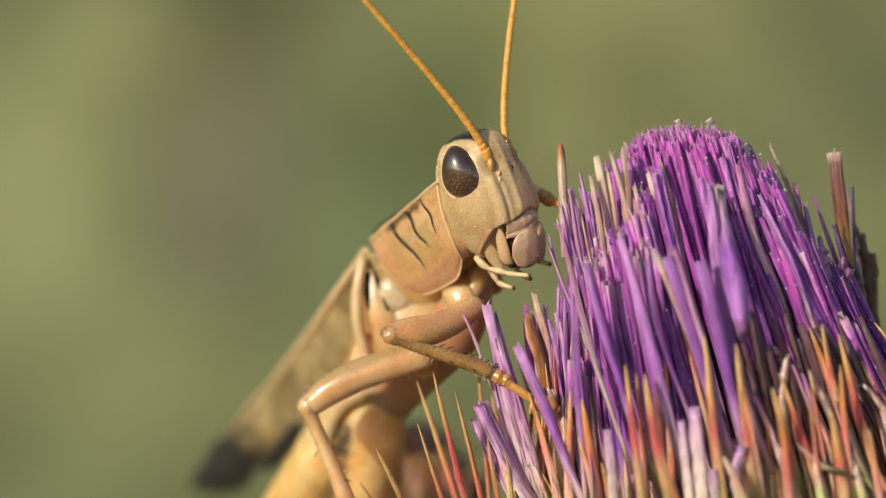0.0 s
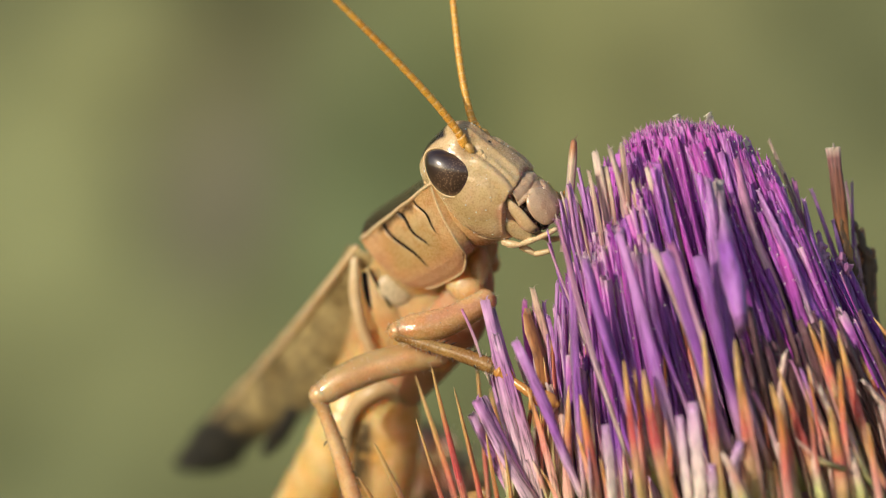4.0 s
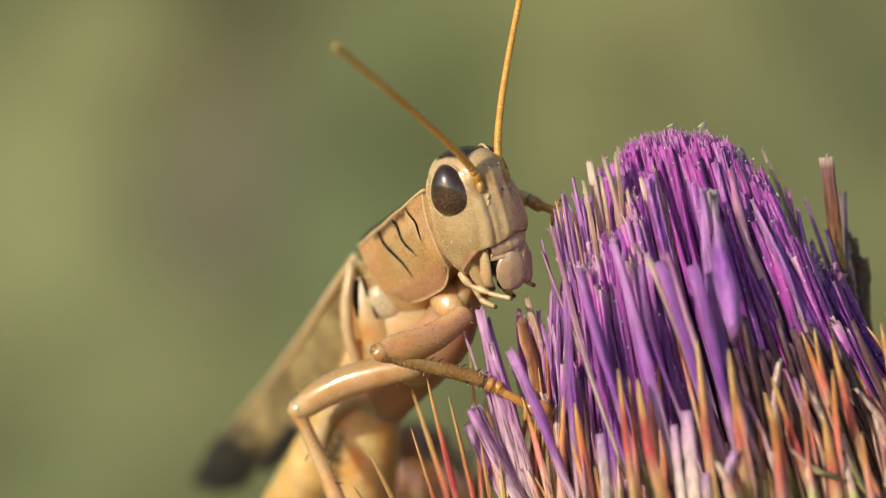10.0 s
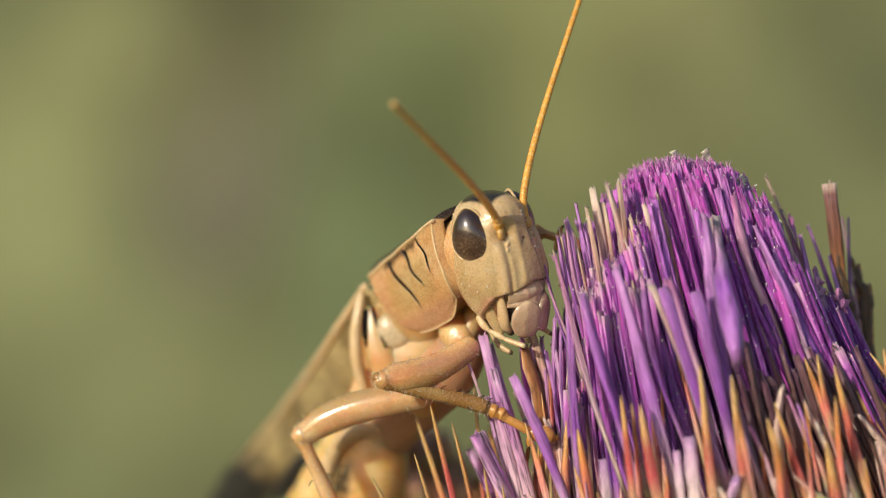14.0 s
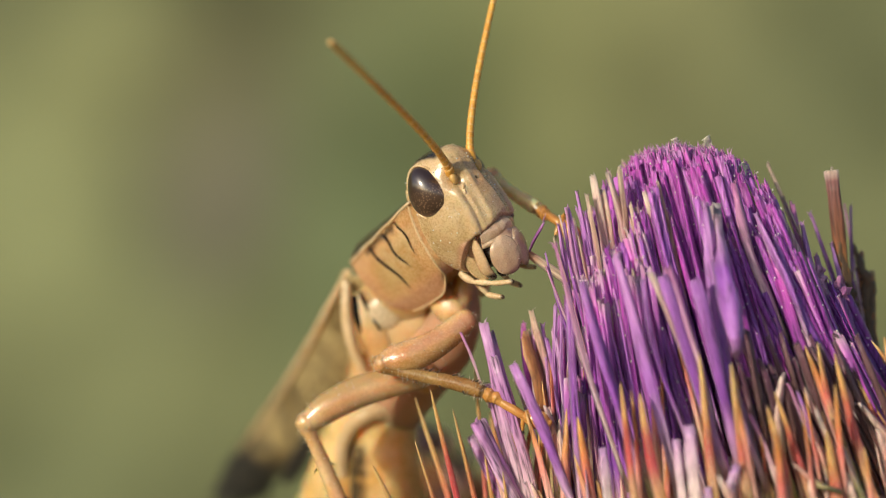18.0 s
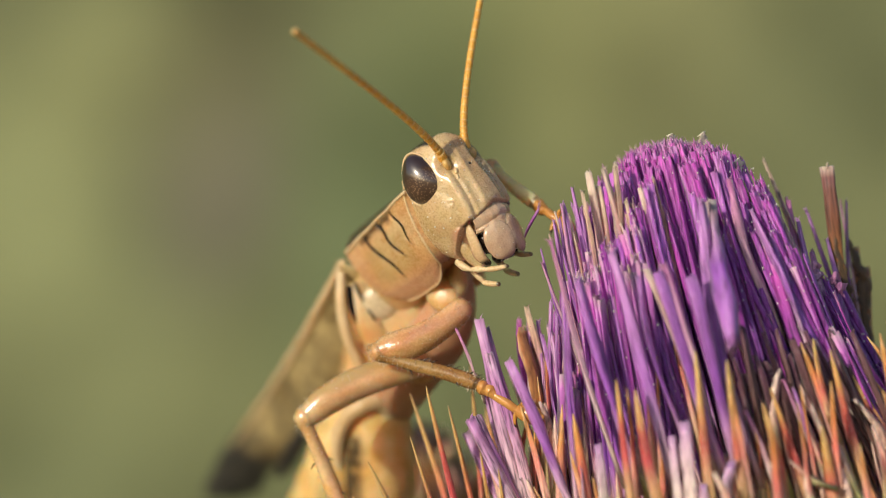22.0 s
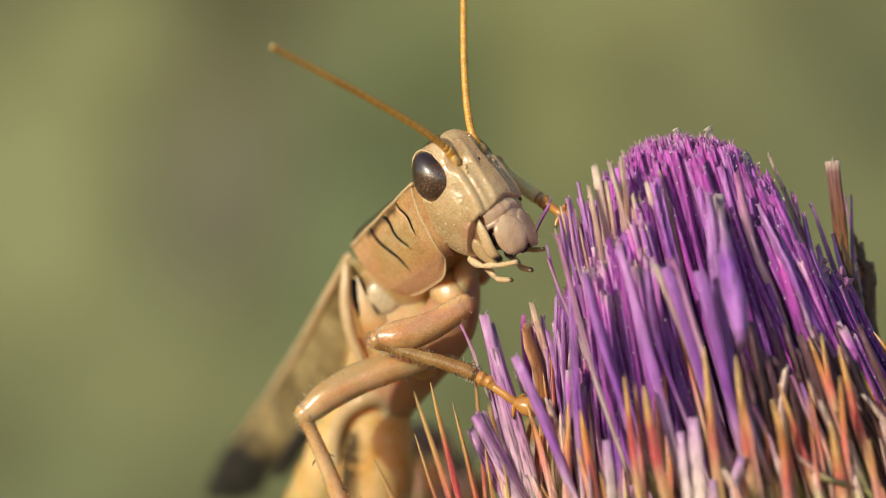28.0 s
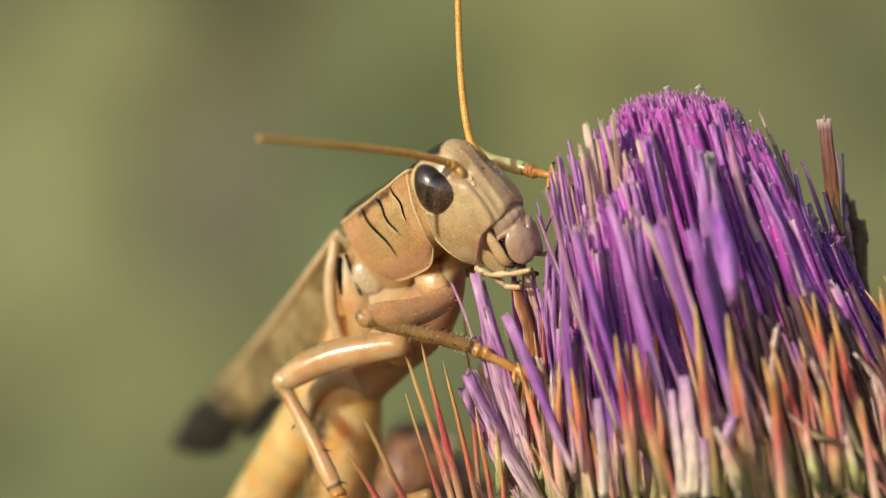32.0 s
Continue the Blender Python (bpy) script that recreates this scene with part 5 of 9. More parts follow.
for k in range(count):
    rho = math.sqrt((k + 0.5) / count)
    an = k * golden + rng.uniform(-0.25, 0.25)
    cx, cy = math.cos(an), math.sin(an)
    foot, tip = rooted(rho, an)
    if cx > 0.15 and cy < -0.05 and rho > 0.80 and rng.random() < 0.82:
        continue
    if rho > 0.58 and cy < -0.2 and abs(foot.x + 1.3) < 1.8 and rng.random() < 0.93:
        continue
    b_foot, b_tip, b_kind = min(BUNDLES, key=lambda q: (q[0] - foot).length_squared)
    if rho > 0.45:
        hold = min(0.80, 2.4 * (rho - 0.45) + 0.2)
        away = (foot - b_foot).length
        tip = tip.lerp(b_tip + (foot - b_foot) * 0.34, hold)
        if b_kind < 0.12 and rho > 0.6 and rng.random() < 0.8:
            continue
        if rho > 0.6 and away > 0.95 and rng.random() < 0.5:
            continue
        if rng.random() < 0.12:
            tip.z -= rng.uniform(0.8, 5.0) * (rho - 0.3)
    tip += Vector((rng.gauss(0, 0.22), rng.gauss(0, 0.22), rng.uniform(-0.9, 0.25)))
    if cx < 0:
        tip.x = max(tip.x, flo(988, 400).x + rng.gauss(0, 0.25))
    faded = noise.noise(Vector((foot.x * 0.40, foot.y * 0.40, 30.0))) + 0.12 * (cx < 0 and cy < 0 and rho > 0.5)
    dry = rng.random() < (0.025 + 0.15 * max(0.0, faded))
    me = rng.choice(DRYS if dry else FLORETS)
    wide, roll = rng.choice((0.55, 0.7, 0.85, 1.0)) * rng.uniform(0.9, 1.15), rng.uniform(0, 6.28)
    if rho > 0.62:
        wide = rng.choice((0.32, 0.42, 0.55, 0.7, 0.9, 1.2)) * rng.uniform(0.9, 1.15)
    if cy < -0.15 and rho > 0.80 and picked < 275 and wide > 0.5:
        ob = strand("floret", me, foot, tip, LEN, wide, roll)
        outer_co += [ob.matrix_basis @ v.co for v in me.vertices]
        picked += 1
    else:
        d = tip - foot
        m_ = Matrix.Translation(foot * MM) @ d.to_track_quat("Z", "Y").to_matrix().to_4x4() @ Matrix.Rotation(roll, 4, "Z") @ Matrix.Diagonal((wide, wide, d.length / LEN, 1))
        base = len(inner_co)
        inner_co += [(m_ @ v.co)[:] for v in me.vertices]
        inner_faces += [[base + i for i in p.vertices] for p in me.polygons]
        inner_mat += [dry] * len(me.polygons)
inner = bpy.data.meshes.new("floret_tuft")
inner.from_pydata(inner_co, [], inner_faces)
inner.materials.append(M_TUFT)
inner.materials.append(M_TUFT_DRY)
inner.polygons.foreach_set("material_index", [int(i) for i in inner_mat])
inner.polygons.foreach_set("use_smooth", [True] * len(inner_faces))
tuft = new("floret_tuft", inner)
tuft.parent = thistle
tagged(tuft, "dense tuft of purple florets", kind="stuff")

# pollen grains and bits of floss that cling to the florets
bm = bmesh.new()
front = {}
for c in outer_co + [Vector(c) for c in inner_co]:
    cell = (int(c.x * 2500), int(c.z * 2500))
    if cell not in front or c.y < front[cell].y:
        front[cell] = c
crest = max(c.z for c in front.values()) - 0.0012
outer = [c / MM for c in front.values() if 0.010 < c.z < crest]
for k in range(2200):
    p = rng.choice(outer) + Vector((rng.gauss(0, 0.03), rng.gauss(-0.03, 0.03), rng.gauss(0, 0.03)))
    r = rng.choice((0.014, 0.018, 0.022, 0.028, 0.036, 0.046))
    long_ = r * rng.uniform(0.8, 1.6)
    if k % 5 < 3:
        ball(bm, p, (r, 0, 0), (0, r, 0), (0, 0, long_), 6, 4)
pollen = part("pollen", bm, M_DUST, thistle, "pale pollen grains on the florets")
tagged(pollen, kind="stuff")

# single florets that stand out of the tuft: (foot u, v, d), (tip u, v, d), kind, width
VIVID, DRY, ROSY = 0, 1, 2


def stand_out(rows):
    for f_, t_, kind_, w in rows:
        strand("floret", SINGLES[kind_][rng.randrange(4)], flo(*f_), flo(*t_), LEN, w, rng.uniform(0, 6.28))


# on the flank away from the insect
stand_out([((1560, 800, 2), (1362, 258, 2.5), DRY, 0.75), ((1575, 780, 2), (1392, 315, 1.5), DRY, 0.7), ((1600, 800, 3), (1440, 350, 2.5), VIVID, 0.7), ((1500, 760, 1), (1405, 330, 1.5), ROSY, 0.8),
           ((1520, 740, 1), (1425, 365, 1), VIVID, 0.9), ((1540, 740, 0), (1450, 420, 0.5), ROSY, 0.9), ((1550, 760, 1), (1480, 400, 2), VIVID, 0.8), ((1560, 700, 4), (1500, 335, 4), ROSY, 0.5)])
# over the front
stand_out([((1405, 590, -1.4), (1300, 292, -1.9), ROSY, 1.3), ((1272, 330, -2.6), (1312, 588, -6.6), VIVID, 2.3), ((1290, 820, -4.4), (1195, 440, -5.0), ROSY, 1.5), ((1330, 840, -4.4), (1238, 462, -5.2), VIVID, 1.7),
           ((1360, 840, -4.4), (1250, 330, -3.6), VIVID, 1.8), ((1290, 820, -3.9), (1160, 450, -5.0), DRY, 1.2), ((1240, 820, -3.9), (1146, 462, -5.1), VIVID, 1.5), ((1300, 830, -4.4), (1180, 455, -5.3), VIVID, 1.6)])
stand_out([((1120, 840, -3.2), (988, 402, -3.8), ROSY, 1.2), ((1150, 850, -3.0), (1040, 470, -4.0), VIVID, 1.4), ((1210, 850, -4.4), (1100, 420, -4.2), VIVID, 1.6),
           ((1455, 615, -2.4), (1345, 345, -2.0), VIVID, 1.2), ((1530, 700, -2.2), (1375, 392, -1.8), VIVID, 1.2), ((1560, 740, -1.6), (1400, 440, -1.4), ROSY, 1.1)])
# faded ones in a bundle, and crumbled ones on the crest
stand_out([((1096 + 15 * k + 16 * math.sin(2.7 * k), 660 - 10 * k, -0.4), (1046 + 13 * k + 8 * math.sin(3.3 * k), 312 - 34 * math.sin(0.5 * k) + 22 * math.sin(4.1 * k), -2.3 + 0.3 * (k % 3)), DRY, 0.85 + 0.25 * (k % 3)) for k in range(6)])
stand_out([((1200 + 30 * k, 640 - 40 * k, -0.6), (1122 + 26 * k, 330 - 24 * k, -2.2), DRY, 0.8) for k in range(2)])
stand_out([((1170 + 48 * k, 430, 1.5), (1156 + 48 * k, 250 - 14 * math.sin(0.9 * k), 1.6), DRY, 0.95) for k in range(4)])
# a loose group towards the insect, before its far foot
stand_out([((1050 + 5 * k, 660, -0.4), (970 + 8 * k + 7 * math.sin(3.7 * k), 416 - 9 * k + 38 * math.sin(2.1 * k), -1.0 - 0.12 * (k % 4)), (VIVID, ROSY, VIVID, DRY)[k % 4], 0.38 + 0.12 * (k % 3)) for k in range(11)])
for k in range(9):
    strand("floret", SINGLES[VIVID if k % 4 else DRY][k % 4], flo(1076 + 4 * k, 640, -0.2), flo(996 + 6.5 * k, 350 + 16 * math.sin(2.3 * k), -0.8 - 0.1 * (k % 3)), LEN, 0.55 + 0.13 * (k % 3), 0.7 * k)
# beside the insect's mouth
stand_out([((1040, 905, -2.2), (915, 612, -3.0), VIVID, 1.3), ((872, 690, 0.3), (822, 556, -0.2), ROSY, 0.40), ((968, 740, 1.0), (948, 536, 1.0), ROSY, 0.9)])
stand_out([((1002 + 9 * k, 890, 1.2 - 0.9 * k), (966 + 11 * k, 545 - 18 * k + 40 * (k % 2), 1.2 - 0.9 * k), VIVID, 0.85 + 0.1 * (k % 3)) for k in range(6)])

# one dry floret that the feeding insect later topples against the tuft
TOPPLE = flo(1000, 455, 0.6)
toppling = strand("floret", strand_mesh("floret", 6.0, [(0, 0.28), (0.3, 0.30), (0.6, 0.27), (0.85, 0.25), (0.97, 0.19), (1.0, 0.12)], 8, 4, M_PALE_FLORET, 0.1, 0.6, 0.66, 0.1), TOPPLE, TOPPLE + Vector((0, 0, 6.0)), 6.0)

# a torn-off floret that the insect plucks from the tuft and keeps at its mouth
M_TORN = plant_mat("torn_floret", [(0.0, rgb(0.10, 0.02, 0.07)), (0.6, rgb(0.26, 0.05, 0.28)), (1.0, rgb(0.46, 0.20, 0.48))], [(0.0, rgb(0.10, 0.02, 0.07)), (0.6, rgb(0.26, 0.05, 0.28)), (1.0, rgb(0.46, 0.20, 0.48))], 1.8)
scrap = new("torn_floret", strand_mesh("torn_floret", 1.75, [(0, 0.08), (0.25, 0.11), (0.6, 0.12), (0.85, 0.13), (1.0, 0.07)], 8, 3, M_TORN, 0.5, 1.2, 0.6, 0.4))
tagged(scrap, "small torn purple floret at the insect's mouth", "petal")

# broad pale florets that fan out over the rim towards the insect
for f_, t_, w in [((962, 945, 0.0), (860, 540, -0.2), 1.1), ((968, 945, 0.4), (874, 556, 0.3), 0.9), ((1000, 990, -0.4), (846, 716, -1.0), 1.2), ((1006, 994, -0.1), (858, 712, -0.5), 1.0), ((975, 985, 1.2), (838, 742, 2.2), 1.1)]:
    strand("floret", PETALS[rng.randrange(3)], flo(*f_), flo(*t_), LEN, w, rng.uniform(0, 6.28))
# a loose fringe between these and the tuft
fringe = random.Random(5)
for f_, t_, set_, w in [((990, 760, 0.6), (945, 518, 0.9), DRYS, 1.25), ((982, 790, 1.4), (930, 540, 1.9), FLORETS, 0.8), ((1010, 850, -0.8), (986, 548, -0.6), PETALS, 0.75), ((1000, 860, 0.2), (972, 600, 0.3), PETALS, 0.6),
                        ((966, 930, -0.3), (880, 600, -0.4), PETALS, 0.95), ((955, 940, 0.6), (868, 650, 0.5), PETALS, 0.9), ((985, 900, 0.8), (938, 690, 0.6), PETALS, 0.6), ((1000, 930, 0.9), (915, 640, 1.6), DRYS, 0.9)]:
    strand("floret", set_[fringe.randrange(3)], flo(*f_), flo(*t_), LEN, w, fringe.uniform(0, 6.28))
for k in range(16):
    f_ = (905 + 9 * k + fringe.uniform(-5, 5), 930, fringe.uniform(-0.6, 1.6))
    t_ = (f_[0] - fringe.uniform(0, 28), fringe.uniform(700, 830), f_[2] + fringe.uniform(-0.5, 0.5))
    strand("bract", (BRACTS if k % 3 else CHAFF)[fringe.randrange(2)], flo(*f_), flo(*t_), 11.0, fringe.uniform(0.6, 1.1), fringe.uniform(0, 6.28))
# stout red and cream bracts below them, and a withered brown one between
for f_, t_, w, set_ in [((978, 900, -0.8), (1012, 712, -1.2), 0.9, BRACTS), ((1042, 900, -1.5), (1030, 600, -1.6), 1.1, CHAFF), ((1060, 900, -1.8), (1042, 622, -2.0), 0.9, BRACTS), ((946, 900, 0.5), (953, 735, 0.4), 0.9, BRACTS),
                        ((905, 910, 0.8), (888, 790, 0.6), 1.1, CHAFF), ((1010, 905, -0.4), (1000, 760, -0.6), 1.2, CHAFF), ((968, 720, 0.9), (957, 566, 1.0), 1.7, BROWNS)]:
    strand("bract", set_[rng.randrange(2)], flo(*f_), flo(*t_), 11.0, w, rng.uniform(0, 6.28))

# the hollow on the flank: short florets coloured dark brown for its shade, with a few faded ones over them
flank = random.Random(23)
M_HOLLOW_SHADE = plant_mat("hollow_shade_floret", [(0.0, rgb(0.16, 0.055, 0.035)), (0.6, rgb(0.085, 0.032, 0.040)), (1.0, rgb(0.12, 0.040, 0.075))], [(0.0, rgb(0.20, 0.085, 0.050)), (0.6, rgb(0.12, 0.055, 0.050)), (1.0, rgb(0.16, 0.075, 0.095))], 17.0, streak=0.5)
HOLLOW_FLORETS = [floret_mesh(LEN, 0.25, M_HOLLOW_SHADE, 5, 0.7, 0.8) for k in range(5)]
M_BLANCHED = plant_mat("blanched_floret", [(0.0, rgb(0.78, 0.66, 0.52)), (0.5, rgb(0.80, 0.62, 0.58)), (1.0, rgb(0.52, 0.26, 0.58))], [(0.0, rgb(0.80, 0.70, 0.50)), (0.5, rgb(0.78, 0.60, 0.62)), (1.0, rgb(0.58, 0.32, 0.58))], 17.0, granules=0.3)
PALE = [floret_mesh(LEN, 0.26, M_BLANCHED, 5, 0.8, 1.1) for k in range(3)]
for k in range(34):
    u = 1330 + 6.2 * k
    strand("floret", HOLLOW_FLORETS[k % 5], flo(u + 45 + 0.35 * (u - 1330), 840, -4.0 + 0.008 * (u - 1330)), flo(u - 16 + flank.gauss(0, 6), 612 + flank.uniform(-62, 50), -3.9 + 0.008 * (u - 1330) + flank.uniform(-0.3, 0.3)), LEN, flank.uniform(0.8, 1.35), flank.uniform(0, 6.28))
for f_, t_, w in [((1500, 850, -3.6), (1402, 648, -3.9), 0.8), ((1478, 832, -3.9), (1420, 662, -4.1), 0.6), ((1555, 735, -2.6), (1395, 585, -2.9), 0.7), ((1395, 850, -4.6), (1338, 700, -4.4), 0.7)]:
    strand("floret", SINGLES[2 if w > 0.65 else 0][flank.randrange(4)], flo(*f_), flo(*t_), LEN, w, flank.uniform(0, 6.28))
for f_, t_, w in [((1242, 940, -5.6), (1228, 720, -5.8), 1.4), ((1222, 940, -5.4), (1205, 745, -5.6), 0.9), ((1330, 940, -5.8), (1308, 790, -6.0), 1.2), ((1090, 940, -4.6), (1075, 760, -4.6), 1.1), ((1268, 940, -5.6), (1262, 830, -5.8), 1.0)]:
    strand("floret", PALE[flank.randrange(3)], flo(*f_), flo(*t_), LEN, w, flank.uniform(0, 6.28))
# stout orange-tipped bracts over the front
for f_, t_, w in [((1145, 930, -5.0), (1108, 645, -5.0), 1.0), ((1200, 930, -5.4), (1159, 660, -5.5), 1.15), ((1290, 930, -5.4), (1258, 592, -5.6), 1.0), ((1345, 930, -5.4), (1296, 610, -5.6), 1.2), ((1412, 930, -5.0), (1353, 688, -5.0), 1.2),
                  ((1474, 920, -4.8), (1381, 660, -4.9), 1.1), ((1500, 760, -3.8), (1447, 575, -3.9), 0.9), ((1566, 890, -3.8), (1484, 592, -4.0), 1.3), ((1500, 930, -4.8), (1466, 728, -4.9), 1.3), ((1605, 800, -2.4), (1522, 640, -2.6), 1.1)]:
    strand("bract", SPIKES[flank.randrange(4)], flo(*f_), flo(*t_), 11.0, w, flank.uniform(0, 6.28))
for f_, t_, w in [((1570, 890, -4.6), (1488, 755, -5.2), 0.9), ((1500, 838, -5.4), (1410, 788, -5.6), 0.6), ((1468, 925, -5.6), (1420, 812, -5.8), 1.0), ((1340, 940, -5.9), (1308, 800, -6.1), 1.1), ((1420, 930, -5.6), (1385, 790, -5.6), 0.9), ((1540, 930, -4.6), (1505, 800, -4.8), 1.0)]:
    strand("bract", CHAFF[flank.randrange(4)], flo(*f_), flo(*t_), 11.0, w, flank.uniform(0, 6.28))

# spiny bracts round the cup
for k in range(150):
    an = 2 * math.pi * ((k * 0.618034) % 1.0)
    tier = rng.random()
    cx, cy = math.cos(an), math.sin(an)
    foot = Vector(((12.6 + 1.0 * (1 - tier)) * cx, ((9.8 if cy > 0 else 6.0) + 0.9 * (1 - tier)) * cy, 1.5 + 5.5 * tier))
    lean = 0.6 - 1.5 * tier
    L = rng.uniform(6.5, 12.5) if cy < 0 else rng.uniform(7.5, 11.0)
    tip = foot + Vector((lean * cx * 2.0 - 4.2 * max(cx, 0) - 1.3 + rng.gauss(0, 0.5), lean * cy * 2.0 + rng.gauss(0, 0.4), L))
    if k % 4 == 3:
        tip = foot + (tip - foot) * rng.uniform(0.55, 0.85) + Vector((rng.gauss(0, 0.8), rng.gauss(0, 0.6), 0))
    strand("bract", rng.choice(CHAFF if k % 4 == 3 else BRACTS), foot, tip, 11.0, rng.uniform(0.7, 1.35), rng.uniform(0, 6.28))
# more of them, shorter, crowd the flank away from the insect
for k in range(64):
    an = rng.uniform(-0.95 if k % 3 == 0 else -0.60, 0.06) * math.pi
    cx, cy = math.cos(an), math.sin(an)
    tier = rng.random()
    foot = Vector((12.2 * cx, 1.0 + 6.6 * cy, 3.0 + 5.0 * tier))
    tip = foot + Vector((-2.2 * max(cx, 0) - 0.8 + rng.gauss(0, 0.9), rng.gauss(-0.3, 0.7), rng.uniform(2.5, 7.5)))
    strand("bract", rng.choice(BRACTS if k % 3 == 1 else CHAFF), foot, tip, 11.0, rng.uniform(0.6, 1.4), rng.uniform(0, 6.28))
# free spines on the flank towards the insect, and the dry brown ones at the back
SPINES = [((855, 1060, 2.0), (733, 675, 3.5), 0.85), ((868, 1060, 1.0), (780, 655, 0.2), 0.8), ((888, 1060, 1.5), (812, 690, 1.0), 0.8), ((838, 1060, 0.5), (742, 748, 0.2), 0.7), ((800, 1060, -1), (655, 800, -3), 0.8),
          ((880, 1060, 3), (842, 600, 3.5), 0.7), ((770, 1060, -1), (640, 850, -2), 0.75), ((905, 1060, 2), (868, 770, 1.5), 0.8), ((920, 1060, 0), (900, 800, -1), 0.8)]
for f_, t_, w in SPINES:
    strand("bract", SPIKES[rng.randrange(4)], flo(*f_), flo(*t_), 11.0, 0.95 * w, rng.uniform(0, 6.28))
for f_, t_, w in [((1560, 660, 4), (1518, 415, 4.5), 0.9), ((1572, 660, 4.5), (1538, 450, 5), 0.8)]:
    strand("bract", BROWNS[rng.randrange(2)], flo(*f_), flo(*t_), 12.0, w, rng.uniform(0, 6.28))


def ragged(name, knots, material, label, seed, crumple=0.10, fray=0.35):
    """A crumpled dry strip along knots (place, half width), with torn edges and some thickness."""
    rnd = random.Random(seed)
    bm = bmesh.new()
    path = smooth_row([(*flo(*p), w) for p, w in knots], 7)
    grid = []
    for i, q in enumerate(path):
        c, w = Vector(q[:3]), q[3]
        a, b = Vector(path[max(i - 1, 0)][:3]), Vector(path[min(i + 1, len(path) - 1)][:3])
        side = (b - a).cross(Vector((0.25, -1, 0))).normalized()
        row = []
        for j in range(-3, 4):
            torn = 1 + fray * rnd.uniform(-1, 1) if abs(j) == 3 else 1.0
            o = c + side * w * j / 3 * torn + Vector((0, -0.25 * w * (1 - (j / 3) ** 2), 0))
            row.append(bm.verts.new(o + noise.noise_vector(o * 2.6) * crumple + noise.noise_vector(o * 7) * crumple * 0.4))
        grid.append(row)
    for a, b in zip(grid, grid[1:]):
        for j in range(6):
            bm.faces.new((a[j], b[j], b[j + 1], a[j + 1]))
    shell(bm, 0.05)
    return part(name, bm, material, thistle, label)


# the thick withered floret that towers over the flank, and the ragged strip behind it
M_TOWER = plant_mat("brown_floret", [(0.0, rgb(0.20, 0.075, 0.025)), (0.55, rgb(0.27, 0.11, 0.026)), (0.75, rgb(0.22, 0.080, 0.042)), (0.95, rgb(0.21, 0.085, 0.080)), (1.0, rgb(0.66, 0.50, 0.42))], [(0.0, rgb(0.22, 0.085, 0.03)), (0.55, rgb(0.30, 0.13, 0.032)), (0.75, rgb(0.24, 0.095, 0.05)), (0.95, rgb(0.22, 0.095, 0.09)), (1.0, rgb(0.66, 0.50, 0.42))], 17.0, streak=0.6)
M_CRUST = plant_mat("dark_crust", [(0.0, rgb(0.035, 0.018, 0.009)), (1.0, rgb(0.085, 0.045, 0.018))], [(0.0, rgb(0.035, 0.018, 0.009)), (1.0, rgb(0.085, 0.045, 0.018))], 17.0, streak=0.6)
M_FRAYED = plant_mat("frayed_floret", [(0.0, rgb(0.72, 0.56, 0.44)), (1.0, rgb(0.80, 0.70, 0.56))], [(0.0, rgb(0.72, 0.56, 0.44)), (1.0, rgb(0.80, 0.70, 0.56))], 17.0, streak=0.4)
TOWER = floret_mesh(LEN, 0.36, M_TOWER, 6, 1.0, 0.8)
strand("floret", TOWER, flo(1522, 660, 2.6), flo(1474, 270, 2.2), LEN, 1.15, 0.4)
strand("floret", TOWER, flo(1545, 640, 3.3), flo(1484, 386, 3.0), LEN, 0.6, 2.0)
strand("floret", SINGLES[VIVID][1], flo(1538, 640, 3.6), flo(1508, 332, 3.4), LEN, 0.5, 1.0)
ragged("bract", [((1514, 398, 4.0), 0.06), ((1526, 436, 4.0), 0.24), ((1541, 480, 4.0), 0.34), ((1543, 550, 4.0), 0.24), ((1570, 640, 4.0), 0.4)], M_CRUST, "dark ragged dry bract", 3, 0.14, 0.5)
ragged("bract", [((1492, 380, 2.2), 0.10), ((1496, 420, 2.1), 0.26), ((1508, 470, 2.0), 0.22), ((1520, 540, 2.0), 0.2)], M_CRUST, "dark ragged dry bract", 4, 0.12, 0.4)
# curled pink tips below them
for u, v, d in ((1456, 450, -0.3), (1462, 468, -0.4), (1492, 470, 0.6), (1503, 486, 0.7)):
    ragged("floret", [((u + 5, v + 14, d), 0.10), ((u - 4, v + 2, d - 0.3), 0.15), ((u + 2, v - 7, d - 0.1), 0.18), ((u + 8, v - 1, d + 0.2), 0.10)], M_ROSY, "curled pink floret tip", int(u), 0.16, 0.6)
# pale frayed tips on the crest
for u, v, d, tall in ((1207, 246, 0.6, 34), (1262, 244, 0.8, 34), (1160, 268, 0.2, 26), (1232, 244, 0.8, 18), (1322, 286, 0.4, 28)):
    ragged("floret", [((u + 3, v + 26, d), 0.14), ((u, v, d), 0.20), ((u - 2, v - tall * 0.6, d - 0.1), 0.24), ((u - 7, v - tall, d - 0.4), 0.20)], M_FRAYED, "pale frayed floret tip", int(u), 0.12, 0.6)

# ---------------------------------------------------------------- a withered flower head behind, out of focus
withered = new("dried_thistle")
withered.location = at(735, 905, 26.0) * MM
withered.location.z += HEIGHT * MM
tagged(withered, "withered brown thistle head on a thin dry stalk", "thistle")
bm = bmesh.new()
tube(bm, [(0, 0, -3.5, 1.2, 1.2), (0, 0, -1.5, 3.4, 3.4), (0, 0, 1.2, 3.6, 3.6), (0, 0, 3.4, 2.4, 2.4)], 5, 20, up=(1, 0, 0))
part("seed_cup", bm, M_BROWN, withered)
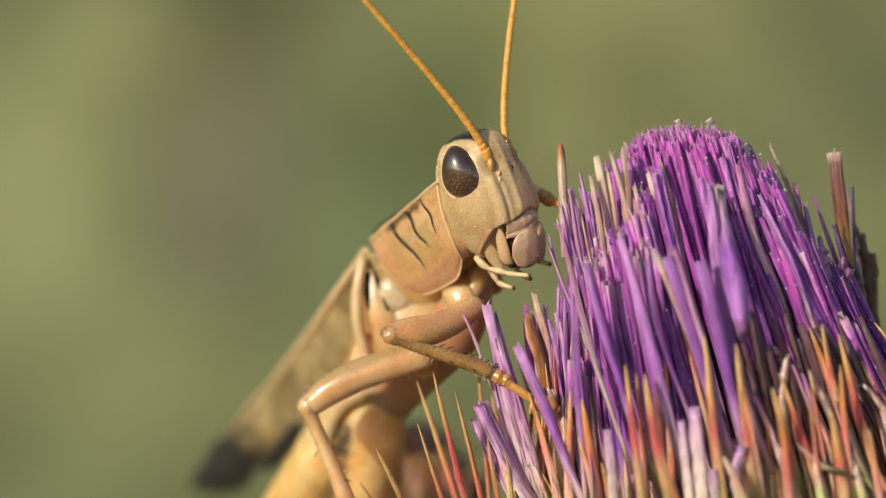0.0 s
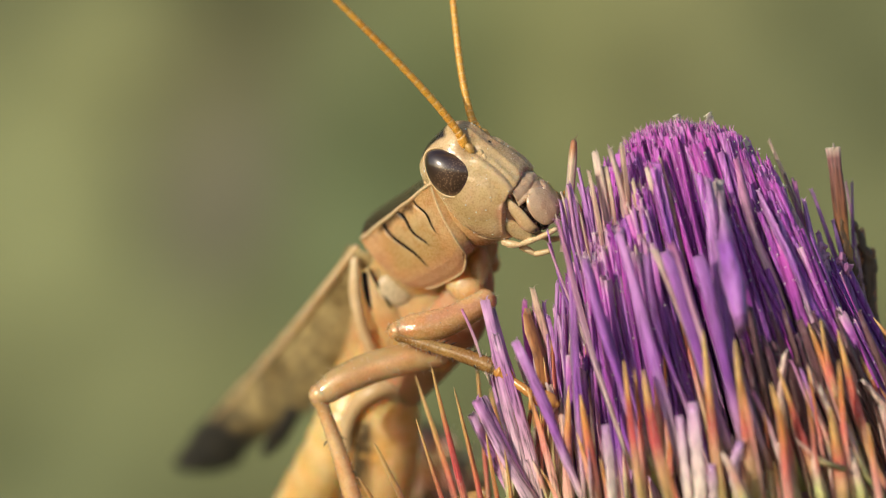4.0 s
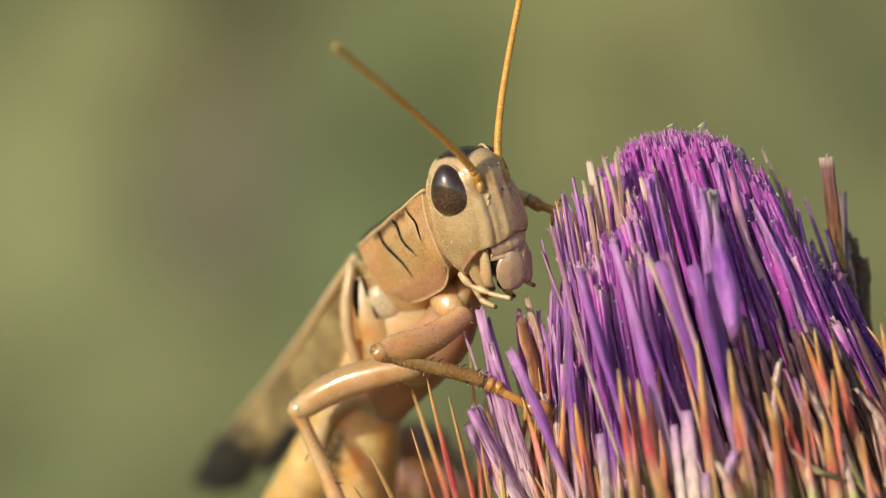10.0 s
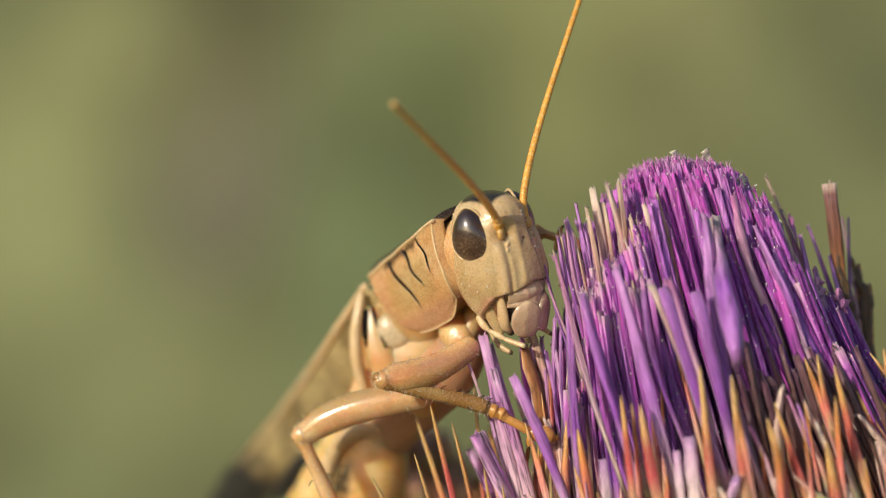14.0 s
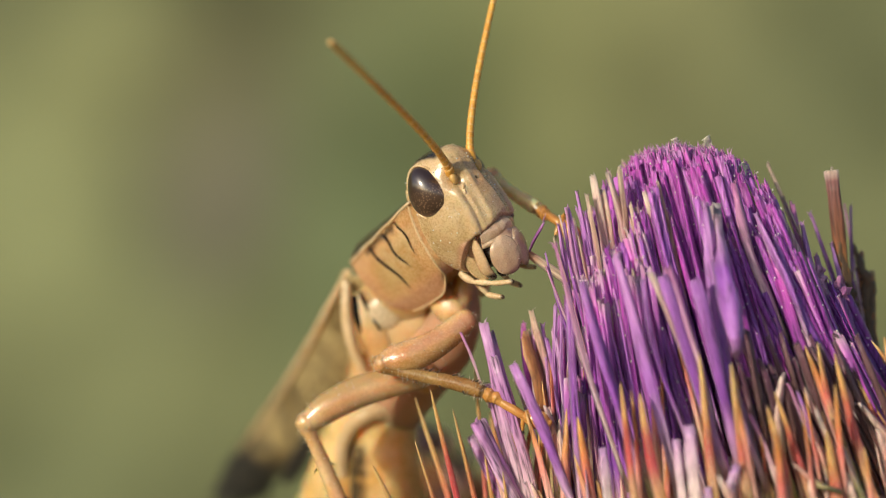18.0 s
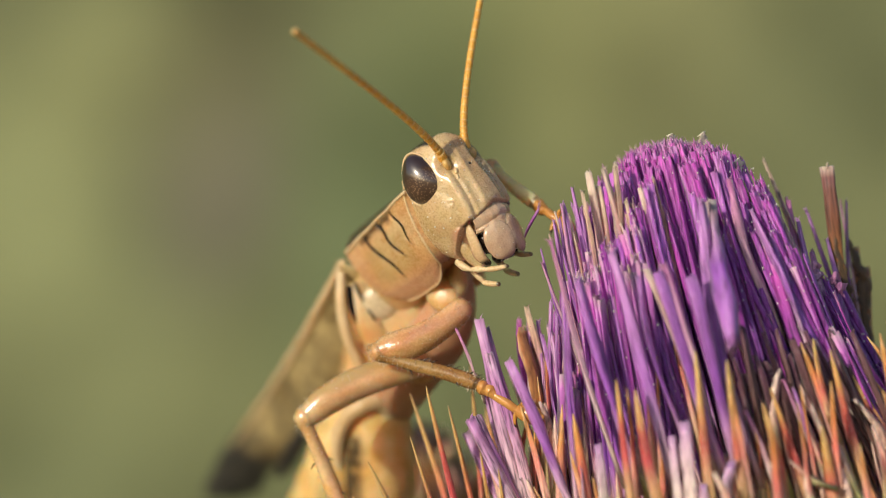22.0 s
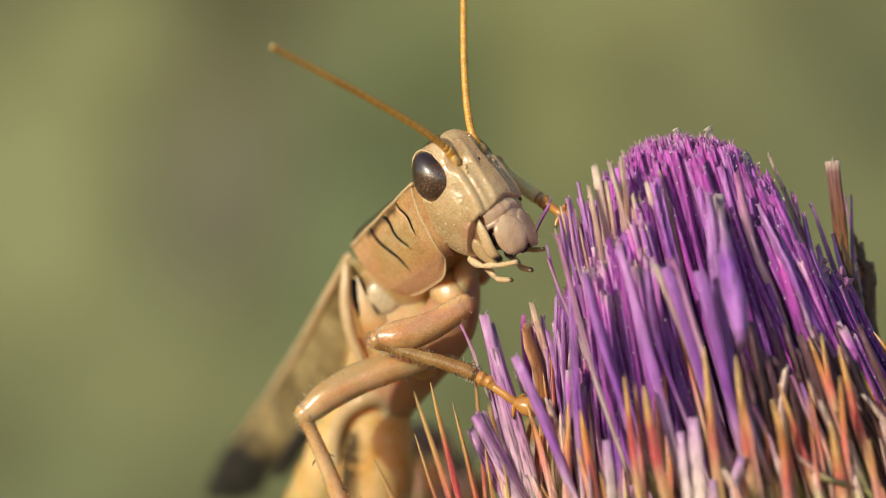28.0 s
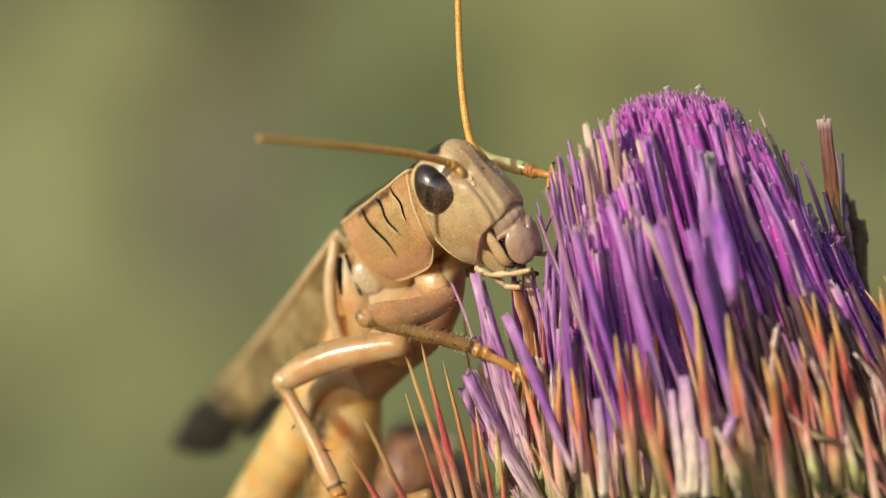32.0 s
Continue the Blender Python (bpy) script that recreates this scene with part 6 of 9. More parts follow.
bm = bmesh.new()
depth = withered.location.z / MM + 15
tube(bm, [(6, 4, -depth, 1.6, 1.6), (2, 1, -depth * 0.4, 1.3, 1.3), (0, 0, -3.0, 1.1, 1.1)], 8, 12, up=(1, 0, 0))
part("stalk", bm, M_BROWN, withered)
for k in range(70):
    an, tier = k * golden, rng.random()
    o = Vector((math.cos(an), math.sin(an), 0))
    foot = o * (3.3 - 1.0 * tier) + Vector((0, 0, -1.5 + 4.6 * tier))
    ob = strand("bract", rng.choice(BROWNS if k % 4 == 0 else CHAFF), foot, foot + o * (1.6 - 1.0 * tier) + Vector((rng.gauss(0, 0.3), rng.gauss(0, 0.3), rng.uniform(1.5, 3.2))), 12.0, rng.uniform(1.0, 1.8), rng.uniform(0, 6.28))
    ob.parent = withered


# ---------------------------------------------------------------- what moves
def mm_pose(x, y, z, rx, ry, rz):
    return pose(x * MM, y * MM, z * MM, rx, ry, rz)


def motions():
    walk(thistle, [
        (0, mm_pose(18.437, 1.953, 579.316, 0.06, 0.00, 0.01)),
        (0.5, mm_pose(18.711, 1.944, 579.455, 0.11, 0.00, -0.09)),
        (1, mm_pose(18.348, 1.962, 579.131, -0.01, -0.00, 0.03)),
        (1.5, mm_pose(18.264, 1.843, 579.219, 0.02, -0.01, -0.05)),
        (2, mm_pose(18.587, 1.841, 579.265, 0.02, -0.00, -0.16)),
        (2.5, mm_pose(18.299, 1.956, 579.316, 0.06, -0.00, 0.06)),
        (3, mm_pose(18.214, 1.839, 579.543, 0.11, -0.01, -0.02)),
        (3.5, mm_pose(18.395, 1.831, 579.635, 0.16, -0.01, -0.08)),
        (5.5, mm_pose(18.194, 2.174, 579.248, -0.08, -0.03, -0.10)),
        (6, mm_pose(18.447, 2.076, 579.194, -0.01, -0.00, -0.17)),
        (6.5, mm_pose(18.136, 2.253, 579.065, -0.12, -0.02, 0.04)),
        (7, mm_pose(18.425, 2.178, 579.156, -0.10, -0.02, -0.18)),
        (7.5, mm_pose(18.131, 2.242, 579.202, -0.08, -0.02, 0.04)),
        (8, mm_pose(18.427, 2.177, 579.017, -0.15, -0.02, -0.18)),
        (8.5, mm_pose(18.247, 2.180, 578.740, -0.24, -0.02, -0.12)),
        (9, mm_pose(18.443, 2.271, 579.106, -0.03, -0.04, -0.19)),
        (9.5, mm_pose(18.196, 2.173, 579.017, -0.15, -0.02, -0.11)),
        (10, mm_pose(18.089, 2.249, 579.065, -0.13, -0.02, 0.06)),
        (10.5, mm_pose(18.127, 2.348, 579.067, -0.09, 0.01, -0.04)),
        (11, mm_pose(18.105, 2.179, 579.064, -0.14, -0.03, -0.06)),
        (11.5, mm_pose(18.061, 2.184, 578.926, -0.18, -0.03, -0.06)),
        (12, mm_pose(18.094, 2.384, 578.657, -0.32, -0.02, 0.01)),
        (12.5, mm_pose(18.197, 2.283, 578.345, -0.25, -0.03, -0.01)),
        (13, mm_pose(18.286, 2.308, 578.007, -0.57, -0.03, -0.18)),
        (13.5, mm_pose(18.463, 2.136, 577.491, -0.67, -0.04, -0.15)),
        (14, mm_pose(18.262, 2.193, 577.655, -0.69, 0.00, -0.15)),
        (14.5, mm_pose(17.947, 2.516, 577.540, -0.60, -0.03, 0.01)),
        (15, mm_pose(18.247, 2.227, 577.877, -0.75, 0.01, -0.04)),
        (15.5, mm_pose(17.827, 2.289, 577.950, -0.42, -0.05, 0.18)),
        (17.5, mm_pose(17.548, 2.215, 578.343, -0.03, -0.02, -0.35)),
        (18, mm_pose(18.320, 2.191, 578.343, -0.02, -0.00, -0.79)),
        (18.5, mm_pose(17.953, 2.198, 578.204, -0.07, -0.01, -0.67)),
        (19, mm_pose(18.366, 2.189, 578.389, -0.02, -0.00, -0.79)),
        (19.5, mm_pose(18.137, 2.074, 578.469, 0.18, -0.01, -0.82)),
        (20, mm_pose(18.445, 2.165, 578.471, 0.20, -0.00, -0.81)),
        (20.5, mm_pose(18.330, 2.085, 578.571, 0.03, -0.01, -0.90)),
        (21, mm_pose(17.794, 2.175, 578.980, 0.36, -0.02, -0.57)),
        (21.5, mm_pose(17.727, 2.237, 578.594, 0.14, -0.04, -0.59)),
        (22, mm_pose(18.075, 2.169, 578.562, 0.22, -0.01, -0.68)),
        (22.5, mm_pose(17.824, 2.100, 578.572, 0.03, -0.02, -0.73)),
        (23, mm_pose(18.043, 2.068, 578.515, 0.20, -0.02, -0.79)),
        (23.5, mm_pose(17.671, 2.081, 578.838, 0.30, -0.02, -0.65)),
        (24, mm_pose(18.174, 2.063, 578.977, 0.35, -0.02, -0.81)),
        (24.5, mm_pose(18.085, 2.062, 578.793, 0.29, -0.02, -0.79)),
        (25, mm_pose(18.441, 2.017, 578.725, 0.17, 0.02, -0.91)),
        (25.5, mm_pose(18.041, 2.064, 578.607, 0.22, -0.01, -0.79)),
        (27.5, mm_pose(18.123, 1.485, 578.878, 0.17, -0.09, 0.51)),
        (28, mm_pose(18.307, 1.487, 578.832, 0.16, -0.09, 0.44)),
        (28.5, mm_pose(18.029, 1.484, 578.970, 0.20, -0.09, 0.54)),
        (29, mm_pose(18.168, 1.525, 579.242, 0.36, -0.11, 0.50)),
        (29.5, mm_pose(18.063, 1.457, 579.521, 0.38, -0.10, 0.54)),
        (30, mm_pose(18.153, 1.233, 579.878, 0.53, -0.12, 0.50)),
        (30.5, mm_pose(18.194, 1.452, 579.934, 0.50, -0.10, 0.51)),
        (31, mm_pose(17.957, 1.322, 580.608, 0.85, -0.12, 0.51)),
        (31.5, mm_pose(18.378, 1.341, 580.712, 0.73, -0.11, 0.35)),
        (32, mm_pose(17.798, 1.403, 581.069, 1.01, -0.12, 0.70)),
    ])
    walk(hopper, [
        (0, mm_pose(0.263, 5.077, 600.382, 0.43, -0.77, 0.05)),
        (0.5, mm_pose(0.506, 4.997, 600.574, 0.39, -0.56, -0.20)),
        (1, mm_pose(-0.050, 4.867, 600.373, 0.48, -1.17, 0.02)),
        (1.5, mm_pose(0.163, 4.576, 600.738, -0.37, -0.29, 0.33)),
        (2, mm_pose(0.343, 4.814, 600.965, 0.70, -2.81, 1.46)),
        (2.5, mm_pose(-0.380, 5.000, 600.529, 4.52, -6.21, 3.09)),
        (3, mm_pose(-0.261, 4.844, 600.788, 6.94, -9.03, 5.57)),
        (3.5, mm_pose(-0.148, 4.709, 600.977, 7.93, -10.91, 6.57)),
        (5.5, mm_pose(0.015, 4.213, 600.548, 5.73, -5.80, 3.16)),
        (6, mm_pose(0.171, 4.021, 600.380, 5.51, -5.64, 2.63)),
        (6.5, mm_pose(0.196, 4.253, 599.981, 4.93, -3.78, 2.45)),
        (7, mm_pose(0.348, 4.093, 600.129, 4.41, -3.43, 1.67)),
        (7.5, mm_pose(-0.203, 4.207, 600.181, 4.33, -3.75, 1.16)),
        (8, mm_pose(0.443, 4.102, 599.787, 3.67, -2.06, 0.81)),
        (8.5, mm_pose(-0.054, 4.020, 599.685, 2.96, -2.16, 0.11)),
        (9, mm_pose(0.097, 4.137, 599.978, 3.35, -2.57, -0.03)),
        (9.5, mm_pose(0.198, 4.031, 599.700, 2.20, -0.12, -0.73)),
        (10, mm_pose(-0.405, 4.001, 600.016, 2.45, -1.83, -1.19)),
        (10.5, mm_pose(-0.047, 4.183, 599.828, 2.06, -0.58, -1.33)),
        (11, mm_pose(-0.124, 4.077, 599.929, 2.46, -1.82, -1.07)),
        (11.5, mm_pose(-0.369, 3.975, 599.828, 2.70, -2.75, -1.30)),
        (12, mm_pose(-0.250, 4.358, 599.394, 2.50, -2.27, -1.48)),
        (12.5, mm_pose(-0.011, 4.145, 599.041, 1.55, -1.00, -2.31)),
        (13, mm_pose(-0.140, 4.158, 598.783, 1.61, -1.86, -2.51)),
        (13.5, mm_pose(0.097, 4.006, 598.314, 1.45, -1.89, -2.48)),
        (14, mm_pose(0.120, 4.111, 598.324, 1.41, -0.85, -2.46)),
        (14.5, mm_pose(-0.304, 4.416, 598.243, 0.92, -0.27, -2.62)),
        (15, mm_pose(0.112, 4.191, 598.481, 1.20, 0.01, -2.85)),
        (15.5, mm_pose(-0.352, 4.177, 598.651, 1.50, -0.59, -2.28)),
        (17.5, mm_pose(-1.475, 5.194, 599.623, 5.47, -10.02, 0.49)),
        (18, mm_pose(-0.846, 5.131, 599.688, 5.49, -10.38, -0.01)),
        (18.5, mm_pose(-1.216, 5.127, 599.531, 5.31, -9.82, -0.11)),
        (19, mm_pose(-0.844, 5.174, 599.742, 5.16, -9.46, -0.54)),
        (19.5, mm_pose(-1.012, 4.991, 599.855, 5.17, -9.21, -0.40)),
        (20, mm_pose(-0.773, 5.202, 600.178, 5.57, -11.66, 0.64)),
        (20.5, mm_pose(-0.909, 5.213, 600.264, 5.21, -10.88, 0.44)),
        (21, mm_pose(-1.365, 5.177, 600.627, 5.46, -10.72, 0.78)),
        (21.5, mm_pose(-1.526, 5.249, 600.261, 5.35, -11.06, 0.97)),
        (22, mm_pose(-1.128, 5.174, 600.245, 5.21, -10.72, 0.78)),
        (22.5, mm_pose(-1.418, 5.097, 600.250, 5.28, -10.81, 1.01)),
        (23, mm_pose(-1.269, 5.072, 600.199, 5.24, -10.77, 0.80)),
        (23.5, mm_pose(-1.656, 5.144, 600.495, 5.13, -10.34, 0.72)),
        (24, mm_pose(-1.146, 5.075, 600.642, 5.00, -10.11, 0.39)),
        (24.5, mm_pose(-1.241, 4.942, 600.503, 5.09, -10.76, 0.81)),
        (25, mm_pose(-0.728, 4.970, 600.462, 4.73, -10.23, 0.68)),
        (25.5, mm_pose(-1.293, 5.089, 600.071, 4.87, -9.54, 0.17)),
        (27.5, mm_pose(-0.905, 4.277, 600.518, 3.48, -8.12, 0.11)),
        (28, mm_pose(-0.762, 4.335, 600.506, 3.35, -8.18, 0.01)),
        (28.5, mm_pose(-1.046, 4.245, 600.614, 3.32, -7.82, 0.20)),
        (29, mm_pose(-0.876, 4.411, 600.857, 3.29, -7.39, 0.28)),
        (29.5, mm_pose(-0.739, 4.120, 601.067, 2.80, -5.79, 0.29)),
        (30, mm_pose(-0.232, 3.751, 601.009, 1.99, -1.82, -0.50)),
        (30.5, mm_pose(-0.272, 3.600, 601.053, 2.30, -1.95, -0.09)),
        (31, mm_pose(-0.440, 3.442, 601.547, 2.64, -1.05, -0.01)),
        (31.5, mm_pose(-0.377, 3.641, 601.497, 3.24, -1.66, -0.26)),
        (32, mm_pose(-1.269, 3.451, 601.232, 5.15, -1.92, -0.26)),
    ])
    walk(head, [
        (0, mm_pose(2.225, -3.470, 2.057, 16.82, -3.64, -39.72)),
        (0.5, mm_pose(2.264, -3.390, 2.084, 16.68, -3.35, -40.06)),
        (1, mm_pose(2.285, -3.462, 2.046, 15.75, -3.05, -40.60)),
        (1.5, mm_pose(2.254, -3.515, 1.970, 17.46, -13.59, -35.71)),
        (2, mm_pose(2.146, -3.541, 1.895, 14.92, -13.50, -33.80)),
        (2.5, mm_pose(2.264, -3.489, 1.926, 13.17, -29.85, -32.26)),
        (3, mm_pose(2.573, -3.471, 2.324, 15.14, -33.84, -39.88)),
        (3.5, mm_pose(2.572, -3.427, 2.421, 16.32, -33.47, -43.01)),
        (5.5, mm_pose(2.074, -3.473, 1.526, 6.70, -18.07, -40.32)),
        (6, mm_pose(2.149, -3.439, 1.473, 6.16, -19.02, -40.05)),
        (6.5, mm_pose(2.208, -3.363, 1.385, 8.73, -16.69, -42.06)),
        (7, mm_pose(2.211, -3.351, 1.413, 10.60, -14.19, -41.19)),
        (7.5, mm_pose(2.157, -3.406, 1.525, 12.01, -12.96, -40.02)),
        (8, mm_pose(2.303, -3.377, 1.337, 14.52, -10.00, -40.53)),
        (8.5, mm_pose(2.383, -3.408, 1.394, 16.19, -4.01, -40.85)),
        (9, mm_pose(2.371, -3.462, 1.413, 16.78, -6.11, -39.78)),
        (9.5, mm_pose(2.459, -3.439, 1.409, 19.34, -5.25, -39.54)),
        (10, mm_pose(2.349, -3.441, 1.593, 17.40, 3.94, -40.50)),
        (10.5, mm_pose(2.661, -3.615, 1.120, 18.14, -1.28, -40.52)),
        (11, mm_pose(2.581, -3.494, 1.206, 17.66, -3.07, -40.06)),
        (11.5, mm_pose(2.506, -3.521, 1.311, 16.66, -0.48, -40.27)),
        (12, mm_pose(2.542, -3.466, 1.189, 17.01, -0.85, -40.10)),
        (12.5, mm_pose(2.689, -3.571, 1.090, 18.08, 0.01, -39.98)),
        (13, mm_pose(2.674, -3.528, 1.233, 17.19, 7.02, -41.21)),
        (13.5, mm_pose(2.834, -3.505, 1.114, 17.25, 5.87, -42.12)),
        (14, mm_pose(3.012, -3.580, 0.865, 16.94, 7.59, -43.99)),
        (14.5, mm_pose(3.096, -3.577, 0.986, 17.32, 15.01, -45.79)),
        (15, mm_pose(3.197, -3.566, 0.802, 17.50, 12.11, -46.80)),
        (15.5, mm_pose(3.071, -3.543, 1.027, 18.47, 6.16, -46.31)),
        (17.5, mm_pose(2.338, -3.420, 1.844, 12.07, -11.28, -45.25)),
        (18, mm_pose(2.314, -3.391, 1.907, 11.51, -9.80, -46.38)),
        (18.5, mm_pose(2.366, -3.496, 1.869, 10.80, -11.78, -47.08)),
        (19, mm_pose(2.377, -3.418, 1.912, 10.55, -11.30, -47.92)),
        (19.5, mm_pose(2.371, -3.294, 1.950, 9.67, -11.95, -48.42)),
        (20, mm_pose(2.302, -3.441, 2.118, 8.24, -13.00, -49.10)),
        (20.5, mm_pose(2.357, -3.525, 2.014, 8.98, -13.61, -48.22)),
        (21, mm_pose(2.317, -3.537, 1.991, 8.71, -14.15, -48.36)),
        (21.5, mm_pose(2.338, -3.519, 1.950, 7.89, -14.08, -49.14)),
        (22, mm_pose(2.350, -3.515, 1.919, 8.21, -14.23, -49.05)),
        (22.5, mm_pose(2.344, -3.551, 1.886, 7.49, -15.90, -48.16)),
        (23, mm_pose(2.348, -3.607, 1.891, 7.67, -14.87, -48.13)),
        (23.5, mm_pose(2.380, -3.568, 1.921, 7.96, -15.01, -49.23)),
        (24, mm_pose(2.409, -3.597, 1.883, 8.44, -15.87, -48.80)),
        (24.5, mm_pose(2.385, -3.624, 1.849, 7.94, -14.95, -49.00)),
        (25, mm_pose(2.452, -3.585, 1.884, 8.62, -14.93, -50.54)),
        (25.5, mm_pose(2.385, -3.645, 1.766, 9.27, -15.83, -48.90)),
        (27.5, mm_pose(2.530, -3.676, 1.735, 10.66, -18.07, -49.70)),
        (28, mm_pose(2.559, -3.674, 1.763, 11.51, -16.68, -51.47)),
        (28.5, mm_pose(2.483, -3.670, 1.805, 11.79, -17.97, -49.25)),
        (29, mm_pose(2.514, -3.553, 1.769, 12.02, -17.53, -50.78)),
        (29.5, mm_pose(2.564, -3.531, 1.743, 14.47, -16.59, -50.79)),
        (30, mm_pose(2.694, -3.515, 1.463, 18.64, -18.40, -50.09)),
        (30.5, mm_pose(2.860, -3.626, 1.296, 19.69, -26.47, -45.34)),
        (31, mm_pose(2.958, -3.504, 1.286, 20.60, -21.61, -47.49)),
        (31.5, mm_pose(2.941, -3.475, 1.254, 20.25, -17.53, -46.69)),
        (32, mm_pose(2.916, -3.739, 0.967, 21.74, -20.15, -43.74)),
    ])
    walk(antenna_near, [
        (0, mm_pose(1.460, -0.980, 2.620, 3.28, -24.03, 45.88)),
        (1, mm_pose(1.460, -0.980, 2.620, 4.52, -23.35, 46.31)),
        (2, mm_pose(1.460, -0.980, 2.620, 8.73, -21.15, 34.34)),
        (2.5, mm_pose(1.460, -0.980, 2.620, 36.23, -8.30, 27.80)),
        (3, mm_pose(1.460, -0.980, 2.620, 14.36, 3.38, 32.61)),
        (3.5, mm_pose(1.460, -0.980, 2.620, 13.72, 3.69, 35.19)),
        (5.5, mm_pose(1.460, -0.980, 2.620, 29.26, -20.80, 37.62)),
        (6, mm_pose(1.460, -0.980, 2.620, 28.26, -20.44, 37.11)),
        (6.5, mm_pose(1.460, -0.980, 2.620, 23.16, -19.63, 40.10)),
        (7, mm_pose(1.460, -0.980, 2.620, 24.72, -21.91, 41.39)),
        (7.5, mm_pose(1.460, -0.980, 2.620, 26.13, -23.95, 42.09)),
        (8, mm_pose(1.460, -0.980, 2.620, 23.23, -29.67, 45.88)),
        (8.5, mm_pose(1.460, -0.980, 2.620, 23.16, -37.77, 53.27)),
        (9, mm_pose(1.460, -0.980, 2.620, 25.85, -38.40, 52.27)),
        (9.5, mm_pose(1.460, -0.980, 2.620, 22.70, -32.05, 51.47)),
        (10, mm_pose(1.460, -0.980, 2.620, 19.76, -35.67, 58.99)),
        (10.5, mm_pose(1.460, -0.980, 2.620, 26.82, -37.94, 56.96)),
        (11, mm_pose(1.460, -0.980, 2.620, 26.60, -35.54, 54.04)),
        (11.5, mm_pose(1.460, -0.980, 2.620, 25.66, -36.34, 55.94)),
        (12, mm_pose(1.460, -0.980, 2.620, 24.99, -32.99, 54.34)),
        (12.5, mm_pose(1.460, -0.980, 2.620, 27.65, -33.33, 55.60)),
        (13, mm_pose(1.460, -0.980, 2.620, 25.71, -34.91, 61.70)),
        (13.5, mm_pose(1.460, -0.980, 2.620, 28.15, -34.74, 61.62)),
        (14, mm_pose(1.460, -0.980, 2.620, 28.98, -33.04, 63.51)),
        (14.5, mm_pose(1.460, -0.980, 2.620, 27.61, -35.18, 72.23)),
        (15, mm_pose(1.460, -0.980, 2.620, 29.34, -39.20, 74.68)),
        (15.5, mm_pose(1.460, -0.980, 2.620, 30.90, -36.71, 67.98)),
        (17.5, mm_pose(1.460, -0.980, 2.620, 43.00, -17.27, 48.21)),
        (18, mm_pose(1.460, -0.980, 2.620, 41.77, -18.98, 50.26)),
        (18.5, mm_pose(1.460, -0.980, 2.620, 43.40, -18.81, 49.81)),
        (19, mm_pose(1.460, -0.980, 2.620, 59.85, -22.65, 51.53)),
        (19.5, mm_pose(1.460, -0.980, 2.620, 78.18, 24.53, 48.65)),
        (20, mm_pose(1.460, -0.980, 2.620, 39.53, -27.29, 50.24)),
        (21, mm_pose(1.460, -0.980, 2.620, 42.01, -24.87, 48.93)),
        (22, mm_pose(1.460, -0.980, 2.620, 41.85, -25.06, 49.12)),
        (23, mm_pose(1.460, -0.980, 2.620, 42.43, -26.11, 47.83)),
        (24, mm_pose(1.460, -0.980, 2.620, 43.31, -26.64, 48.22)),
        (25, mm_pose(1.460, -0.980, 2.620, 41.78, -29.84, 49.79)),
        (25.5, mm_pose(1.460, -0.980, 2.620, 37.17, -28.80, 48.51)),
        (27.5, mm_pose(1.460, -0.980, 2.620, 41.17, -31.48, 46.92)),
        (28, mm_pose(1.460, -0.980, 2.620, 39.50, -33.18, 49.41)),
        (29, mm_pose(1.460, -0.980, 2.620, 32.09, -38.87, 47.75)),
        (29.5, mm_pose(1.460, -0.980, 2.620, 34.33, -39.20, 49.40)),
        (30, mm_pose(1.460, -0.980, 2.620, 42.97, -57.97, 49.83)),
        (30.5, mm_pose(1.460, -0.980, 2.620, 52.49, -43.79, 40.27)),
        (31, mm_pose(1.460, -0.980, 2.620, 42.99, -45.11, 47.14)),
        (31.5, mm_pose(1.460, -0.980, 2.620, 34.56, -49.85, 52.57)),
        (32, mm_pose(1.460, -0.980, 2.620, 28.72, -51.71, 53.79)),
    ])
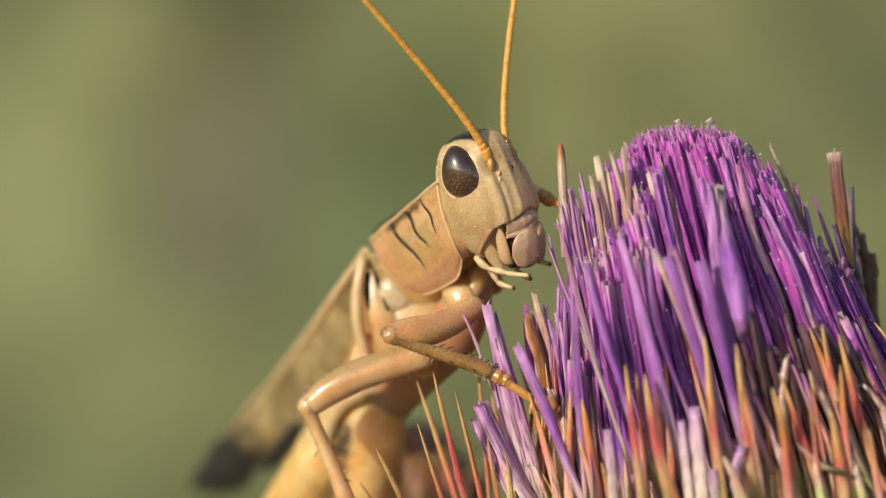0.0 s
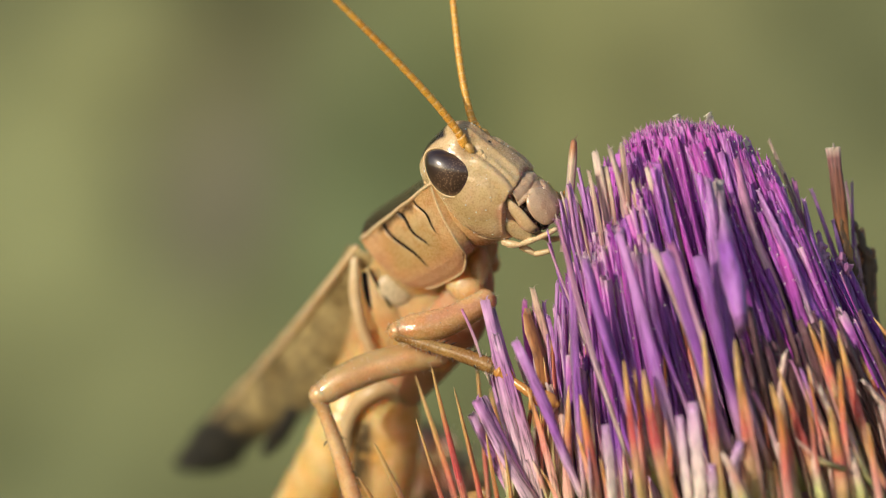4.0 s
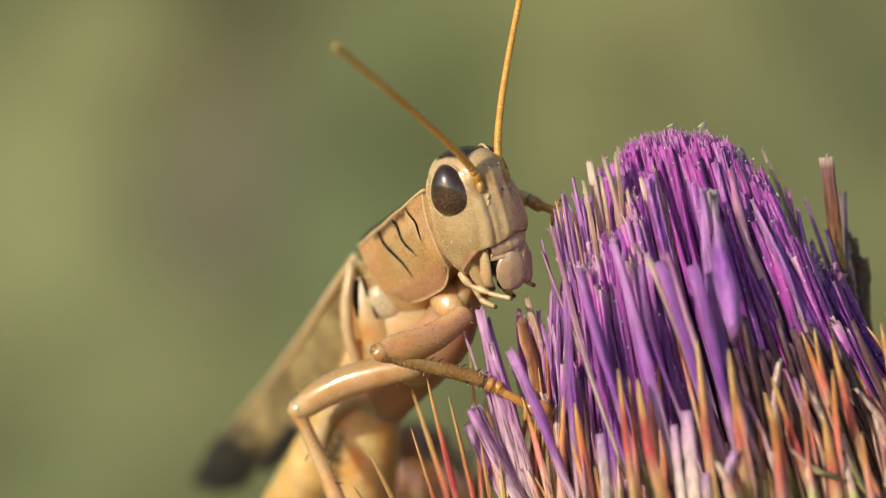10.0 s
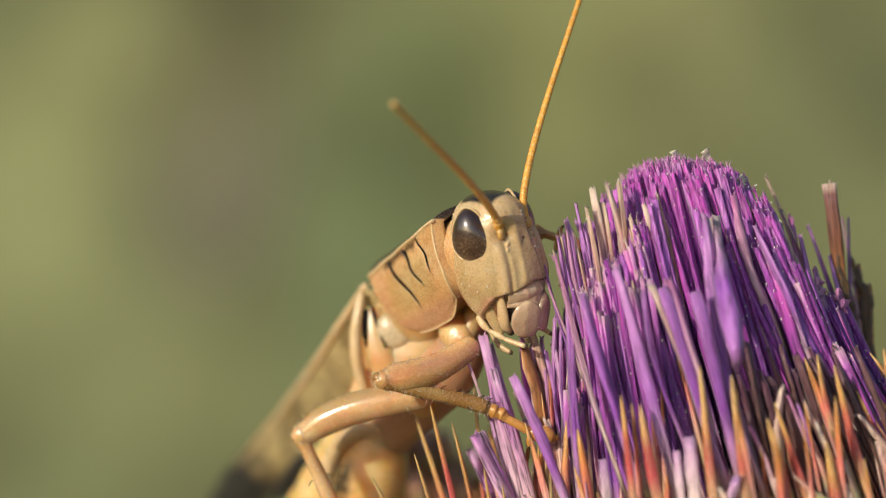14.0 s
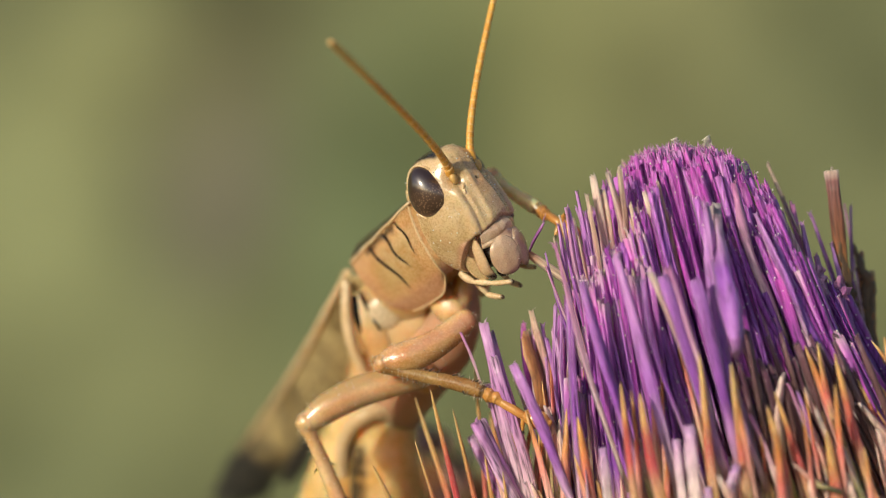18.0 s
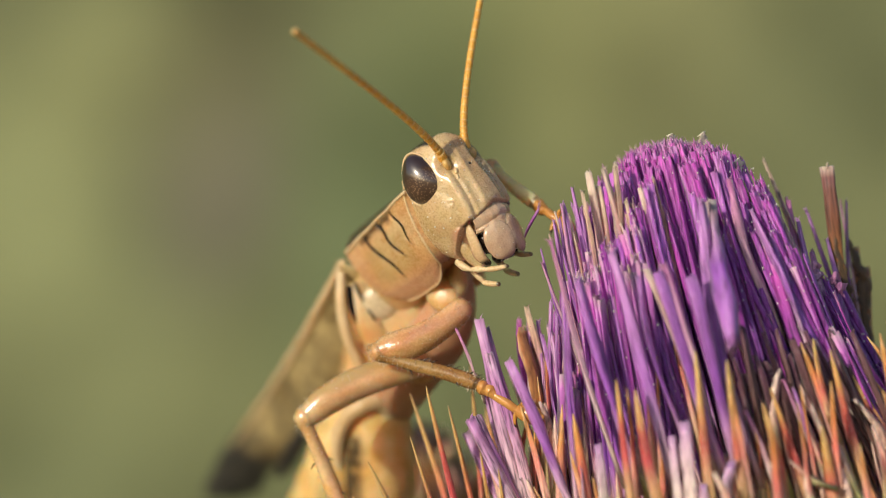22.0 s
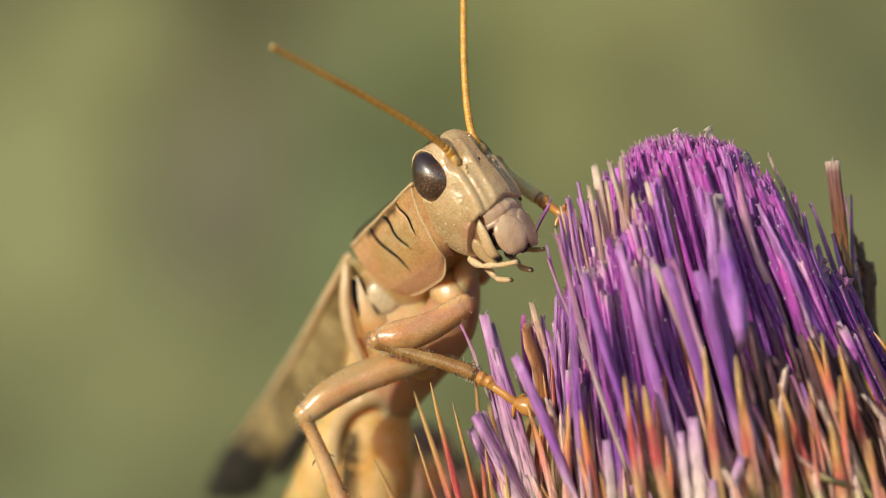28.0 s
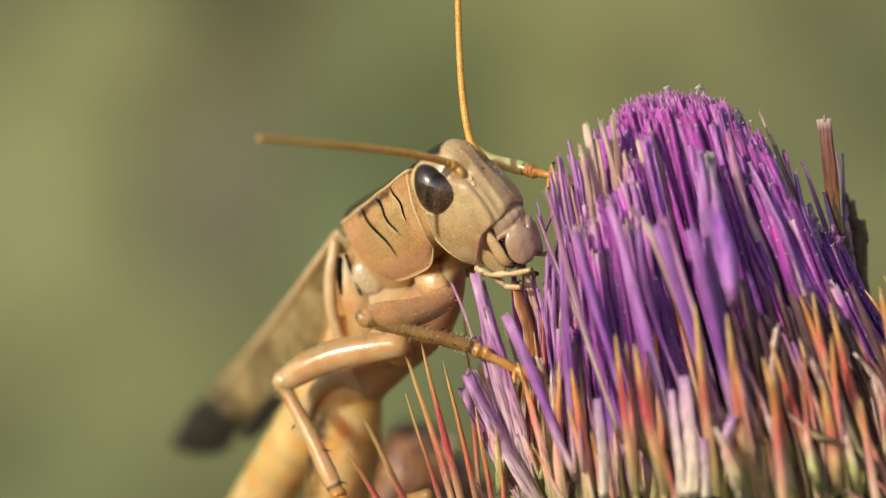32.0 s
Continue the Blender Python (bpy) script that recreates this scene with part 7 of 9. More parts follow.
    walk(antenna_far, [
        (0, mm_pose(1.530, 0.960, 2.620, -26.11, 18.42, 37.07)),
        (1, mm_pose(1.530, 0.960, 2.620, -25.46, 17.58, 38.27)),
        (2, mm_pose(1.530, 0.960, 2.620, -21.68, 24.90, 29.27)),
        (2.5, mm_pose(1.530, 0.960, 2.620, -16.63, 36.70, 26.55)),
        (3, mm_pose(1.530, 0.960, 2.620, -16.39, 35.01, 32.07)),
        (3.5, mm_pose(1.530, 0.960, 2.620, -18.04, 36.86, 33.81)),
        (5.5, mm_pose(1.530, 0.960, 2.620, -14.71, 21.49, 37.22)),
        (6, mm_pose(1.530, 0.960, 2.620, -13.13, 21.59, 37.77)),
        (6.5, mm_pose(1.530, 0.960, 2.620, -15.19, 23.38, 38.99)),
        (7, mm_pose(1.530, 0.960, 2.620, -17.94, 20.90, 38.27)),
        (7.5, mm_pose(1.530, 0.960, 2.620, -20.14, 21.50, 37.07)),
        (8, mm_pose(1.530, 0.960, 2.620, -22.87, 22.11, 37.01)),
        (8.5, mm_pose(1.530, 0.960, 2.620, -26.94, 19.43, 37.78)),
        (9, mm_pose(1.530, 0.960, 2.620, -26.88, 20.11, 36.75)),
        (9.5, mm_pose(1.530, 0.960, 2.620, -28.03, 20.54, 36.78)),
        (10, mm_pose(1.530, 0.960, 2.620, -32.52, 17.86, 38.18)),
        (10.5, mm_pose(1.530, 0.960, 2.620, -28.89, 18.43, 38.83)),
        (11, mm_pose(1.530, 0.960, 2.620, -28.18, 20.11, 37.78)),
        (11.5, mm_pose(1.530, 0.960, 2.620, -29.18, 19.07, 38.30)),
        (12, mm_pose(1.530, 0.960, 2.620, -28.82, 20.45, 37.95)),
        (12.5, mm_pose(1.530, 0.960, 2.620, -28.89, 20.45, 38.63)),
        (13, mm_pose(1.530, 0.960, 2.620, -32.53, 18.25, 39.86)),
        (13.5, mm_pose(1.530, 0.960, 2.620, -31.51, 20.44, 40.25)),
        (14, mm_pose(1.530, 0.960, 2.620, -32.33, 21.86, 41.35)),
        (14.5, mm_pose(1.530, 0.960, 2.620, -37.23, 20.77, 42.15)),
        (15, mm_pose(1.530, 0.960, 2.620, -35.62, 22.42, 43.46)),
        (15.5, mm_pose(1.530, 0.960, 2.620, -32.26, 21.76, 43.95)),
        (17.5, mm_pose(1.530, 0.960, 2.620, -22.74, 45.92, 38.89)),
        (18, mm_pose(1.530, 0.960, 2.620, -21.81, 34.20, 42.67)),
        (18.5, mm_pose(1.530, 0.960, 2.620, -18.93, 33.97, 44.65)),
        (19, mm_pose(1.530, 0.960, 2.620, -19.22, 45.72, 44.72)),
        (19.5, mm_pose(1.530, 0.960, 2.620, -18.55, 59.95, 44.19)),
        (20, mm_pose(1.530, 0.960, 2.620, -16.50, 34.62, 47.36)),
        (21, mm_pose(1.530, 0.960, 2.620, -16.26, 33.10, 46.67)),
        (22, mm_pose(1.530, 0.960, 2.620, -14.95, 33.16, 47.76)),
        (23, mm_pose(1.530, 0.960, 2.620, -14.27, 30.42, 47.16)),
        (24, mm_pose(1.530, 0.960, 2.620, -13.66, 30.76, 48.38)),
        (25, mm_pose(1.530, 0.960, 2.620, -13.81, 27.95, 49.67)),
        (25.5, mm_pose(1.530, 0.960, 2.620, -13.58, 24.46, 48.37)),
        (27.5, mm_pose(1.530, 0.960, 2.620, -11.38, 25.13, 49.33)),
        (28, mm_pose(1.530, 0.960, 2.620, -12.35, 24.43, 50.85)),
        (29, mm_pose(1.530, 0.960, 2.620, -12.57, 24.98, 49.79)),
        (29.5, mm_pose(1.530, 0.960, 2.620, -14.76, 24.62, 48.96)),
        (30, mm_pose(1.530, 0.960, 2.620, -15.17, 26.84, 47.88)),
        (30.5, mm_pose(1.530, 0.960, 2.620, -12.83, 33.08, 42.05)),
        (31, mm_pose(1.530, 0.960, 2.620, -16.73, 28.12, 43.89)),
        (31.5, mm_pose(1.530, 0.960, 2.620, -20.27, 27.13, 43.33)),
        (32, mm_pose(1.530, 0.960, 2.620, -22.40, 26.36, 39.90)),
    ])
    walk(front_femur, [
        (0, mm_pose(1.291, -3.700, -3.601, -146.57, 14.40, -156.10)),
        (0.5, mm_pose(1.291, -3.700, -3.601, -146.11, 14.57, -152.66)),
        (1, mm_pose(1.291, -3.700, -3.601, -148.20, 16.60, -154.48)),
        (1.5, mm_pose(1.291, -3.700, -3.601, -155.17, 18.24, -162.95)),
        (2, mm_pose(1.291, -3.700, -3.601, -153.67, 16.13, -165.01)),
        (2.5, mm_pose(1.291, -3.700, -3.601, -150.44, 12.19, 179.99)),
        (3, mm_pose(1.291, -3.700, -3.601, -145.31, 7.99, 177.42)),
        (3.5, mm_pose(1.291, -3.700, -3.601, -144.53, 8.29, 176.62)),
        (5.5, mm_pose(1.291, -3.700, -3.601, -156.84, 12.84, -179.77)),
        (6, mm_pose(1.291, -3.700, -3.601, -158.09, 13.86, -179.21)),
        (6.5, mm_pose(1.291, -3.700, -3.601, -157.42, 13.15, -179.19)),
        (7, mm_pose(1.291, -3.700, -3.601, -160.13, 14.49, -178.54)),
        (7.5, mm_pose(1.291, -3.700, -3.601, -159.67, 16.66, -177.62)),
        (8, mm_pose(1.291, -3.700, -3.601, -161.13, 15.99, -177.74)),
        (8.5, mm_pose(1.291, -3.700, -3.601, -157.14, 16.80, -164.51)),
        (9, mm_pose(1.291, -3.700, -3.601, -155.22, 16.89, -162.63)),
        (9.5, mm_pose(1.291, -3.700, -3.601, -154.99, 15.48, -160.70)),
        (10, mm_pose(1.291, -3.700, -3.601, -153.08, 17.49, -153.41)),
        (10.5, mm_pose(1.291, -3.700, -3.601, -154.57, 17.38, -157.99)),
        (11, mm_pose(1.291, -3.700, -3.601, -157.53, 17.18, -164.21)),
        (11.5, mm_pose(1.291, -3.700, -3.601, -155.97, 17.52, -158.90)),
        (12, mm_pose(1.291, -3.700, -3.601, -155.67, 17.55, -161.66)),
        (12.5, mm_pose(1.291, -3.700, -3.601, -156.21, 16.96, -158.58)),
        (13, mm_pose(1.291, -3.700, -3.601, -154.71, 16.81, -153.03)),
        (13.5, mm_pose(1.291, -3.700, -3.601, -155.76, 16.22, -154.23)),
        (14, mm_pose(1.291, -3.700, -3.601, -157.18, 16.82, -159.00)),
        (14.5, mm_pose(1.291, -3.700, -3.601, -153.64, 16.00, -152.45)),
        (15, mm_pose(1.291, -3.700, -3.601, -153.50, 15.90, -153.87)),
        (15.5, mm_pose(1.291, -3.700, -3.601, -153.17, 15.56, -153.87)),
        (17.5, mm_pose(1.291, -3.700, -3.601, -152.08, 15.02, -176.11)),
        (18, mm_pose(1.291, -3.700, -3.601, -153.73, 15.71, -175.80)),
        (18.5, mm_pose(1.291, -3.700, -3.601, -153.84, 15.51, -175.62)),
        (19, mm_pose(1.291, -3.700, -3.601, -154.16, 16.57, -175.28)),
        (19.5, mm_pose(1.291, -3.700, -3.601, -154.31, 17.05, -175.26)),
        (20, mm_pose(1.291, -3.700, -3.601, -153.41, 15.82, -176.45)),
        (20.5, mm_pose(1.291, -3.700, -3.601, -153.74, 15.40, -176.40)),
        (21, mm_pose(1.291, -3.700, -3.601, -152.84, 14.73, -176.65)),
        (21.5, mm_pose(1.291, -3.700, -3.601, -153.31, 14.60, -176.74)),
        (22, mm_pose(1.291, -3.700, -3.601, -153.71, 14.77, -176.74)),
        (22.5, mm_pose(1.291, -3.700, -3.601, -153.89, 14.66, -176.84)),
        (23, mm_pose(1.291, -3.700, -3.601, -153.96, 14.66, -176.69)),
        (23.5, mm_pose(1.291, -3.700, -3.601, -153.27, 14.97, -176.54)),
        (24, mm_pose(1.291, -3.700, -3.601, -154.27, 15.21, -176.45)),
        (24.5, mm_pose(1.291, -3.700, -3.601, -155.03, 14.42, -176.84)),
        (25, mm_pose(1.291, -3.700, -3.601, -155.46, 13.49, -177.13)),
        (25.5, mm_pose(1.291, -3.700, -3.601, -154.01, 15.56, -176.02)),
        (27.5, mm_pose(1.291, -3.700, -3.601, -156.06, 12.48, -176.94)),
        (28, mm_pose(1.291, -3.700, -3.601, -156.18, 12.43, -176.94)),
        (28.5, mm_pose(1.291, -3.700, -3.601, -156.38, 12.24, -177.04)),
        (29, mm_pose(1.291, -3.700, -3.601, -155.23, 12.25, -177.23)),
        (29.5, mm_pose(1.291, -3.700, -3.601, -156.82, 9.96, -177.58)),
        (30, mm_pose(1.291, -3.700, -3.601, -157.23, 9.76, -177.06)),
        (30.5, mm_pose(1.291, -3.700, -3.601, -159.77, 10.41, -177.28)),
        (31, mm_pose(1.291, -3.700, -3.601, -157.87, 8.97, -177.40)),
        (31.5, mm_pose(1.291, -3.700, -3.601, -146.14, 12.78, -158.42)),
        (32, mm_pose(1.291, -3.700, -3.601, -135.05, 6.78, -148.08)),
    ])
    walk(front_tibia, [
        (0, mm_pose(-3.080, -5.637, -4.829, 143.27, 26.82, -4.03)),
        (0.5, mm_pose(-2.953, -5.894, -4.843, 142.66, 27.15, -1.44)),
        (1, mm_pose(-2.978, -5.738, -5.012, 145.53, 26.84, -1.75)),
        (1.5, mm_pose(-3.191, -5.075, -5.146, 153.27, 27.55, -4.30)),
        (2, mm_pose(-3.290, -4.927, -4.973, 150.30, 30.69, -9.07)),
        (2.5, mm_pose(-3.534, -3.699, -4.644, 147.13, 27.31, -23.35)),
        (3, mm_pose(-3.593, -3.480, -4.288, 139.58, 29.61, -30.90)),
        (3.5, mm_pose(-3.585, -3.412, -4.314, 138.22, 30.48, -33.63)),
        (5.5, mm_pose(-3.522, -3.719, -4.698, 154.03, 28.87, -18.44)),
        (6, mm_pose(-3.501, -3.766, -4.784, 155.84, 27.70, -16.49)),
        (6.5, mm_pose(-3.515, -3.768, -4.725, 155.44, 25.90, -15.89)),
        (7, mm_pose(-3.487, -3.822, -4.836, 158.61, 25.53, -13.29)),
        (7.5, mm_pose(-3.434, -3.896, -5.017, 158.58, 24.29, -12.85)),
        (8, mm_pose(-3.451, -3.887, -4.961, 160.24, 23.14, -11.16)),
        (8.5, mm_pose(-3.263, -4.962, -5.028, 155.92, 24.27, -1.86)),
        (9, mm_pose(-3.217, -5.111, -5.035, 153.95, 24.05, -1.53)),
        (9.5, mm_pose(-3.199, -5.273, -4.919, 153.79, 22.69, 1.45)),
        (10, mm_pose(-2.919, -5.808, -5.085, 151.77, 24.07, 5.57)),
        (10.5, mm_pose(-3.077, -5.466, -5.076, 153.68, 22.41, 3.25)),
        (11, mm_pose(-3.247, -4.984, -5.059, 156.51, 23.60, -1.04)),
        (11.5, mm_pose(-3.101, -5.395, -5.087, 154.79, 24.26, 2.51)),
        (12, mm_pose(-3.176, -5.181, -5.090, 154.78, 22.79, 0.24)),
        (12.5, mm_pose(-3.105, -5.424, -5.041, 155.31, 22.54, 4.10)),
        (13, mm_pose(-2.921, -5.843, -5.029, 153.50, 23.57, 7.91)),
        (13.5, mm_pose(-2.978, -5.760, -4.980, 154.39, 24.23, 7.47)),
        (14, mm_pose(-3.120, -5.393, -5.030, 156.34, 22.31, 4.62)),
        (14.5, mm_pose(-2.916, -5.895, -4.962, 152.44, 22.74, 8.37)),
        (15, mm_pose(-2.971, -5.791, -4.954, 152.47, 21.84, 7.38)),
        (15.5, mm_pose(-2.978, -5.795, -4.926, 151.78, 23.17, 6.49)),
        (17.5, mm_pose(-3.466, -4.023, -4.881, 148.90, 28.88, -20.18)),
        (18, mm_pose(-3.448, -4.048, -4.938, 150.77, 29.26, -18.71)),
        (18.5, mm_pose(-3.452, -4.063, -4.922, 150.99, 28.84, -18.08)),
        (19, mm_pose(-3.425, -4.089, -5.009, 151.68, 28.30, -17.47)),
        (19.5, mm_pose(-3.412, -4.090, -5.049, 151.91, 28.31, -17.50)),
        (20, mm_pose(-3.449, -3.994, -4.947, 149.48, 32.00, -21.57)),
        (20.5, mm_pose(-3.459, -3.998, -4.912, 149.96, 31.54, -20.70)),
        (21, mm_pose(-3.475, -3.979, -4.857, 148.86, 31.37, -21.54)),
        (21.5, mm_pose(-3.478, -3.972, -4.846, 149.25, 31.77, -21.36)),
        (22, mm_pose(-3.475, -3.972, -4.860, 149.78, 31.69, -20.93)),
        (22.5, mm_pose(-3.477, -3.964, -4.851, 149.97, 31.71, -20.81)),
        (23, mm_pose(-3.477, -3.976, -4.851, 150.09, 31.62, -20.52)),
        (23.5, mm_pose(-3.469, -3.988, -4.876, 149.57, 30.91, -20.74)),
        (24, mm_pose(-3.463, -3.995, -4.897, 150.78, 30.90, -19.68)),
        (24.5, mm_pose(-3.483, -3.963, -4.831, 151.15, 32.09, -19.77)),
        (25, mm_pose(-3.503, -3.940, -4.753, 151.38, 32.52, -19.56)),
        (25.5, mm_pose(-3.453, -4.030, -4.925, 151.06, 29.27, -18.60)),
        (27.5, mm_pose(-3.522, -3.958, -4.668, 152.32, 31.48, -17.74)),
        (28, mm_pose(-3.523, -3.958, -4.664, 152.39, 31.68, -17.72)),
        (28.5, mm_pose(-3.527, -3.949, -4.648, 152.70, 31.37, -17.37)),
        (29, mm_pose(-3.527, -3.933, -4.649, 151.53, 30.80, -18.34)),
        (29.5, mm_pose(-3.567, -3.906, -4.455, 153.13, 30.93, -16.40)),
        (30, mm_pose(-3.568, -3.950, -4.438, 154.64, 27.04, -13.29)),
        (30.5, mm_pose(-3.559, -3.930, -4.494, 157.61, 26.75, -11.60)),
        (31, mm_pose(-3.580, -3.921, -4.371, 155.62, 25.69, -12.14)),
        (31.5, mm_pose(-3.186, -5.471, -4.694, 143.56, 23.84, -3.48)),
        (32, mm_pose(-2.870, -6.292, -4.184, 130.60, 22.49, 1.15)),
    ])
    walk(middle_femur, [
        (0, mm_pose(-1.531, -2.100, -6.205, 7.08, 22.96, 177.27)),
        (0.5, mm_pose(-1.531, -2.100, -6.205, 7.25, 23.52, 173.32)),
        (1, mm_pose(-1.531, -2.100, -6.205, 7.33, 24.08, 170.50)),
        (1.5, mm_pose(-1.531, -2.100, -6.205, 4.88, 26.28, 169.50)),
        (2, mm_pose(-1.531, -2.100, -6.205, 4.20, 23.21, -176.59)),
        (2.5, mm_pose(-1.531, -2.100, -6.205, 11.30, 15.79, -177.26)),
        (3, mm_pose(-1.531, -2.100, -6.205, 14.94, 10.60, -179.92)),
        (3.5, mm_pose(-1.531, -2.100, -6.205, 16.00, 8.81, 178.97)),
        (5.5, mm_pose(-1.531, -2.100, -6.205, 7.20, 13.74, -177.43)),
        (6, mm_pose(-1.531, -2.100, -6.205, 6.26, 13.09, -177.16)),
        (6.5, mm_pose(-1.531, -2.100, -6.205, 5.97, 13.00, -177.09)),
        (7, mm_pose(-1.531, -2.100, -6.205, 4.37, 14.20, -176.39)),
        (7.5, mm_pose(-1.531, -2.100, -6.205, 8.01, 15.88, 174.67)),
        (8, mm_pose(-1.531, -2.100, -6.205, 4.06, 14.69, -178.12)),
        (8.5, mm_pose(-1.531, -2.100, -6.205, 5.14, 18.25, 173.00)),
        (9, mm_pose(-1.531, -2.100, -6.205, 5.36, 17.21, 175.23)),
        (9.5, mm_pose(-1.531, -2.100, -6.205, 4.01, 18.84, 173.15)),
        (10, mm_pose(-1.531, -2.100, -6.205, 5.29, 20.08, 168.88)),
        (10.5, mm_pose(-1.531, -2.100, -6.205, 4.11, 19.23, 172.41)),
        (11, mm_pose(-1.531, -2.100, -6.205, 4.93, 18.39, 173.71)),
        (11.5, mm_pose(-1.531, -2.100, -6.205, 4.71, 17.94, 174.23)),
        (12, mm_pose(-1.531, -2.100, -6.205, 5.66, 17.07, 173.47)),
        (12.5, mm_pose(-1.531, -2.100, -6.205, 3.82, 18.12, 172.16)),
        (13, mm_pose(-1.531, -2.100, -6.205, 4.13, 18.45, 169.31)),
        (13.5, mm_pose(-1.531, -2.100, -6.205, 3.80, 18.22, 170.42)),
        (14, mm_pose(-1.531, -2.100, -6.205, 3.46, 18.15, 172.58)),
        (14.5, mm_pose(-1.531, -2.100, -6.205, 3.38, 19.97, 169.11)),
        (15, mm_pose(-1.531, -2.100, -6.205, 4.12, 19.32, 169.44)),
        (15.5, mm_pose(-1.531, -2.100, -6.205, 4.72, 19.19, 169.44)),
        (17.5, mm_pose(-1.531, -2.100, -6.205, 10.98, 11.78, -174.53)),
        (18, mm_pose(-1.531, -2.100, -6.205, 9.92, 11.87, -174.28)),
        (18.5, mm_pose(-1.531, -2.100, -6.205, 9.81, 12.55, -173.97)),
        (19, mm_pose(-1.531, -2.100, -6.205, 11.45, 13.94, -177.87)),
        (19.5, mm_pose(-1.531, -2.100, -6.205, 12.82, 14.98, 177.78)),
        (20, mm_pose(-1.531, -2.100, -6.205, 10.57, 12.90, -174.78)),
        (20.5, mm_pose(-1.531, -2.100, -6.205, 10.27, 13.69, -174.51)),
        (21, mm_pose(-1.531, -2.100, -6.205, 10.79, 13.84, -174.65)),
        (21.5, mm_pose(-1.531, -2.100, -6.205, 10.52, 13.51, -174.77)),
        (22, mm_pose(-1.531, -2.100, -6.205, 10.17, 14.20, -174.68)),
        (22.5, mm_pose(-1.531, -2.100, -6.205, 10.05, 14.08, -174.78)),
        (23, mm_pose(-1.531, -2.100, -6.205, 9.96, 14.41, -174.57)),
        (23.5, mm_pose(-1.531, -2.100, -6.205, 10.47, 15.22, -174.33)),
        (24, mm_pose(-1.531, -2.100, -6.205, 9.72, 15.70, -174.22)),
        (24.5, mm_pose(-1.531, -2.100, -6.205, 9.09, 14.51, -174.67)),
        (25, mm_pose(-1.531, -2.100, -6.205, 8.69, 15.31, -174.72)),
        (25.5, mm_pose(-1.531, -2.100, -6.205, 9.57, 14.44, -174.12)),
        (27.5, mm_pose(-1.531, -2.100, -6.205, 8.81, 17.24, -174.25)),
        (28, mm_pose(-1.531, -2.100, -6.205, 8.78, 17.47, -174.22)),
        (28.5, mm_pose(-1.531, -2.100, -6.205, 8.51, 17.73, -174.30)),
        (29, mm_pose(-1.531, -2.100, -6.205, 9.21, 18.41, -174.42)),
        (29.5, mm_pose(-1.531, -2.100, -6.205, 7.40, 19.53, -174.54)),
        (30, mm_pose(-1.531, -2.100, -6.205, 9.99, 21.45, 166.54)),
        (30.5, mm_pose(-1.531, -2.100, -6.205, 7.58, 21.60, 170.99)),
        (31, mm_pose(-1.531, -2.100, -6.205, 8.21, 21.26, 169.12)),
        (31.5, mm_pose(-1.531, -2.100, -6.205, 9.94, 20.39, 167.34)),
        (32, mm_pose(-1.531, -2.100, -6.205, 12.50, 17.21, 165.01)),
    ])
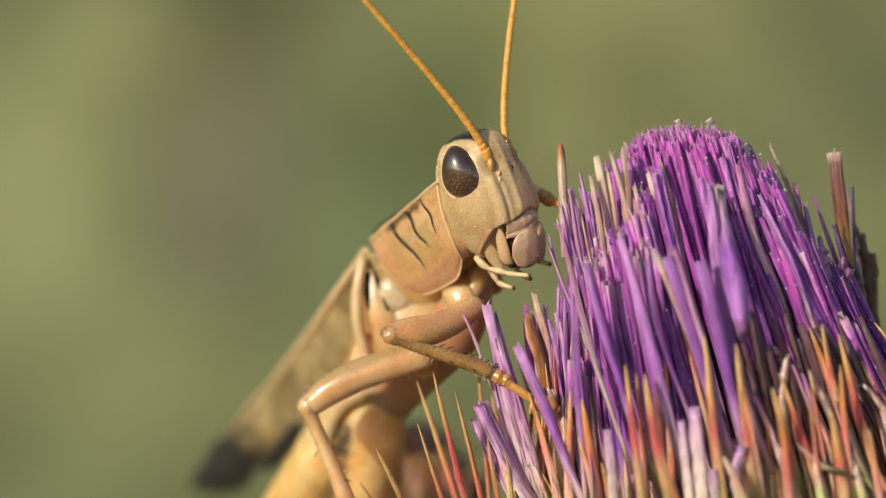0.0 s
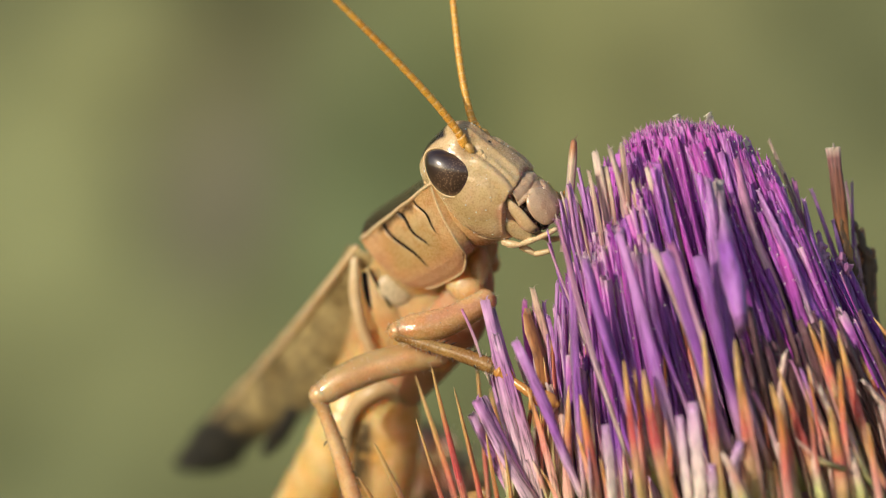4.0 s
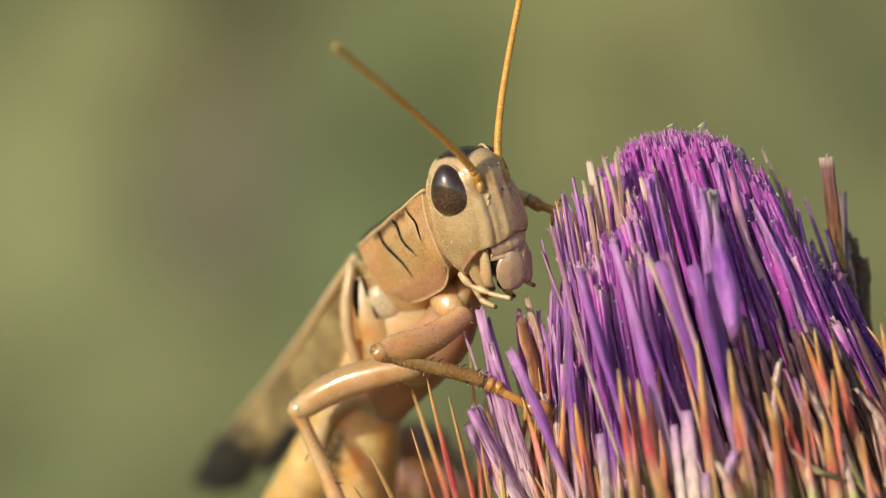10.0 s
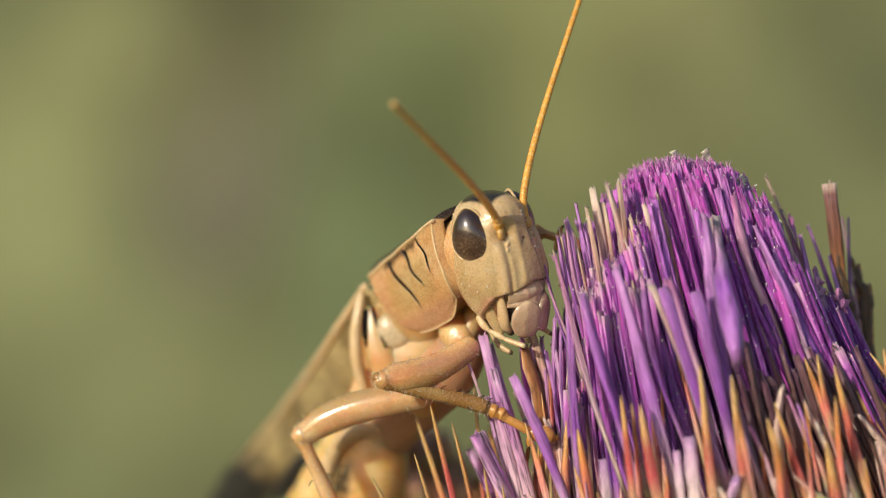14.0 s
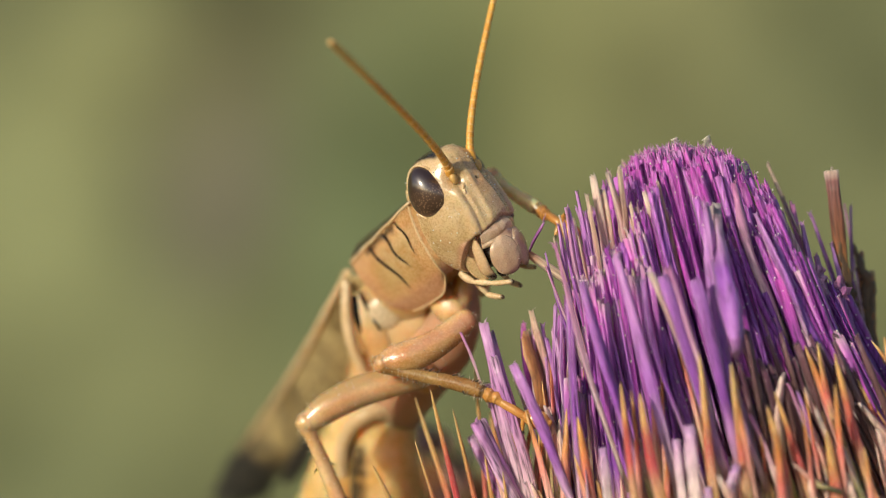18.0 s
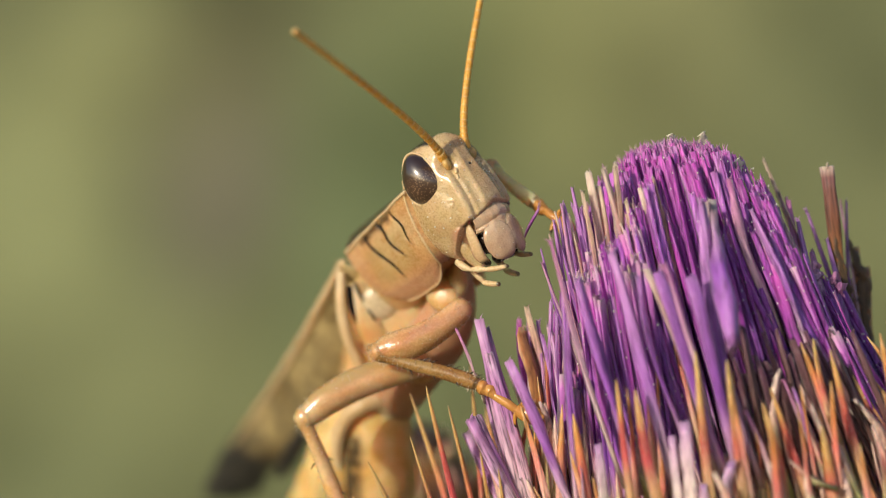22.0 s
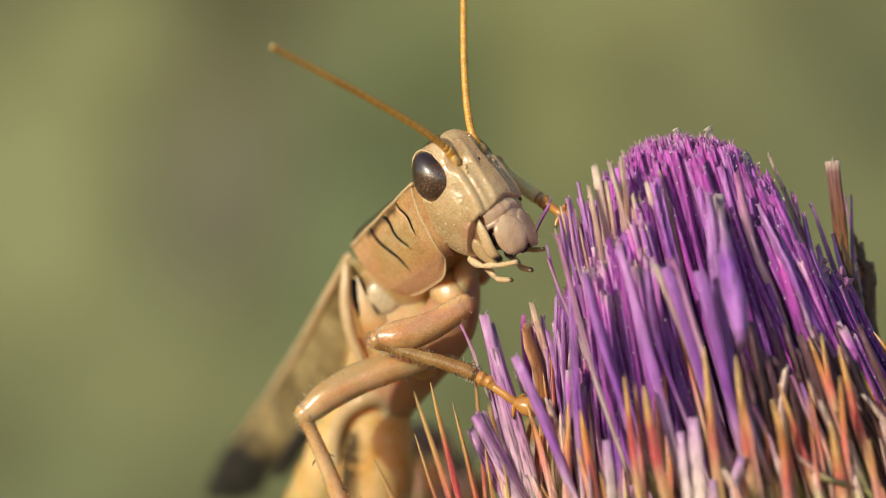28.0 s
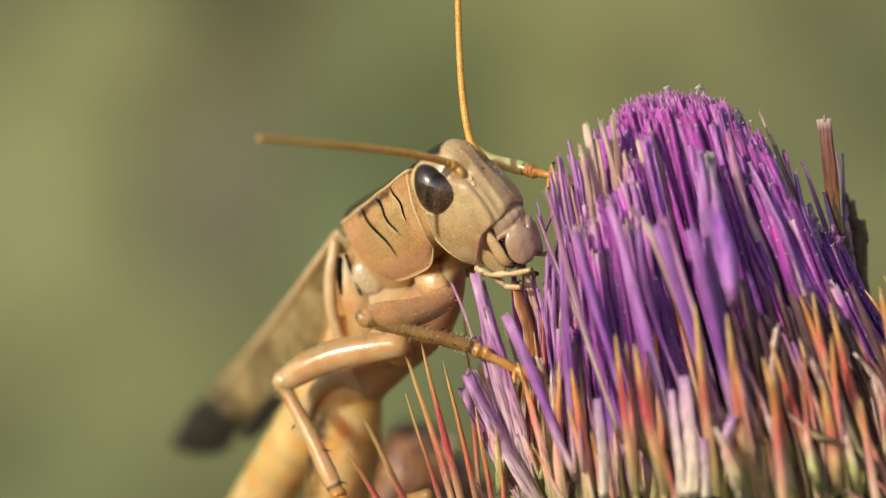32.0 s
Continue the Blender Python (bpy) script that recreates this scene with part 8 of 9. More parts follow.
    walk(middle_tibia, [
        (0, mm_pose(-7.731, -1.804, -8.835, 163.13, 66.99, -21.10)),
        (0.5, mm_pose(-7.670, -1.381, -8.896, 163.39, 66.14, -24.85)),
        (1, mm_pose(-7.602, -1.085, -8.956, 163.29, 66.13, -27.85)),
        (1.5, mm_pose(-7.474, -0.998, -9.190, 168.23, 68.03, -23.60)),
        (2, mm_pose(-7.716, -2.468, -8.862, 167.02, 72.55, -10.65)),
        (2.5, mm_pose(-8.011, -2.410, -8.040, 143.43, 71.55, -35.51)),
        (3, mm_pose(-8.157, -2.109, -7.445, 122.44, 72.53, -59.06)),
        (3.5, mm_pose(-8.192, -1.980, -7.238, 113.08, 72.78, -69.50)),
        (5.5, mm_pose(-8.073, -2.394, -7.807, 151.68, 75.13, -26.66)),
        (6, mm_pose(-8.089, -2.425, -7.732, 156.45, 74.59, -21.37)),
        (6.5, mm_pose(-8.091, -2.433, -7.722, 159.43, 73.24, -18.21)),
        (7, mm_pose(-8.053, -2.511, -7.859, 165.79, 72.49, -11.05)),
        (7.5, mm_pose(-7.987, -1.497, -8.050, 157.41, 69.59, -28.84)),
        (8, mm_pose(-8.049, -2.314, -7.915, 168.23, 70.41, -10.26)),
        (8.5, mm_pose(-7.886, -1.319, -8.316, 166.67, 68.33, -21.03)),
        (9, mm_pose(-7.948, -1.565, -8.200, 165.85, 68.61, -19.57)),
        (9.5, mm_pose(-7.866, -1.339, -8.382, 170.42, 66.60, -16.95)),
        (10, mm_pose(-7.744, -0.878, -8.520, 167.48, 66.44, -24.45)),
        (10.5, mm_pose(-7.841, -1.259, -8.425, 170.28, 66.36, -17.87)),
        (11, mm_pose(-7.890, -1.399, -8.332, 167.44, 67.98, -19.51)),
        (11.5, mm_pose(-7.912, -1.456, -8.282, 167.70, 68.47, -18.69)),
        (12, mm_pose(-7.934, -1.367, -8.184, 165.76, 67.48, -21.39)),
        (12.5, mm_pose(-7.878, -1.226, -8.302, 170.81, 66.68, -17.48)),
        (13, mm_pose(-7.815, -0.914, -8.339, 170.02, 66.81, -21.18)),
        (13.5, mm_pose(-7.845, -1.034, -8.314, 170.58, 67.41, -19.48)),
        (14, mm_pose(-7.884, -1.273, -8.305, 171.64, 66.81, -16.19)),
        (14.5, mm_pose(-7.753, -0.903, -8.508, 172.35, 65.40, -19.00)),
        (15, mm_pose(-7.785, -0.934, -8.435, 170.76, 65.04, -20.32)),
        (15.5, mm_pose(-7.790, -0.933, -8.421, 169.05, 65.83, -22.13)),
        (17.5, mm_pose(-8.101, -2.729, -7.581, 134.43, 74.87, -41.36)),
        (18, mm_pose(-8.095, -2.757, -7.592, 137.85, 75.45, -37.57)),
        (18.5, mm_pose(-8.075, -2.791, -7.671, 140.48, 74.84, -34.65)),
        (19, mm_pose(-8.069, -2.343, -7.829, 139.79, 72.63, -39.56)),
        (19.5, mm_pose(-8.038, -1.847, -7.948, 138.57, 71.11, -45.45)),
        (20, mm_pose(-8.075, -2.698, -7.711, 128.55, 76.79, -47.86)),
        (20.5, mm_pose(-8.051, -2.726, -7.800, 133.74, 76.13, -42.38)),
        (21, mm_pose(-8.048, -2.710, -7.818, 131.90, 75.86, -44.49)),
        (21.5, mm_pose(-8.059, -2.697, -7.780, 132.16, 76.15, -44.26)),
        (22, mm_pose(-8.038, -2.706, -7.859, 134.19, 76.19, -42.16)),
        (22.5, mm_pose(-8.043, -2.695, -7.845, 134.62, 76.24, -41.79)),
        (23, mm_pose(-8.031, -2.718, -7.883, 136.12, 76.02, -40.10)),
        (23.5, mm_pose(-8.004, -2.743, -7.976, 136.78, 75.17, -39.36)),
        (24, mm_pose(-7.988, -2.753, -8.029, 140.02, 75.34, -35.92)),
        (24.5, mm_pose(-8.029, -2.707, -7.894, 138.99, 76.52, -37.18)),
        (25, mm_pose(-8.006, -2.698, -7.985, 140.50, 76.75, -35.78)),
        (25.5, mm_pose(-8.025, -2.769, -7.886, 143.58, 74.27, -31.90)),
        (27.5, mm_pose(-7.937, -2.745, -8.203, 146.63, 74.57, -29.29)),
        (28, mm_pose(-7.929, -2.748, -8.229, 146.90, 74.54, -29.01)),
        (28.5, mm_pose(-7.921, -2.738, -8.258, 148.91, 74.16, -27.03)),
        (29, mm_pose(-7.897, -2.722, -8.334, 147.94, 73.37, -28.32)),
        (29.5, mm_pose(-7.856, -2.705, -8.459, 155.65, 72.89, -20.41)),
        (30, mm_pose(-7.633, -0.640, -8.671, 157.58, 64.96, -37.64)),
        (30.5, mm_pose(-7.722, -1.119, -8.687, 162.10, 66.49, -28.31)),
        (31, mm_pose(-7.701, -0.914, -8.650, 161.84, 64.71, -30.39)),
        (31.5, mm_pose(-7.697, -0.715, -8.554, 159.58, 62.37, -34.40)),
        (32, mm_pose(-7.751, -0.434, -8.200, 156.90, 58.19, -38.67)),
    ])
    walk(far_femur, [
        (0, mm_pose(2.366, 0.500, -1.742, -22.27, -85.08, -22.86)),
        (0.5, mm_pose(2.366, 0.500, -1.742, -2.02, -85.69, -41.10)),
        (1, mm_pose(2.366, 0.500, -1.742, -37.37, -83.09, -5.81)),
        (1.5, mm_pose(2.366, 0.500, -1.742, -38.62, -85.92, -4.84)),
        (2, mm_pose(2.366, 0.500, -1.742, -18.17, -81.20, -26.94)),
        (2.5, mm_pose(2.366, 0.500, -1.742, -42.04, -75.29, -6.29)),
        (3, mm_pose(2.366, 0.500, -1.742, -45.11, -74.94, -7.18)),
        (3.5, mm_pose(2.366, 0.500, -1.742, -40.19, -74.10, -11.77)),
        (5.5, mm_pose(2.366, 0.500, -1.742, -84.03, -83.77, 43.14)),
        (6, mm_pose(2.366, 0.500, -1.742, -84.26, -84.98, 46.11)),
        (6.5, mm_pose(2.366, 0.500, -1.742, -138.58, -83.68, 98.38)),
        (7, mm_pose(2.366, 0.500, -1.742, -148.45, -85.16, 112.08)),
        (7.5, mm_pose(2.366, 0.500, -1.742, -102.03, -84.34, 65.14)),
        (8, mm_pose(2.366, 0.500, -1.742, -171.66, -83.13, 136.67)),
        (8.5, mm_pose(2.366, 0.500, -1.742, -139.85, -85.14, 107.12)),
        (9, mm_pose(2.366, 0.500, -1.742, -143.05, -86.27, 110.56)),
        (9.5, mm_pose(2.366, 0.500, -1.742, -175.15, -81.37, 142.23)),
        (10, mm_pose(2.366, 0.500, -1.742, -118.31, -84.93, 87.44)),
        (10.5, mm_pose(2.366, 0.500, -1.742, -161.25, -83.31, 129.21)),
        (11, mm_pose(2.366, 0.500, -1.742, -145.56, -84.50, 112.76)),
        (11.5, mm_pose(2.366, 0.500, -1.742, -119.32, -84.60, 88.35)),
        (12, mm_pose(2.366, 0.500, -1.742, -132.30, -84.59, 100.12)),
        (12.5, mm_pose(2.366, 0.500, -1.742, -162.34, -83.34, 132.05)),
        (13, mm_pose(2.366, 0.500, -1.742, -147.25, -84.79, 119.75)),
        (13.5, mm_pose(2.366, 0.500, -1.742, -161.86, -84.97, 134.94)),
        (14, mm_pose(2.366, 0.500, -1.742, -172.36, -82.06, 144.05)),
        (14.5, mm_pose(2.366, 0.500, -1.742, -159.07, -82.58, 129.61)),
        (15, mm_pose(2.366, 0.500, -1.742, -176.28, -81.43, 148.13)),
        (15.5, mm_pose(2.366, 0.500, -1.742, -156.44, -82.38, 125.12)),
        (17.5, mm_pose(2.366, 0.500, -1.742, -48.63, -68.25, 3.91)),
        (18, mm_pose(2.366, 0.500, -1.742, -34.05, -70.41, -5.85)),
        (18.5, mm_pose(2.366, 0.500, -1.742, -40.21, -69.74, -0.53)),
        (19, mm_pose(2.366, 0.500, -1.742, -32.21, -70.90, -6.84)),
        (19.5, mm_pose(2.366, 0.500, -1.742, -35.26, -70.95, -4.76)),
        (20, mm_pose(2.366, 0.500, -1.742, -26.90, -66.90, -14.81)),
        (20.5, mm_pose(2.366, 0.500, -1.742, -28.05, -67.23, -13.46)),
        (21, mm_pose(2.366, 0.500, -1.742, -36.89, -66.28, -7.47)),
        (21.5, mm_pose(2.366, 0.500, -1.742, -36.87, -65.34, -6.96)),
        (22, mm_pose(2.366, 0.500, -1.742, -29.89, -67.37, -12.44)),
        (22.5, mm_pose(2.366, 0.500, -1.742, -33.60, -66.75, -8.84)),
        (23, mm_pose(2.366, 0.500, -1.742, -29.33, -66.67, -12.33)),
        (23.5, mm_pose(2.366, 0.500, -1.742, -36.01, -65.05, -7.85)),
        (24, mm_pose(2.366, 0.500, -1.742, -28.31, -67.16, -13.02)),
        (24.5, mm_pose(2.366, 0.500, -1.742, -30.36, -66.56, -10.82)),
        (25, mm_pose(2.366, 0.500, -1.742, -23.79, -69.11, -16.46)),
        (25.5, mm_pose(2.366, 0.500, -1.742, -33.20, -67.98, -8.06)),
        (27.5, mm_pose(2.366, 0.500, -1.742, -31.45, -70.81, -10.55)),
        (28, mm_pose(2.366, 0.500, -1.742, -28.41, -70.43, -13.20)),
        (28.5, mm_pose(2.366, 0.500, -1.742, -34.37, -70.11, -7.99)),
        (29, mm_pose(2.366, 0.500, -1.742, -32.24, -70.29, -11.41)),
        (29.5, mm_pose(2.366, 0.500, -1.742, -35.81, -74.78, -7.05)),
        (30, mm_pose(2.366, 0.500, -1.742, -44.36, -84.53, 2.63)),
        (30.5, mm_pose(2.366, 0.500, -1.742, -51.27, -86.16, 13.09)),
        (31, mm_pose(2.366, 0.500, -1.742, -69.92, -87.13, 30.41)),
        (31.5, mm_pose(2.366, 0.500, -1.742, -22.55, -85.56, -14.39)),
        (32, mm_pose(2.366, 0.500, -1.742, -56.85, -82.97, 19.97)),
    ])
    walk(far_tibia, [
        (0, mm_pose(2.807, 0.314, 3.809, -2.00, 21.45, -45.79)),
        (0.5, mm_pose(2.682, 0.225, 3.814, -0.16, 21.83, -43.18)),
        (1, mm_pose(3.033, 0.432, 3.789, -4.57, 23.59, -44.81)),
        (1.5, mm_pose(2.762, 0.467, 3.816, -2.84, 26.21, -44.65)),
        (2, mm_pose(3.126, 0.114, 3.764, -3.16, 30.12, -46.49)),
        (2.5, mm_pose(3.773, 0.345, 3.647, -10.85, 25.37, -52.08)),
        (3, mm_pose(3.803, 0.319, 3.638, -11.89, 26.65, -56.68)),
        (3.5, mm_pose(3.861, 0.189, 3.616, -11.67, 29.06, -56.60)),
        (5.5, mm_pose(2.807, 0.913, 3.797, -6.97, 27.23, -44.05)),
        (6, mm_pose(2.704, 0.851, 3.808, -5.57, 26.30, -40.60)),
        (6.5, mm_pose(2.277, 1.106, 3.796, -4.47, 21.09, -41.98)),
        (7, mm_pose(2.190, 0.936, 3.810, -2.73, 21.93, -37.49)),
        (7.5, mm_pose(2.597, 0.998, 3.803, -5.99, 22.50, -39.25)),
        (8, mm_pose(1.882, 0.957, 3.790, -1.05, 18.40, -35.37)),
        (8.5, mm_pose(2.227, 0.951, 3.810, -3.36, 21.05, -34.04)),
        (9, mm_pose(2.239, 0.839, 3.818, -2.40, 20.77, -33.39)),
        (9.5, mm_pose(1.706, 1.012, 3.767, -0.76, 15.79, -33.17)),
        (10, mm_pose(2.388, 0.992, 3.808, -4.79, 21.04, -32.69)),
        (10.5, mm_pose(1.956, 1.003, 3.792, -2.25, 17.40, -32.83)),
        (11, mm_pose(2.160, 0.992, 3.804, -3.30, 19.96, -34.05)),
        (11.5, mm_pose(2.381, 1.024, 3.805, -5.06, 21.58, -32.94)),
        (12, mm_pose(2.274, 1.017, 3.805, -4.24, 19.22, -33.70)),
        (12.5, mm_pose(1.934, 0.980, 3.792, -2.12, 17.53, -31.04)),
        (13, mm_pose(2.115, 0.939, 3.807, -2.99, 19.63, -28.61)),
        (13.5, mm_pose(2.022, 0.845, 3.808, -1.67, 20.22, -27.57)),
        (14, mm_pose(1.744, 0.952, 3.776, -1.10, 16.92, -28.71)),
        (14.5, mm_pose(1.908, 1.054, 3.783, -2.76, 16.89, -30.43)),
        (15, mm_pose(1.661, 0.938, 3.767, -0.57, 15.21, -28.34)),
        (15.5, mm_pose(1.941, 1.105, 3.780, -3.18, 17.04, -32.44)),
        (17.5, mm_pose(4.426, 0.641, 3.433, -18.67, 29.67, -52.11)),
        (18, mm_pose(4.225, 0.310, 3.507, -12.83, 32.27, -45.27)),
        (18.5, mm_pose(4.295, 0.482, 3.485, -15.13, 31.11, -46.90)),
        (19, mm_pose(4.176, 0.283, 3.523, -11.80, 31.50, -43.84)),
        (19.5, mm_pose(4.178, 0.349, 3.525, -12.75, 31.38, -45.23)),
        (20, mm_pose(4.480, -0.059, 3.383, -12.78, 36.66, -47.54)),
        (20.5, mm_pose(4.464, -0.002, 3.395, -12.96, 35.75, -47.28)),
        (21, mm_pose(4.588, 0.208, 3.359, -16.95, 34.06, -51.66)),
        (21.5, mm_pose(4.673, 0.218, 3.322, -17.73, 34.72, -51.55)),
        (22, mm_pose(4.460, 0.038, 3.401, -13.59, 35.29, -48.34)),
        (22.5, mm_pose(4.540, 0.162, 3.377, -15.50, 35.17, -49.31)),
        (23, mm_pose(4.522, 0.029, 3.374, -13.76, 35.33, -47.68)),
        (23.5, mm_pose(4.694, 0.179, 3.310, -17.32, 33.60, -51.03)),
        (24, mm_pose(4.474, 0.013, 3.393, -12.91, 34.53, -46.83)),
        (24.5, mm_pose(4.543, 0.084, 3.370, -14.35, 35.80, -47.59)),
        (25, mm_pose(4.271, -0.063, 3.464, -10.28, 36.27, -44.97)),
        (25.5, mm_pose(4.435, 0.207, 3.423, -13.99, 31.89, -46.81)),
        (27.5, mm_pose(4.166, 0.165, 3.520, -11.85, 33.38, -47.15)),
        (28, mm_pose(4.183, 0.074, 3.508, -11.07, 33.86, -46.43)),
        (28.5, mm_pose(4.243, 0.237, 3.497, -13.22, 32.90, -48.01)),
        (29, mm_pose(4.208, 0.128, 3.503, -12.23, 31.87, -48.64)),
        (29.5, mm_pose(3.818, 0.320, 3.634, -10.26, 30.38, -47.13)),
        (30, mm_pose(2.897, 0.524, 3.804, -4.15, 22.83, -43.21)),
        (30.5, mm_pose(2.729, 0.584, 3.817, -3.25, 22.94, -39.39)),
        (31, mm_pose(2.607, 0.641, 3.823, -2.86, 19.84, -40.46)),
        (31.5, mm_pose(2.785, 0.393, 3.813, -1.80, 18.63, -37.45)),
        (32, mm_pose(3.007, 0.733, 3.788, -6.00, 11.73, -37.91)),
    ])
    walk(labrum, [
        (0, mm_pose(2.050, 0.000, -2.150, 0.00, 0.00, 0.00)),
        (0.5, mm_pose(2.050, 0.000, -2.150, 0.00, -2.40, 0.00)),
        (1, mm_pose(2.050, 0.000, -2.150, 0.00, -10.80, 0.00)),
        (1.5, mm_pose(2.050, 0.000, -2.150, 0.00, -4.80, 0.00)),
        (2, mm_pose(2.050, 0.000, -2.150, 0.00, -1.20, 0.00)),
        (2.5, mm_pose(2.050, 0.000, -2.150, 0.00, -2.40, 0.00)),
        (3, mm_pose(2.050, 0.000, -2.150, 0.00, -1.20, 0.00)),
        (3.5, mm_pose(2.050, 0.000, -2.150, 0.00, -4.80, 0.00)),
        (5.5, mm_pose(2.050, 0.000, -2.150, 0.00, -3.60, 0.00)),
        (6, mm_pose(2.050, 0.000, -2.150, 0.00, -3.60, 0.00)),
        (6.5, mm_pose(2.050, 0.000, -2.150, 0.00, -6.00, 0.00)),
        (7, mm_pose(2.050, 0.000, -2.150, 0.00, -2.40, 0.00)),
        (7.5, mm_pose(2.050, 0.000, -2.150, 0.00, -3.60, 0.00)),
        (8, mm_pose(2.050, 0.000, -2.150, 0.00, -7.20, 0.00)),
        (8.5, mm_pose(2.050, 0.000, -2.150, 0.00, -3.60, 0.00)),
        (9, mm_pose(2.050, 0.000, -2.150, 0.00, -7.20, 0.00)),
        (9.5, mm_pose(2.050, 0.000, -2.150, 0.00, -2.40, 0.00)),
        (10, mm_pose(2.050, 0.000, -2.150, 0.00, -10.80, 0.00)),
        (10.5, mm_pose(2.050, 0.000, -2.150, 0.00, -3.60, 0.00)),
        (11, mm_pose(2.050, 0.000, -2.150, 0.00, -2.40, 0.00)),
        (11.5, mm_pose(2.050, 0.000, -2.150, 0.00, -10.80, 0.00)),
        (12, mm_pose(2.050, 0.000, -2.150, 0.00, -3.60, 0.00)),
        (12.5, mm_pose(2.050, 0.000, -2.150, 0.00, -2.40, 0.00)),
        (13, mm_pose(2.050, 0.000, -2.150, 0.00, -9.60, 0.00)),
        (13.5, mm_pose(2.050, 0.000, -2.150, 0.00, -10.80, 0.00)),
        (14, mm_pose(2.050, 0.000, -2.150, 0.00, -2.40, 0.00)),
        (14.5, mm_pose(2.050, 0.000, -2.150, 0.00, -3.60, 0.00)),
        (15, mm_pose(2.050, 0.000, -2.150, 0.00, -2.40, 0.00)),
        (15.5, mm_pose(2.050, 0.000, -2.150, 0.00, -6.00, 0.00)),
        (17.5, mm_pose(2.050, 0.000, -2.150, 0.00, -10.80, 0.00)),
        (18, mm_pose(2.050, 0.000, -2.150, 0.00, -7.20, 0.00)),
        (18.5, mm_pose(2.050, 0.000, -2.150, 0.00, -3.60, 0.00)),
        (19, mm_pose(2.050, 0.000, -2.150, 0.00, -6.00, 0.00)),
        (19.5, mm_pose(2.050, 0.000, -2.150, 0.00, -4.80, 0.00)),
        (20, mm_pose(2.050, 0.000, -2.150, 0.00, -10.80, 0.00)),
        (20.5, mm_pose(2.050, 0.000, -2.150, 0.00, -2.40, 0.00)),
        (21, mm_pose(2.050, 0.000, -2.150, 0.00, -1.20, 0.00)),
        (21.5, mm_pose(2.050, 0.000, -2.150, 0.00, -2.40, 0.00)),
        (22, mm_pose(2.050, 0.000, -2.150, 0.00, -9.60, 0.00)),
        (22.5, mm_pose(2.050, 0.000, -2.150, 0.00, -2.40, 0.00)),
        (23, mm_pose(2.050, 0.000, -2.150, 0.00, -3.60, 0.00)),
        (23.5, mm_pose(2.050, 0.000, -2.150, 0.00, -8.40, 0.00)),
        (24, mm_pose(2.050, 0.000, -2.150, 0.00, -7.20, 0.00)),
        (24.5, mm_pose(2.050, 0.000, -2.150, 0.00, -1.20, 0.00)),
        (25, mm_pose(2.050, 0.000, -2.150, 0.00, -10.80, 0.00)),
        (25.5, mm_pose(2.050, 0.000, -2.150, 0.00, -2.40, 0.00)),
        (27.5, mm_pose(2.050, 0.000, -2.150, 0.00, -3.60, 0.00)),
        (28, mm_pose(2.050, 0.000, -2.150, 0.00, -10.80, 0.00)),
        (28.5, mm_pose(2.050, 0.000, -2.150, 0.00, -3.60, 0.00)),
        (29, mm_pose(2.050, 0.000, -2.150, 0.00, -3.60, 0.00)),
        (29.5, mm_pose(2.050, 0.000, -2.150, 0.00, -10.80, 0.00)),
        (30, mm_pose(2.050, 0.000, -2.150, 0.00, -2.40, 0.00)),
        (30.5, mm_pose(2.050, 0.000, -2.150, 0.00, -3.60, 0.00)),
        (31, mm_pose(2.050, 0.000, -2.150, 0.00, -2.40, 0.00)),
        (31.5, mm_pose(2.050, 0.000, -2.150, 0.00, -6.00, 0.00)),
        (32, mm_pose(2.050, 0.000, -2.150, 0.00, -1.20, 0.00)),
    ])
